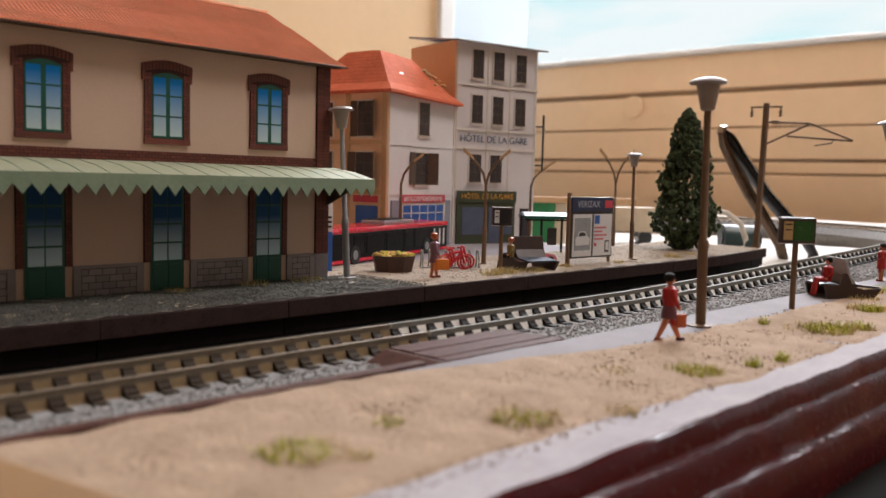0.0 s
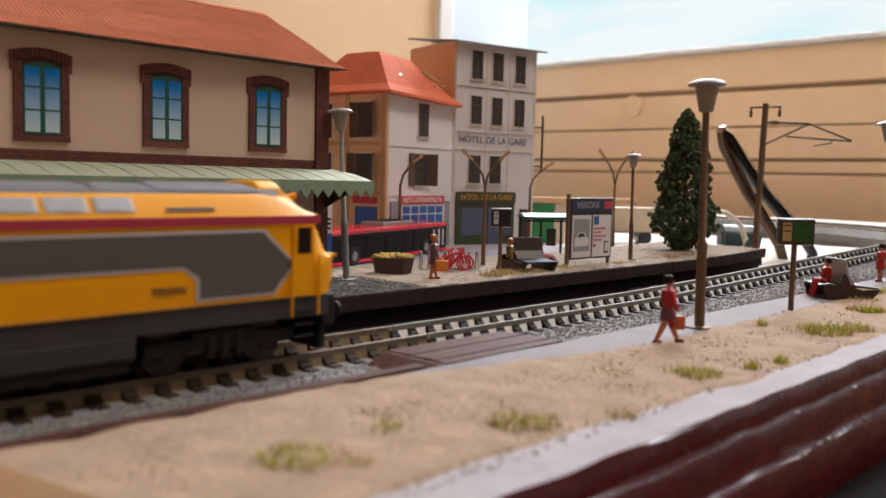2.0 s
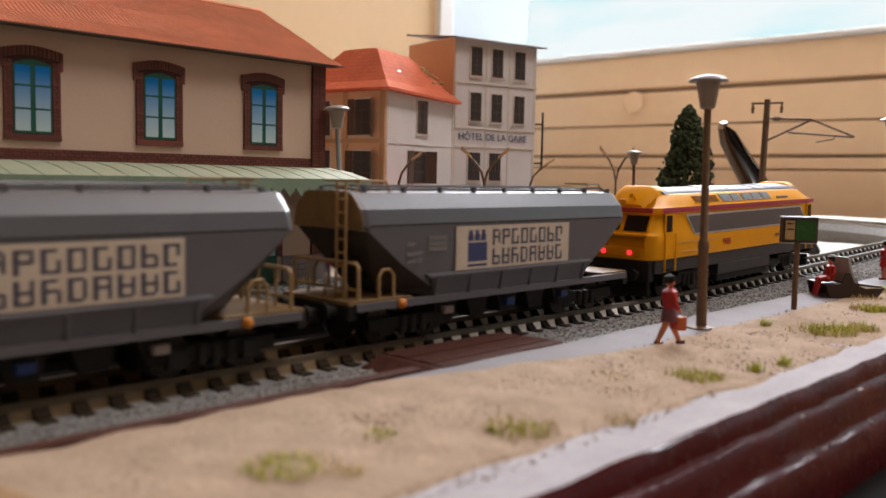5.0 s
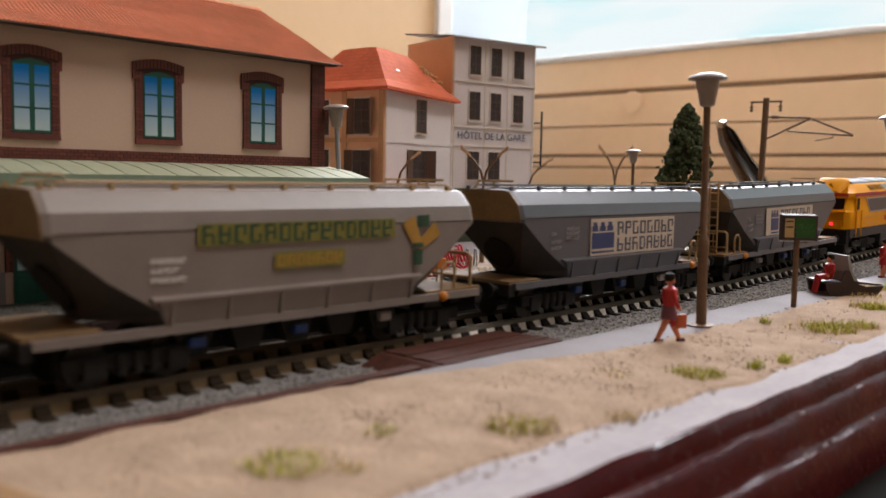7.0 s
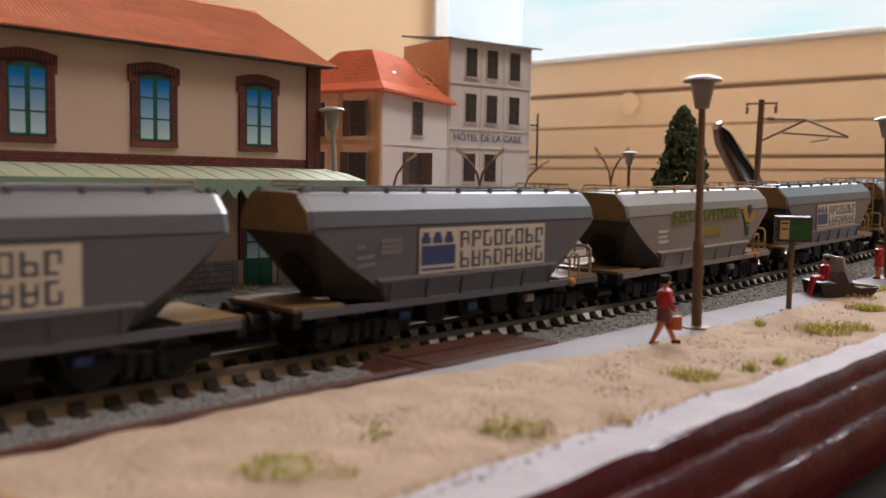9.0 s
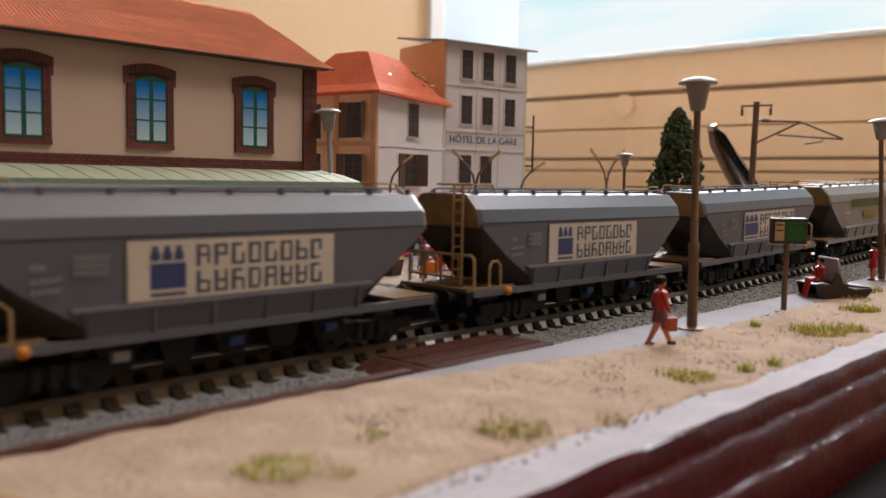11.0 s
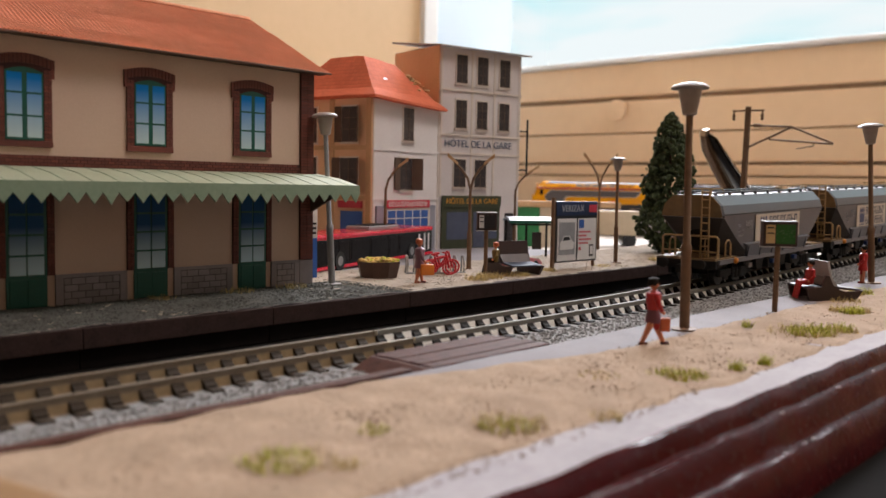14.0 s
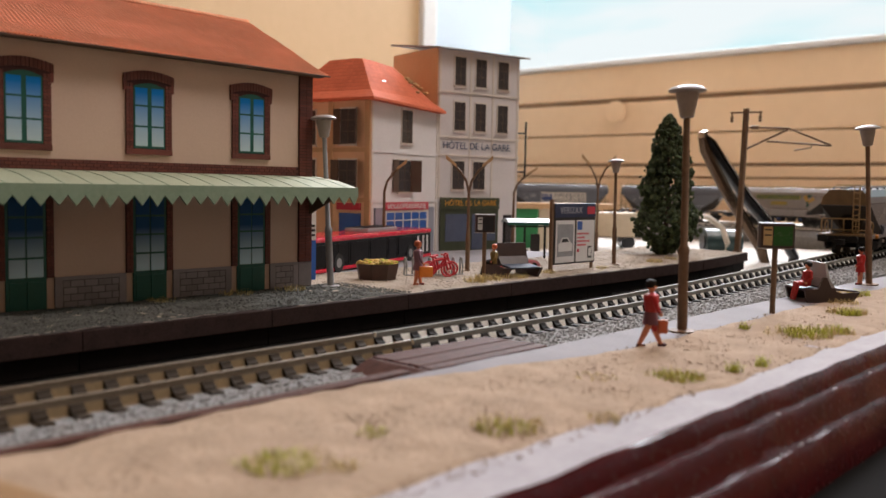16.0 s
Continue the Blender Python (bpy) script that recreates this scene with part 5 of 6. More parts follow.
    prism(vs_, out, 145.4, 145.75, "YZ")
    part("valance", vs_, AWNING_SIDE, aw)
    part("bracket", prism(bmesh.new(), [(179, 27.6), (164, 25.4), (179, 19.0)], 142.4, 142.9, "YZ"), SHUTTER, st, "dark triangular bracket")
    return st


build_station()


# ---- town houses ----
def house_face(parent, m, width, openings, z_ground, sill_mat, style):
    """Windows on one face: each (x, z, w, h) opens as a dark pane in a raised frame, with a sill and, where asked, shutters."""
    for x, z, w, h, shut in openings:
        wn = part("window", B(x - 0.5, -0.32, z - 0.5, x + w + 0.5, 0.05, z + h + 0.6), sill_mat, parent, "", False, m)
        part("pane", B(x, -0.36, z, x + w, -0.28, z + h), DARK_PANE, wn, "dark pane")
        part("glazing_bar", B(x + w / 2 - 0.1, -0.46, z, x + w / 2 + 0.1, -0.34, z + h), SHUTTER, wn)
        for zz in (z + h * 0.36, z + h * 0.68):
            part("glazing_bar", B(x, -0.45, zz - 0.09, x + w, -0.34, zz + 0.09), SHUTTER, wn)
        part("sill", B(x - 0.8, -0.8, z - 0.75, x + w + 0.8, 0, z - 0.35), sill_mat, wn)
        if shut:
            part("balustrade", B(x - 0.1, -0.6, z + 0.0, x + w + 0.1, -0.5, z + 0.35), SHUTTER, wn)
        if shut == 2:
            part("shutter", B(x - w * 0.48, -0.6, z - 0.1, x - 0.15, -0.3, z + h + 0.1), SHUTTER, wn, "brown shutter")
            sb = B(0, -0.15, z - 0.1, w * 0.55, 0.15, z + h + 0.1)
            so = part("shutter", sb, SHUTTER, wn, "brown shutter standing open")
            so.matrix_basis = at(x + w + 0.1, -0.4, 0, -50)


def build_hotel():
    turn = math.degrees(math.atan2(-8.7, 43.0))
    th = thing("hotel_building", at(263, 245.7, 0.2, turn), "grey-beige four-storey card hotel with lettered facade and ochre side", "building")
    W, D, H = 43.5, 34.0, 84.0
    part("wall", B(0, 0, 0, W, D, H), HOTEL_WALL, th)
    part("side_wall", B(-0.4, 0.3, 0, 0.05, D, H - 0.2), OCHRE, th, "ochre side wall")
    I4 = Matrix.Identity(4)
    cols = (8.2, 19.2, 31.4)
    ops = []
    for i, x in enumerate(cols):
        ops += [(x, 69.2, 5.6, 11.6, 1), (x, 50.6, 5.6, 11.6, 1)]
        if i < 2:
            ops.append((x - 0.6, 26.0, 6.2, 11.6, 1))
    house_face(th, I4, W, ops, 0, HOTEL_TRIM, 0)
    for z in (66.2, 47.6, 40.0):
        part("cornice", B(-0.2, -0.5, z - 0.4, W + 0.2, 0, z + 0.4, bevel=0.1), HOTEL_TRIM, th)
    for x in (0.3, 16.2, 28.3, W - 1.2):
        part("pilaster", B(x, -0.22, 22, x + 0.9, 0, H - 1), HOTEL_TRIM, th)
    words("sign_lettering", "HÔTEL DE LA GARE", 4.1, BLUE_LETTER, th, at(20.5, -0.35, 44.0), "faded blue painted letters")
    # shop front
    sf = part("shopfront", B(1.5, -0.8, 0, 32.5, 0.1, 20.0), DARK_GREEN_SHOP, th, "dark green hotel shopfront")
    part("fascia_board", B(1.2, -1.3, 17.6, 32.8, -0.6, 22.4, bevel=0.15), DARK_GREEN_SHOP, sf)
    words("sign_lettering", "HÔTEL DE LA GARE", 3.1, GOLD, sf, at(17, -1.42, 20.0), "golden letters")
    part("shop_window", B(4, -1.0, 4, 15.5, -0.7, 15.5), SHOP_PANE, sf)
    part("shop_window", B(18, -1.0, 0.5, 24, -0.7, 15.5), SHOP_PANE, sf)
    part("shop_window", B(26, -1.0, 4, 31, -0.7, 15.5), SHOP_PANE, sf)
    part("side_door", B(36, -0.5, 0, 40.5, 0.1, 15), DARK_PANE, th)
    rf = bmesh.new()
    loft(rf, [[(x, y, z) for y, z in ((-2.8, H - 0.9), (D + 1, H + 4.2), (D + 1, H + 4.9), (-2.8, H - 0.2))] for x in (-1.2, W + 3.6)])
    part("roof", rf, SLATE, th, "pale grey sheet roof")
    for z in (51.0, 34.0):
        bm = bmesh.new()
        rod(bm, (W + 0.2, 1, z), (W + 3.5, -1.0, z), 0.35)
        part("sign_arm", bm, FRAME_BLACK, th)
    part("hanging_sign", B(W + 3.0, -1.6, 31, W + 3.6, -1.0, 56), FRAME_BLACK, th)


def build_corner_house():
    turn = math.degrees(math.atan2(8.7, 45.0))
    th = thing("corner_house", at(218, 237, 0.2, turn), "three-storey card corner house, pale front and ochre side, orange roof", "building")
    W, D, H = 45.6, 42.0, 59.0
    part("wall", B(0, 0, 0, W, D, H), PALE_FACADE, th, "pale grey front wall")
    side = part("side_wall", B(-0.5, 0.0, 0, 0.02, D, H), OCHRE, th, "ochre side wall")
    for y in (0.2, 17.5):
        part("pilaster", B(-0.9, y, 0, -0.4, y + 2.2, H), OCHRE_TRIM, th)
    for z in (20.6, 39.2):
        part("band", B(-1.0, 0, z, -0.4, D, z + 1.6), OCHRE_TRIM, th)
        part("band", B(0, -0.35, z, W, 0.02, z + 0.9), PALE_FACADE, th)
    part("pilaster", B(0, -0.3, 0, 0.9, 0.02, H), HOTEL_TRIM, th)
    part("pilaster", B(W - 0.9, -0.3, 0, W, 0.02, H), HOTEL_TRIM, th)
    I4 = Matrix.Identity(4)
    house_face(th, I4, W, [(19.5, 43.6, 7.0, 12.6, 1), (17.5, 24.6, 8.0, 12.2, 2)], 0, HOTEL_TRIM, 0)
    ms = at(-0.5, 0, 0, -90)
    house_face(th, ms, D, [(-13.8, 42.2, 7.0, 13.0, 2), (-14.5, 23.8, 8.0, 12.4, 2), (-32, 42.0, 6, 13, 1), (-32, 23.4, 6, 13, 1)], 0, HOTEL_TRIM, 0)
    # hipped roof with flared eaves
    rb = bmesh.new()
    e, z0 = 3.4, H - 0.8
    loft(rb, [[(-e, -e, z0), (W + 1, -e, z0 - 1.5), (W + 1, D + e, z0), (-e, D + e, z0)], [(-e, -e, z0 + 0.9), (W + 1, -e, z0 - 0.6), (W + 1, D + e, z0 + 0.9), (-e, D + e, z0 + 0.9)],
              [(2, 2, z0 + 4.2), (W - 3, 1, z0 + 3.2), (W - 3, D - 2, z0 + 4.2), (2, D - 2, z0 + 4.2)], [(11, 13, z0 + 17.5), (W - 14, 13, z0 + 16.5), (W - 14, D - 13, z0 + 16.5), (11, D - 13, z0 + 17.5)]])
    bmesh.ops.subdivide_edges(rb, edges=rb.edges[:], cuts=3, use_grid_fill=True)
    for v in rb.verts:
        v.co.z += 0.35 * noise.noise(v.co * 0.2)
    part("roof", rb, ROOF_TILE_FAR, th, "orange tiled hipped roof with a chipped corner")
    part("skylight", B(-1.4, -1.8, -0.2, 1.4, 1.8, 0.25, bevel=0.1), SIGN_WHITE, th, "small skylight", False, at(15.5, 7.0, H + 8.9, 0, 48))
    tb = bmesh.new()
    rg = random.Random(12)
    for k in range(14):
        cx, cy = W - 7 + rg.uniform(-4, 4), 6 + rg.uniform(-2.5, 3)
        bmesh.ops.create_icosphere(tb, subdivisions=1, radius=rg.uniform(0.6, 1.5), matrix=Matrix.Translation((cx, cy, H + 4.0 + (cy - 2) * 1.05)) @ Matrix.Diagonal((1.2, 1, 0.5, 1)))
    tagged(part("torn_patch", tb, SCREEN_CREAM, th, "torn bare card on the roof"), kind="stuff")
    # shop
    sp = part("shopfront", B(2, -0.8, 0, W - 3, 0.05, 18.5), SHOP_GREY, th, "blue-grey shopfront")
    part("window_surround", B(6.4, -0.95, 1.5, W - 7.4, -0.75, 17.5), HOTEL_TRIM, sp, "pale window surround")
    part("shop_sign", B(7, -1.3, 17.6, W - 8, -0.6, 20.6, bevel=0.1), SHOP_RED, sp, "red shop sign")
    sb = bmesh.new()
    lettering_bars(sb, 9, W - 10, 18.2, 20.0, -1.3, 13, 31)
    part("lettering", sb, WHITE_LETTER, sp, "white lettering bars")
    part("shop_window", B(8, -1.1, 3, W - 9, -0.7, 16.6), SHOP_BLUE, sp, "blue shop window")
    for k in range(5):
        part("glazing_bar", B(8 + k * 5.7, -1.25, 3, 8.5 + k * 5.7, -1.0, 16.6), WHITE_LETTER, sp)
    part("glazing_bar", B(8, -1.25, 13.4, W - 9, -1.0, 13.8), WHITE_LETTER, sp)
    part("side_shop_sign", B(-1.4, 4, 17.6, -0.5, 15, 20.2), SHOP_RED, th, "red shop sign")
    part("side_shop_window", B(-1.0, 4, 2, -0.5, 14, 16.4), SHOP_BLUE, th, "blue shop window")


def build_row_house():
    th = thing("row_house", at(211, 280, 0.2, 101), "narrow ochre card house with an orange roof", "building")
    part("wall", B(0, 0, 0, 30, 30, 50), OCHRE, th)
    part("roof", prism(bmesh.new(), [(-2, 49), (32, 49), (32, 50), (15, 66), (-2, 50)], -2, 32), ROOF_TILE_FAR, th, "orange tiled roof")
    house_face(th, Matrix.Identity(4), 30, [(5, 30, 6, 11, 1), (18, 30, 6, 11, 1), (5, 12, 6, 11, 1), (18, 12, 6, 11, 1)], 0, OCHRE_TRIM, 0)


build_hotel()
build_corner_house()
build_row_house()


# ---- bus ----
def build_bus():
    turn = math.degrees(math.atan2(26.8, 78.2))
    th = thing("city_bus", at(158, 197.2, 0.3, turn), "red and black model city bus parked behind the station", "bus")
    L, W = 85.0, 15.5
    part("lower_body", box(bmesh.new(), 0, 0, 0.5, L, W, 1.7, bevel=0.4), BUS_RED, th, "red lower body")
    part("glazing_band", box(bmesh.new(), 0.3, 0.15, 1.5, L - 0.3, W - 0.15, 10.0, bevel=0.9), BUS_BLACK, th, "glossy black window band")
    part("roof", box(bmesh.new(), 0.2, -0.1, 9.4, L - 0.2, W + 0.1, 11.2, bevel=1.0), BUS_RED, th, "red roof")
    part("roof_unit", box(bmesh.new(), 40, 3, 10.9, 62, 12, 12.5, bevel=0.5), GREY_METAL, th, "grey roof unit")
    for k in range(6):
        part("roof_grille", B(41.5 + k * 3.4, 3.6, 12.4, 43.6 + k * 3.4, 11.4, 12.7), BUS_BLACK, th)
    for x0, x1 in ((3, 15), (16, 22), (23.5, 35), (36.5, 48), (49.5, 55.5), (57, 68), (70, 81)):
        part("window", B(x0, -0.02, 3.0, x1, 0.12, 8.8), BUS_BLACK, th)
        part("window_post", B(x1 + 0.2, -0.06, 2.2, x1 + 0.55, 0.1, 9.3), FRAME_BLACK, th)
    for x in (72.0, 76.5, 80.0):
        part("panel_line", B(x, -0.08, 2.6, x + 1.2, 0.1, 8.7), WHITE_LETTER, th, "white door edge")
    for x in (16, 66):
        for y in (0.6, W - 0.6):
            bm = bmesh.new()
            rod(bm, (x, y - 0.9, 2.9), (x, y + 0.9, 2.9), 2.9, seg=20)
            w = part("wheel", bm, RUBBER, th, "black tyre")
            bm = bmesh.new()
            rod(bm, (x, y - 1.0, 2.9), (x, y + 1.0, 2.9), 1.5, seg=14)
            part("rim", bm, GREY_METAL, w)


build_bus()


# ---- lamps and masts ----
def platform_lamp(x, y, z, h, pole, lean, label):
    """A park lamp: foot disc, stepped pole, tapered bowl, mushroom cap. lean: degrees to the side."""
    th = thing("platform_lamp", at(x, y, z) @ Matrix.Rotation(radians(lean), 4, Vector((0.7236, 0.69, 0))), label, "lamp", "platform lamps")
    k = h / 47.0
    part("foot", lathe(bmesh.new(), [(2.6 * k, 0), (2.6 * k, 0.35), (1.2 * k, 0.55)], seg=18), pole, th)
    part("pole", lathe(bmesh.new(), [(0.95 * k, 0.3), (0.95 * k, 15 * k), (1.05 * k, 15.2 * k), (1.0 * k, 16.4 * k), (0.72 * k, 16.8 * k), (0.62 * k, 41.5 * k)], seg=12), pole, th, "", True)
    part("bowl", lathe(bmesh.new(), [(0.9 * k, 41.0 * k), (1.35 * k, 41.3 * k), (1.45 * k, 42.0 * k), (2.15 * k, 45.6 * k), (2.2 * k, 46.0 * k)], seg=18), LAMP_SHADE, th, "translucent grey bowl", True)
    part("cap", lathe(bmesh.new(), [(2.3 * k, 45.9 * k), (3.5 * k, 46.0 * k), (3.55 * k, 46.25 * k), (3.0 * k, 46.75 * k), (1.6 * k, 47.15 * k), (0.4 * k, 47.25 * k)], seg=20), LAMP_GREY, th, "grey mushroom cap", True)


platform_lamp(153.8, 77.9, 0.0, 47.0, BROWN_METAL, -0.9, "brown plastic platform lamp with grey mushroom cap")
platform_lamp(277.6, 80.9, 0.0, 47.5, BROWN_METAL, -3.6, "brown plastic platform lamp leaning a little")
platform_lamp(146.3, 173.9, 0.4, 44.5, GREY_METAL, -3.0, "grey plastic platform lamp beside the station corner")
platform_lamp(268, 163.4, 0.4, 37.4, BROWN_METAL, -0.5, "slim brown platform lamp beside the name board")


def street_lamp(x, y, z, h, arms, turn, reach, label):
    th = thing("street_lamp", at(x, y, z, turn), label, "lamp", "street lamps")
    bm = bmesh.new()
    lathe(bm, [(1.0, 0), (1.0, 0.4), (0.75, 0.6), (0.75, h * 0.32), (0.55, h * 0.34), (0.42, h * 0.72)], seg=10)
    part("pole", bm, BROWN_METAL, th, "", True)
    for s in arms:
        b2 = bmesh.new()
        tube(b2, [(0, 0, h * 0.7), (s * reach * 0.12, 0, h * 0.8), (s * reach * 0.4, 0, h * 0.885), (s * reach * 0.72, 0, h * 0.945)], [0.42, 0.4, 0.38, 0.36], 8)
        a = part("arm", b2, BROWN_METAL, th, "", True)
        b3 = bmesh.new()
        loft(b3, [[(s * reach * 0.55, -0.5, h * 0.915), (s * reach * 0.55, 0.5, h * 0.915), (s * reach * 0.55, 0.5, h * 0.94), (s * reach * 0.55, -0.5, h * 0.94)],
                  [(s * reach, -0.8, h * 0.985), (s * reach, 0.8, h * 0.985), (s * reach, 0.8, h * 1.02), (s * reach, -0.8, h * 1.02)]])
        part("lantern", b3, OCHRE_TRIM, a, "ochre-grey lantern")


street_lamp(208.2, 180.5, 0.4, 36.0, (-1, 1), -46, 7.4, "brown double-armed street lamp at the platform's back")
street_lamp(326, 208, -8.0, 49.5, (-1, 1), -46, 7.4, "brown double-armed street lamp behind the name board")
street_lamp(206.7, 217.8, 0.3, 35.2, (1,), -46, 7.6, "brown single-armed street lamp before the corner house")
street_lamp(285, 222.5, 0.3, 35.0, (1,), -46, 9.5, "brown single-armed street lamp beside the hotel")


def catenary_mast():
    th = thing("catenary_mast", at(372, 164, 0.2) @ Matrix.Rotation(radians(1.2), 4, Vector((0.7236, 0.69, 0))), "brown model overhead-line mast with a slanted bracket arm", "mast")
    bm = bmesh.new()
    loft(bm, [[(-w, -w, z), (w, -w, z), (w, w, z), (-w, w, z)] for w, z in ((1.5, 0), (1.5, 1.2), (1.05, 1.3), (1.0, 30), (0.95, 63.5))])
    part("post", bm, BROWN_METAL, th)
    part("crossbar", B(-0.4, -7, 61.5, 0.4, 7, 62.2), BROWN_METAL, th)
    for y in (-6.4, 6.4):
        part("insulator", lathe(bmesh.new(), [(0.35, 57.6), (0.9, 58.2), (0.4, 58.8), (0.9, 59.6), (0.4, 60.4), (0.35, 61.6)], 0, y, 8), BROWN_METAL, th)
    for pts, r in ((((0, 0, 55.4), (0, -19, 54.6), (0, -37, 47.4)), 0.4), (((0, 0, 45.4), (0, -19, 54.2)), 0.45), (((0, -10, 49.2), (0, -37, 47.2)), 0.4), (((0, -22, 45.2), (0, -29, 46.4), (0, -29.4, 47.8)), 0.28)):
        part("bracket_tube", tube(bmesh.new(), pts, r, 8), BROWN_METAL, th)
    part("insulator", rod(bmesh.new(), (0, -3, 55.3), (0, -6, 55.2), 0.8), BROWN_METAL, th)


catenary_mast()


# ---- tree ----
def conifer():
    th = thing("conifer_tree", at(330.5, 177, 0.3), "dark green bottle-brush model conifer on the platform end", "tree")
    part("trunk", lathe(bmesh.new(), [(1.4, -0.1), (1.1, 6), (0.8, 30), (0.2, 56)], seg=8), TREE_TRUNK, th)
    rg = random.Random(17)
    bm = bmesh.new()
    for i in range(2300):
        u = rg.random() ** 0.85
        z = 1.2 + 57 * u
        rmax = 17.4 * (1 - u) ** 0.56 * min(1.0, 0.32 + u * 4.0)
        a = rg.uniform(0, math.tau)
        bulge = 0.82 + 0.3 * noise.noise(Vector((math.cos(a) * 1.6, math.sin(a) * 1.6, z * 0.16)))
        r = rmax * bulge * rg.uniform(0.55, 1.06)
        sz = rg.uniform(0.7, 1.7) * (0.65 + 0.5 * (1 - u))
        m = Matrix.Translation((r * math.cos(a), r * math.sin(a), z)) @ Euler((rg.uniform(0, 3), rg.uniform(0, 3), rg.uniform(0, 3))).to_matrix().to_4x4() @ Matrix.Diagonal((sz, sz * rg.uniform(0.5, 1), sz * rg.uniform(0.4, 0.9), 1))
        g = bmesh.ops.create_icosphere(bm, subdivisions=1, radius=1.0, matrix=m)
        for v in g["verts"]:
            v.co += Vector((rg.uniform(-0.25, 0.25), rg.uniform(-0.25, 0.25), rg.uniform(-0.25, 0.25)))
    tagged(part("crown", bm, TREE_GREEN, th, "dark green clumped foliage"), kind="stuff")


conifer()


# ---- figures: plain painted shapes, each one mesh ----
def model_figure(x, y, z, turn, h, top, skirt, hair, label, sitting=False, stride=0.9):
    bm = bmesh.new()
    groups = []

    def add(m_index, build):
        n0 = len(bm.faces)
        build()
        bm.faces.ensure_lookup_table()
        for f in bm.faces[n0:]:
            f.material_index = m_index

    k = h / 11.5
    if sitting:
        add(1, lambda: (tube(bm, [(0.5 * k, -0.5 * k, 5.0 * k), (3.0 * k, -0.6 * k, 4.9 * k), (3.5 * k, -0.6 * k, 2.6 * k), (4.0 * k, -0.6 * k, 0.6 * k)], [0.95 * k, 0.8 * k, 0.6 * k, 0.5 * k]),
                        tube(bm, [(0.5 * k, 0.5 * k, 5.0 * k), (3.0 * k, 0.6 * k, 4.9 * k), (3.4 * k, 0.6 * k, 2.6 * k), (3.8 * k, 0.6 * k, 0.6 * k)], [0.95 * k, 0.8 * k, 0.6 * k, 0.5 * k])))
        z0 = -0.6 * k
    else:
        z0 = 0
        for s in (-1, 1):
            add(3, lambda s=s: tube(bm, [(0, s * 0.45 * k, 5.2 * k), (s * stride * 0.8 * k, s * 0.5 * k, 2.7 * k), (s * stride * 1.6 * k, s * 0.45 * k, 0.5 * k)], [0.72 * k, 0.55 * k, 0.36 * k]))
            add(2, lambda s=s: box(bm, (s * stride * 1.6 - 0.45) * k, (s * 0.45 - 0.35) * k, 0, (s * stride * 1.6 + 0.95) * k, (s * 0.45 + 0.35) * k, 0.6 * k, bevel=0.15))
        add(1, lambda: lathe(bm, [(1.35 * k, 3.9 * k), (1.3 * k, 4.6 * k), (1.0 * k, 6.2 * k)], seg=12))
    add(0, lambda: lathe(bm, [(0.95 * k, 5.0 * k + z0), (1.05 * k, 6.4 * k + z0), (1.35 * k, 8.2 * k + z0), (1.25 * k, 8.9 * k + z0), (0.5 * k, 9.4 * k + z0)], seg=12))
    for s in (-1, 1):
        add(0, lambda s=s: tube(bm, [(0, s * 1.25 * k, 8.8 * k + z0), (-0.3 * s * k, s * 1.75 * k, 7.2 * k + z0), (0.9 * k, s * 1.7 * k, 6.0 * k + z0)], [0.5 * k, 0.45 * k, 0.34 * k]))
        add(3, lambda s=s: bmesh.ops.create_icosphere(bm, subdivisions=1, radius=0.38 * k, matrix=Matrix.Translation((1.1 * k, s * 1.7 * k, 5.8 * k + z0))))
    add(3, lambda: lathe(bm, [(0.35 * k, 9.2 * k + z0), (0.38 * k, 9.7 * k + z0), (0.8 * k, 10.1 * k + z0), (0.85 * k, 10.8 * k + z0), (0.4 * k, 11.4 * k + z0)], seg=10))
    add(2, lambda: lathe(bm, [(0.85 * k, 10.2 * k + z0), (0.98 * k, 10.8 * k + z0), (0.85 * k, 11.35 * k + z0), (0.3 * k, 11.65 * k + z0)], -0.15 * k, 0, 10))
    me = mesh_of("model_figure", bm, top, True)
    for m_ in (skirt, hair, SKIN):
        me.materials.append(m_)
    ob = new("model_figure", me)
    ob.matrix_basis = at(x, y, z, turn)
    return tagged(ob, label, "figurine", "painted figurines")


DARK_HAIR = mat("dark_hair_paint", (0.016, 0.012, 0.01), None, 0.75, spec=0.15)
ORANGE = mat("orange_gloss_paint", (0.72, 0.2, 0.02), None, 0.35)
ORANGE_HAIR = mat("orange_hair_paint", (0.5, 0.1, 0.03), None, 0.5)
MAUVE = mat("mauve_paint", (0.2, 0.09, 0.12), None, 0.5)
OLIVE = mat("olive_brown_paint", (0.2, 0.13, 0.03), None, 0.5)
PURPLE = mat("dull_purple_paint", (0.16, 0.05, 0.07), None, 0.5)
model_figure(133.7, 73.6, 0.15, -40, 11.7, CLOTH_RED, PURPLE, DARK_HAIR, "tiny painted walking figurine in a red jacket", stride=1.3)
model_figure(275.5, 82.9, 0.05, 100, 11.3, CLOTH_RED, CLOTH_RED, DARK_HAIR, "tiny painted standing figurine in a red coat", stride=0.15)
model_figure(221.5, 78.9, 0.0, 134, 10.6, CLOTH_RED, CLOTH_RED, DARK_HAIR, "tiny painted sitting figurine all in red", sitting=True)
model_figure(167.7, 163, 0.4, -40, 12.0, MAUVE, MAUVE, ORANGE_HAIR, "tiny painted figurine in mauve with orange hair", stride=0.5)
model_figure(200.6, 163.4, 0.4, 134, 10.4, OLIVE, DARK_HAIR, ORANGE_HAIR, "tiny painted sitting figurine in an olive jacket", sitting=True)
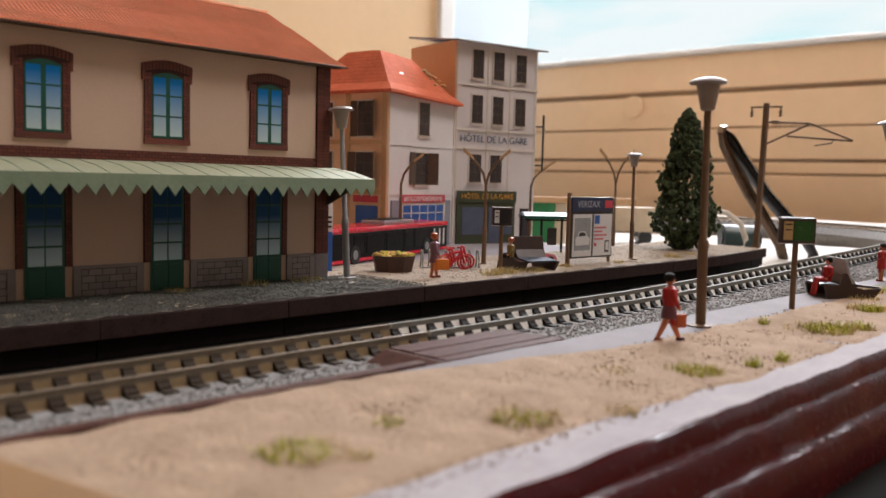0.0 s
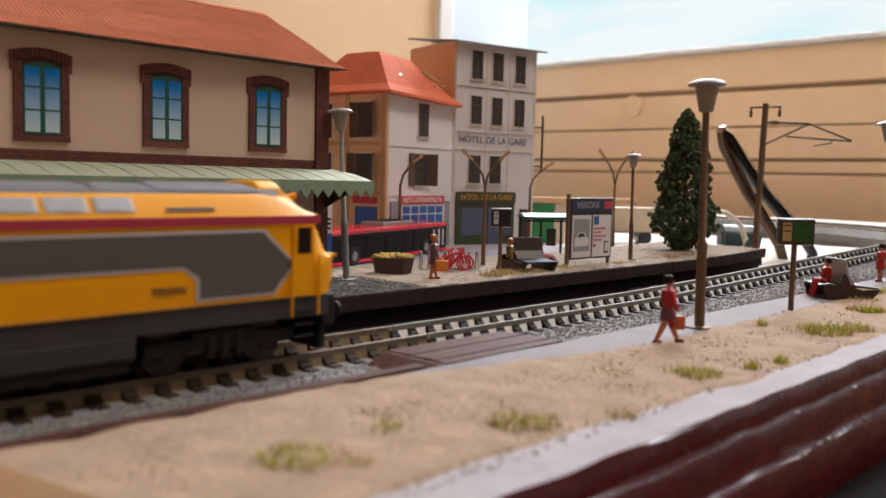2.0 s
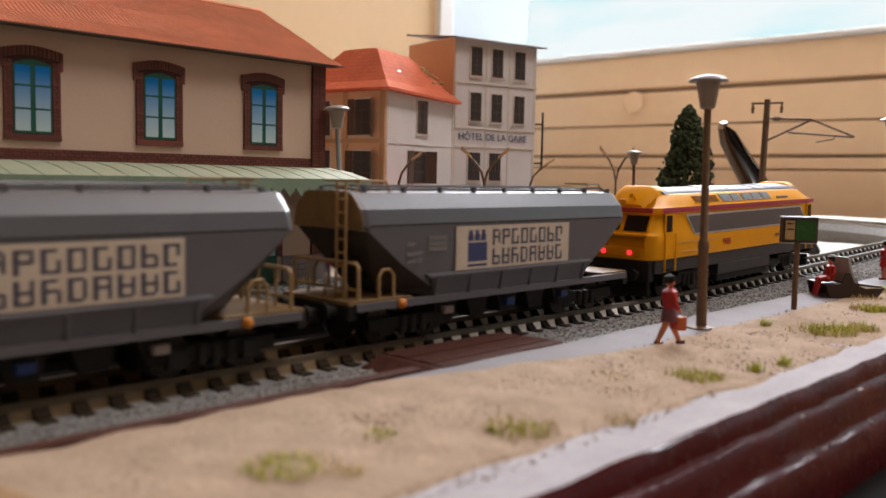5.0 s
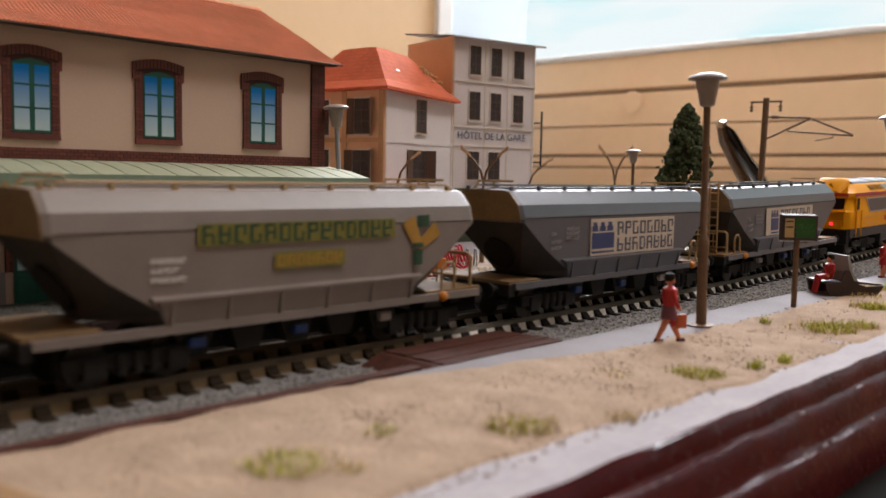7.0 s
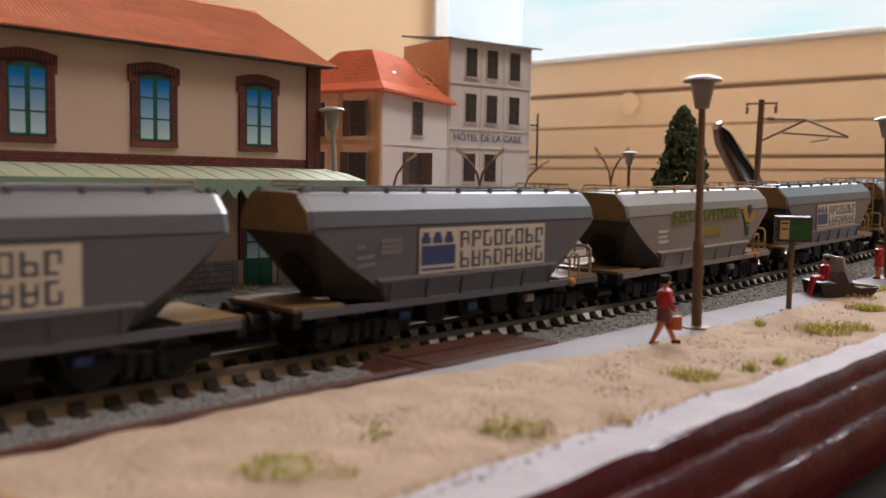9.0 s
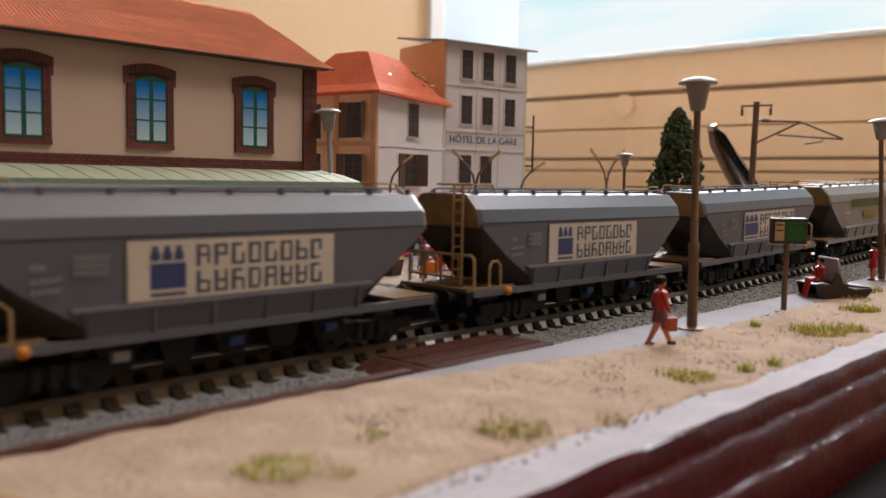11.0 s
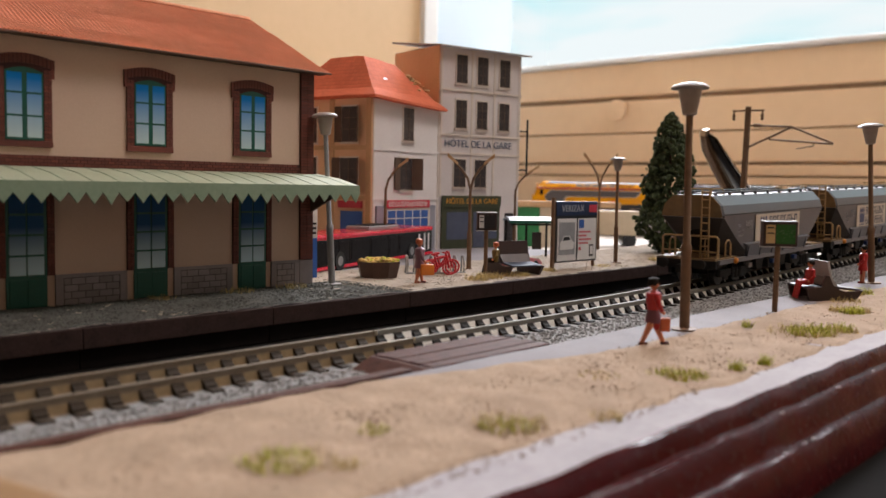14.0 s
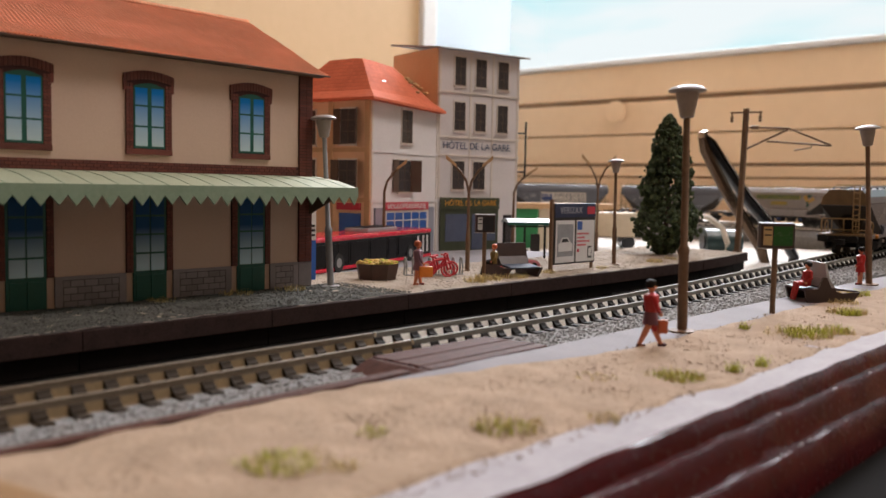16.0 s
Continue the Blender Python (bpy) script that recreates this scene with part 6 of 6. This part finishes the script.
sc_ = thing("suitcase", at(168.6, 160.9, 2.6, -30), "orange model suitcase carried by the figurine", "suitcase")
part("case_body", box(bmesh.new(), -1.9, -0.7, 0, 1.9, 0.7, 3.0, bevel=0.45), ORANGE, sc_, "", True)
part("handle", tube(bmesh.new(), [(-0.7, 0, 2.9), (-0.6, 0, 3.6), (0.6, 0, 3.6), (0.7, 0, 2.9)], 0.2, 6), ORANGE, sc_)
hb_ = thing("handbag", at(134.8, 71.9, 2.6, -40), "orange-brown model handbag held by the walking figurine", "bag")
part("bag_body", box(bmesh.new(), -0.9, -0.4, 0, 0.9, 0.4, 2.4, bevel=0.25), ORANGE_HAIR, hb_, "", True)


# ---- platform furniture ----
def bench(x, y, z, turn, label, seat, back):
    """A double bench seen from its end: dark shaped ends, grey seat and backrest."""
    th = thing("platform_bench", at(x, y, z, turn), label, "bench", "platform benches")
    out = [(-3.6, 0.0), (7.6, 0.0), (9.6, 2.9), (5.2, 2.5), (2.4, 3.4), (1.0, 6.4), (0.2, 6.4), (-0.9, 3.6), (-4.4, 3.2)]
    for y0 in (0.0, 11.2):
        part("end_frame", prism(bmesh.new(), out, y0, y0 + 0.8), BENCH_BROWN, th, "dark brown shaped end")
    part("seat", loft(bmesh.new(), [[(2.4, yy, 3.2), (9.4, yy, 2.7), (9.5, yy, 3.1), (2.4, yy, 3.8)] for yy in (0.8, 11.2)]), seat, th)
    part("seat", loft(bmesh.new(), [[(-4.4, yy, 2.9), (-0.6, yy, 3.3), (-0.6, yy, 3.7), (-4.4, yy, 3.4)] for yy in (0.8, 11.2)]), BENCH_BROWN, th)
    part("backrest", loft(bmesh.new(), [[(1.7, yy, 4.2), (2.3, yy, 4.4), (1.1, yy, 9.9), (0.5, yy, 9.9)] for yy in (0.6, 11.4)]), back, th)
    part("lower_back", loft(bmesh.new(), [[(2.2, yy, 3.4), (3.8, yy, 3.6), (1.9, yy, 6.0), (1.2, yy, 6.0)] for yy in (0.9, 11.1)]), back, th)


bench(221.1, 75.0, 0.0, -46, "dark brown and grey plastic bench on the near platform", BENCH_BROWN, BENCH_GREY)
bench(203.5, 166.5, 0.5, -108, "dark brown and slate blue plastic bench among dry grass", BENCH_SLATE, BENCH_BROWN)


def display(x, y, z, turn, w, h, top, left, right, label):
    th = thing("information_display", at(x, y, z, turn), label, "sign", "information displays")
    part("post", rod(bmesh.new(), (0, 0.6, 0), (0, 0.6, top - 1), 0.6, seg=10), BROWN_METAL, th, "tan post")
    part("housing", box(bmesh.new(), -w / 2, -0.8, top - h, w / 2, 1.2, top, bevel=0.25), BENCH_BROWN, th, "dark brown housing")
    part("rim", box(bmesh.new(), -w / 2 + 0.1, 1.1, top - h - 0.3, w / 2 + 0.2, 1.5, top + 0.2, bevel=0.1), SIGN_WHITE, th)
    part("screen", B(-w * 0.14, -0.95, top - h + 0.6, w / 2 - 0.6, -0.7, top - 0.7), right, th, "dark green screen" if right == SCREEN_GREEN else "dark screen")
    part("notice", B(-w / 2 + 0.55, -0.93, top - h + 0.7, -w * 0.17, -0.7, top - 0.8), left, th, "cream notice")
    for k in range(2):
        part("bar", B(-w / 2 + 0.75, -0.99, top - 1.6 - k * 1.2, -w * 0.2, -0.9, top - 1.3 - k * 1.2), SIGN_BLACK, th)


display(192.8, 75.8, 0.0, -46, 7.7, 5.6, 20.4, SCREEN_CREAM, SCREEN_GREEN, "brown information display with green screen on a post")
display(195.2, 162.6, 0.4, -40, 5.8, 5.2, 18.8, SIGN_WHITE, SIGN_BLACK, "dark information display with pale notice on a post")


def name_board():
    a, b = Vector((229.6, 163.4, 0)), Vector((252.5, 162.2, 0))
    turn = math.degrees(math.atan2(b.y - a.y, b.x - a.x))
    W = (b - a).length
    th = thing("station_name_board", at(a.x, a.y, 0.4, turn), "navy station name board lettered VERIZAX above two posters", "sign")
    part("post", B(-0.6, -0.5, 0, 0.4, 0.5, 23.2), BROWN_METAL, th, "brown post")
    part("post", B(W - 1.4, -0.4, 0, W - 0.6, 0.4, 8), BROWN_METAL, th)
    part("frame", box(bmesh.new(), 0.4, -0.6, 2.0, W, 0.6, 22.0, bevel=0.2), SIGN_BLACK, th, "black frame")
    part("header", B(0.6, -0.8, 17.4, W - 0.3, -0.5, 21.8), SIGN_BLUE, th, "navy header")
    words("lettering", "VERIZAX", 3.0, SIGN_TEXT, th, at(W * 0.4, -0.86, 19.6), "grey letters")
    part("emblem", B(W - 5.0, -0.92, 18.4, W - 0.9, -0.75, 20.9, bevel=0.05), SHOP_RED, th, "small red emblem")
    p1 = part("poster", B(1.3, -0.8, 2.6, W * 0.49, -0.5, 16.4), SIGN_WHITE, th, "white poster with a grey car picture")
    part("picture", B(2.1, -0.9, 4.6, W * 0.49 - 0.8, -0.7, 15.2), SIGN_GREY, p1)
    car = bmesh.new()
    prism(car, [(2.6, 6.2), (9.6, 6.4), (10.0, 8.4), (8.6, 9.4), (7.4, 10.8), (4.4, 10.8), (3.4, 9.2), (2.5, 8.6)], -1.0, -0.86)
    part("car_shape", car, SIGN_WHITE, p1)
    part("car_window", prism(bmesh.new(), [(4.0, 9.2), (7.9, 9.4), (7.1, 10.5), (4.7, 10.5)], -1.06, -0.95), SIGN_BLACK, p1)
    p2 = part("poster", B(W * 0.53, -0.8, 2.6, W - 0.8, -0.5, 16.4), SIGN_WHITE, th, "white poster with pink text bars")
    part("emblem", B(W * 0.55, -0.9, 13.2, W * 0.55 + 2.6, -0.7, 16.0), SHOP_BLUE, p2, "blue square")
    for k in range(4):
        part("bar", B(W * 0.55, -0.9, 11.6 - k * 1.25, W * 0.55 + (6.4, 4.2, 6.8, 5.0)[k], -0.72, 12.2 - k * 1.25), PINK, p2, "pink text bar")
    part("phone_shape", B(W - 4.4, -0.92, 3.6, W - 2.2, -0.7, 7.6, bevel=0.05), SIGN_BLACK, p2, "black phone picture")
    part("phone_screen", B(W - 4.1, -0.98, 4.3, W - 2.5, -0.9, 7.1), SIGN_WHITE, p2)
    part("dot", B(W * 0.55, -0.9, 5.8, W * 0.55 + 1.2, -0.72, 6.8), SHOP_RED, p2)


name_board()


def planter():
    th = thing("flower_planter", at(168.3, 179.8, 0.4, -33), "dark brown faceted planter filled with yellow flowers", "planter")
    bm = bmesh.new()
    rings = []
    for s, z in ((0.84, 0), (1.0, 4.6), (0.92, 4.6), (0.9, 4.0)):
        rings.append([(6.4 * s * math.cos((k + 0.5) / 8 * math.tau), 4.6 * s * math.sin((k + 0.5) / 8 * math.tau), z) for k in range(8)])
    loft(bm, rings)
    part("tub", bm, PLANTER_BROWN, th, "dark brown tub")
    rg = random.Random(23)
    for nm, m_, n in (("flowers", FLOWER, 110), ("leaves", GREEN_TUFT, 60)):
        fb = bmesh.new()
        for _ in range(n):
            a, r = rg.uniform(0, math.tau), math.sqrt(rg.random())
            bmesh.ops.create_icosphere(fb, subdivisions=1, radius=rg.uniform(0.35, 0.75), matrix=Matrix.Translation((5.6 * r * math.cos(a), 3.9 * r * math.sin(a), 4.4 + rg.uniform(0, 1.4) * (1 - 0.4 * r))) @ Matrix.Diagonal((1, rg.uniform(0.6, 1), rg.uniform(0.6, 1), 1)))
        tagged(part(nm, fb, m_, th), kind="stuff")


planter()


def bicycle(x, y, z, turn, material, label):
    th = thing("bicycle", at(x, y, z, turn), label, "bicycle", "bicycles at the rack")
    for cx in (-3.2, 3.2):
        bm = bmesh.new()
        tube(bm, [(cx + 2.05 * math.cos(a / 16 * math.tau), 0, 2.3 + 2.05 * math.sin(a / 16 * math.tau)) for a in range(17)], 0.28, 6)
        for k in range(3):
            c, s = math.cos(k * math.pi / 3) * 2, math.sin(k * math.pi / 3) * 2
            rod(bm, (cx - c, 0, 2.3 - s), (cx + c, 0, 2.3 + s), 0.1, seg=5)
        part("wheel", bm, material, th)
    fr = bmesh.new()
    for p, q in (((-3.2, 0, 2.3), (-1.3, 0, 5.0)), ((-1.3, 0, 5.0), (2.2, 0, 5.4)), ((2.2, 0, 5.4), (-0.4, 0, 2.2)), ((-0.4, 0, 2.2), (-3.2, 0, 2.3)), ((-0.4, 0, 2.2), (-1.6, 0, 6.0)), ((3.2, 0, 2.3), (2.0, 0, 6.4))):
        rod(fr, p, q, 0.32, seg=6)
    part("frame", fr, material, th)
    part("saddle", box(bmesh.new(), -2.5, -0.5, 5.9, -0.7, 0.5, 6.5, bevel=0.2), material, th)
    part("handlebar", tube(bmesh.new(), [(1.4, -1.3, 6.7), (2.0, -0.8, 6.6), (2.0, 0.8, 6.6), (1.4, 1.3, 6.7)], 0.25, 6), material, th)


bicycle(186.5, 173.2, 0.4, -28, BIKE_RED, "red plastic model bicycle beside the rack")
bicycle(190.2, 175.6, 0.4, -38, BIKE_RED, "red plastic model bicycle leaning in the rack")
rk = thing("bicycle_rack", at(190, 178.0, 0.4, -30), "grey looped model bicycle rack", "rack")
for k in range(8):
    bm = bmesh.new()
    xo = -9 + k * 2.5
    tube(bm, [(xo, -1.5, 0), (xo, -1.8, 3.2), (xo, -0.9, 5.2), (xo, 0.2, 5.4), (xo, 0.8, 4.4), (xo, 0.4, 2.6), (xo, 1.2, 0.2)], 0.3, 6)
    part("hoop", bm, GREY_METAL, rk)
part("rail", rod(bmesh.new(), (-9.6, -1.5, 0.3), (9.1, -1.5, 0.3), 0.3, seg=6), GREY_METAL, rk)


def bus_shelter():
    th = thing("bus_shelter", at(254, 201, 0.3, -36), "model bus shelter with pale curved roof and dark posts", "shelter")
    rb = bmesh.new()
    loft(rb, [[(x, y, 14.2 + 1.3 * math.sin(max(0, min(1, (y + 5) / 10)) * math.pi)) for y in (-5, -3, 0, 3, 5)] + [(x, y, 13.7 + 1.3 * math.sin(max(0, min(1, (y + 5) / 10)) * math.pi)) for y in (5, 3, 0, -3, -5)] for x in (-1, 17)])
    part("roof", rb, GLASS_BLUE, th, "pale plastic roof")
    part("gutter", B(-1.2, -5.2, 13.2, 17.2, -4.8, 14.2), GREEN_FRAME, th, "green roof edge")
    for x in (0, 8, 16):
        part("post", B(x - 0.35, 3.6, 0, x + 0.35, 4.3, 14.2), FRAME_BLACK, th)
    part("post", B(15.6, -4.6, 0, 16.2, -4.0, 13.6), FRAME_BLACK, th)
    part("beam", B(-0.4, -4.6, 12.4, 16.2, -4.2, 13.0), FRAME_BLACK, th)
    part("timetable", B(10.2, 3.2, 3, 13.8, 3.5, 9.5), DARK_PANE, th, "dark timetable case")
    part("seat", B(1, 2, 3.2, 9, 3.6, 3.7), GREY_METAL, th)


bus_shelter()


def pink_car():
    th = thing("parked_car", at(229.0, 176.5, 0.3, -20), "small pink model car parked behind the bench", "car")
    bm = bmesh.new()
    loft(bm, [[(x, y * w, z) for y, z in ((-3.4, 0.8), (3.4, 0.8), (3.4, t * 0.7), (2.8, t), (-2.8, t), (-3.4, t * 0.7))] for x, w, t in ((-7, 0.8, 2.2), (-6, 0.95, 3.0), (-2, 1, 3.3), (3, 1, 3.2), (6.4, 0.95, 2.6), (7.4, 0.8, 2.0))])
    part("car_body", bm, PINK, th, "", True)
    for x in (-4.4, 4.4):
        for y in (-3.2, 3.2):
            part("wheel", rod(bmesh.new(), (x, y - 0.4, 1.1), (x, y + 0.4, 1.1), 1.1, seg=12), RUBBER, th)


pink_car()
nb_ = thing("poster_column", at(152.6, 190.5, 0.3, -20), "blue and white poster panel behind the station corner", "poster")
part("panel", box(bmesh.new(), -4, -0.4, 0, 1.6, 0.4, 11.2, bevel=0.1), SHOP_BLUE, nb_, "blue lower panel")
part("panel", box(bmesh.new(), -4, -0.45, 11.3, 1.6, 0.45, 19.6, bevel=0.1), SIGN_WHITE, nb_, "white upper panel")
bb_ = bmesh.new()
for k in range(3):
    box(bb_, -1.2, -0.6, 12.4 + k * 1.3, 1.2, -0.4, 13.0 + k * 1.3)
part("text_bar", bb_, SIGN_BLACK, nb_)


# ---- things behind the layout ----
def tongs():
    th = thing("metal_tongs", at(0, 0, -2.4), "bent metal tongs behind the platform end, one arm black, one coloured with a brown reflection", "tongs")
    f = Vector((0.7236, 0.69, 0))
    r = Vector((0.69, -0.7236, 0))
    eye = Vector((0, 0, 26.7))

    def strip(pts, w, t, material, name, label):
        bm = bmesh.new()
        rings = []
        P = [Vector((430, 173, 0)) + r * a + f * c + Vector((0, 0, b)) for a, b, c in pts]
        for i, p in enumerate(P):
            d = (P[min(i + 1, len(P) - 1)] - P[max(i - 1, 0)]).normalized()
            s = d.cross(f).normalized()
            ww = w[i] if isinstance(w, (list, tuple)) else w
            rings.append([p + s * ww * math.cos(k / 10 * math.tau) + f * t * math.sin(k / 10 * math.tau) for k in range(10)])
        part(name, loft(bm, rings), material, th, label, True)

    # This arm's brown is a reflection painted into the metal's colour.
    strip([(-36, 56, 0), (-34.5, 50, -1), (-30, 41, -2), (-22, 27, -2), (-12, 12, -2), (-5, 2, -1), (-1.5, -8, 0)], [2.0, 3.0, 3.0, 3.0, 2.9, 2.7, 2.0], 3.2, BROWN_REFLECTION, "arm", "metal arm with a brown reflection put in its colour")
    strip([(-36, 56.5, 1), (-32, 53, 2), (-24, 42, 3), (-12, 26, 3), (0, 13, 3), (9, 4, 2), (13, -3, 1), (11, -8, 0)], [1.8, 2.2, 2.3, 2.4, 2.6, 2.6, 2.2, 1.2], 4.2, BLACK_PLASTIC, "arm", "black arm")
    strip([(-35.5, 57.3, 0), (-31, 54.5, 0), (-23, 43.5, 0.5), (-11, 27.5, 0.5), (1, 14.6, 0.5), (10, 5.2, 0)], [0.9, 0.8, 0.8, 0.8, 0.8, 0.6], 4.4, CHROME, "edge_strip", "bright edge")
    strip([(-36.5, 55.5, 0), (-36, 58, 0), (-34.8, 58.4, 0)], [1.6, 2.2, 1.4], 4.4, CHROME, "bridge", "")


tongs()
rl = thing("dark_roll", at(461, 214, -1.0, -46), "dark teal round roll lying on the white cloth", "roll")
part("roll_body", rod(bmesh.new(), (-9, 0, 0), (11, 0, 0), 7.4, 7.0, seg=24), TEAL_DARK, rl, "", True)
part("roll_core", rod(bmesh.new(), (-9.6, 0, 0), (-8.8, 0, 0), 4.0, seg=18), BLACK_PLASTIC, rl)
cb = thing("cable_loop", at(449, 210, 0, -46), "cream cable bent in a loop behind the tree", "cable")
part("cord", tube(bmesh.new(), [(-24 + 0, 2, 8), (-14, 0, 14), (-5, 0, 13), (3, 0, 7), (6, 0, -1), (4.5, 0, -7), (2, 2, -9)], 1.5, 10), CABLE, cb, "", True)
gb_ = thing("green_box", at(412, 319, -9, -46), "green card box with a brown lid behind the layout", "box")
part("box_body", box(bmesh.new(), -14, -6, 0, 12, 6, 24, bevel=0.5), BOX_GREEN, gb_)
part("lid", box(bmesh.new(), -15, -7, 24, 60, 7, 27.5, bevel=0.5), OCHRE_TRIM, gb_, "brown wooden lid board")
part("end_board", box(bmesh.new(), 12.2, -5, 0, 19, 6, 23.8, bevel=0.5), BOX_CREAM, gb_, "cream end board")
cx_ = thing("cream_box", at(467, 292, -9, -46), "cream card box on dark feet behind the layout", "box")
part("box_body", box(bmesh.new(), -17, -8, 7, 19, 8, 22, bevel=0.8), BOX_CREAM, cx_)
for x in (-12, 13):
    part("foot", rod(bmesh.new(), (x, -7, 3.6), (x, 7, 3.6), 4.2, seg=16), BLACK_PLASTIC, cx_, "dark round foot")


motions()
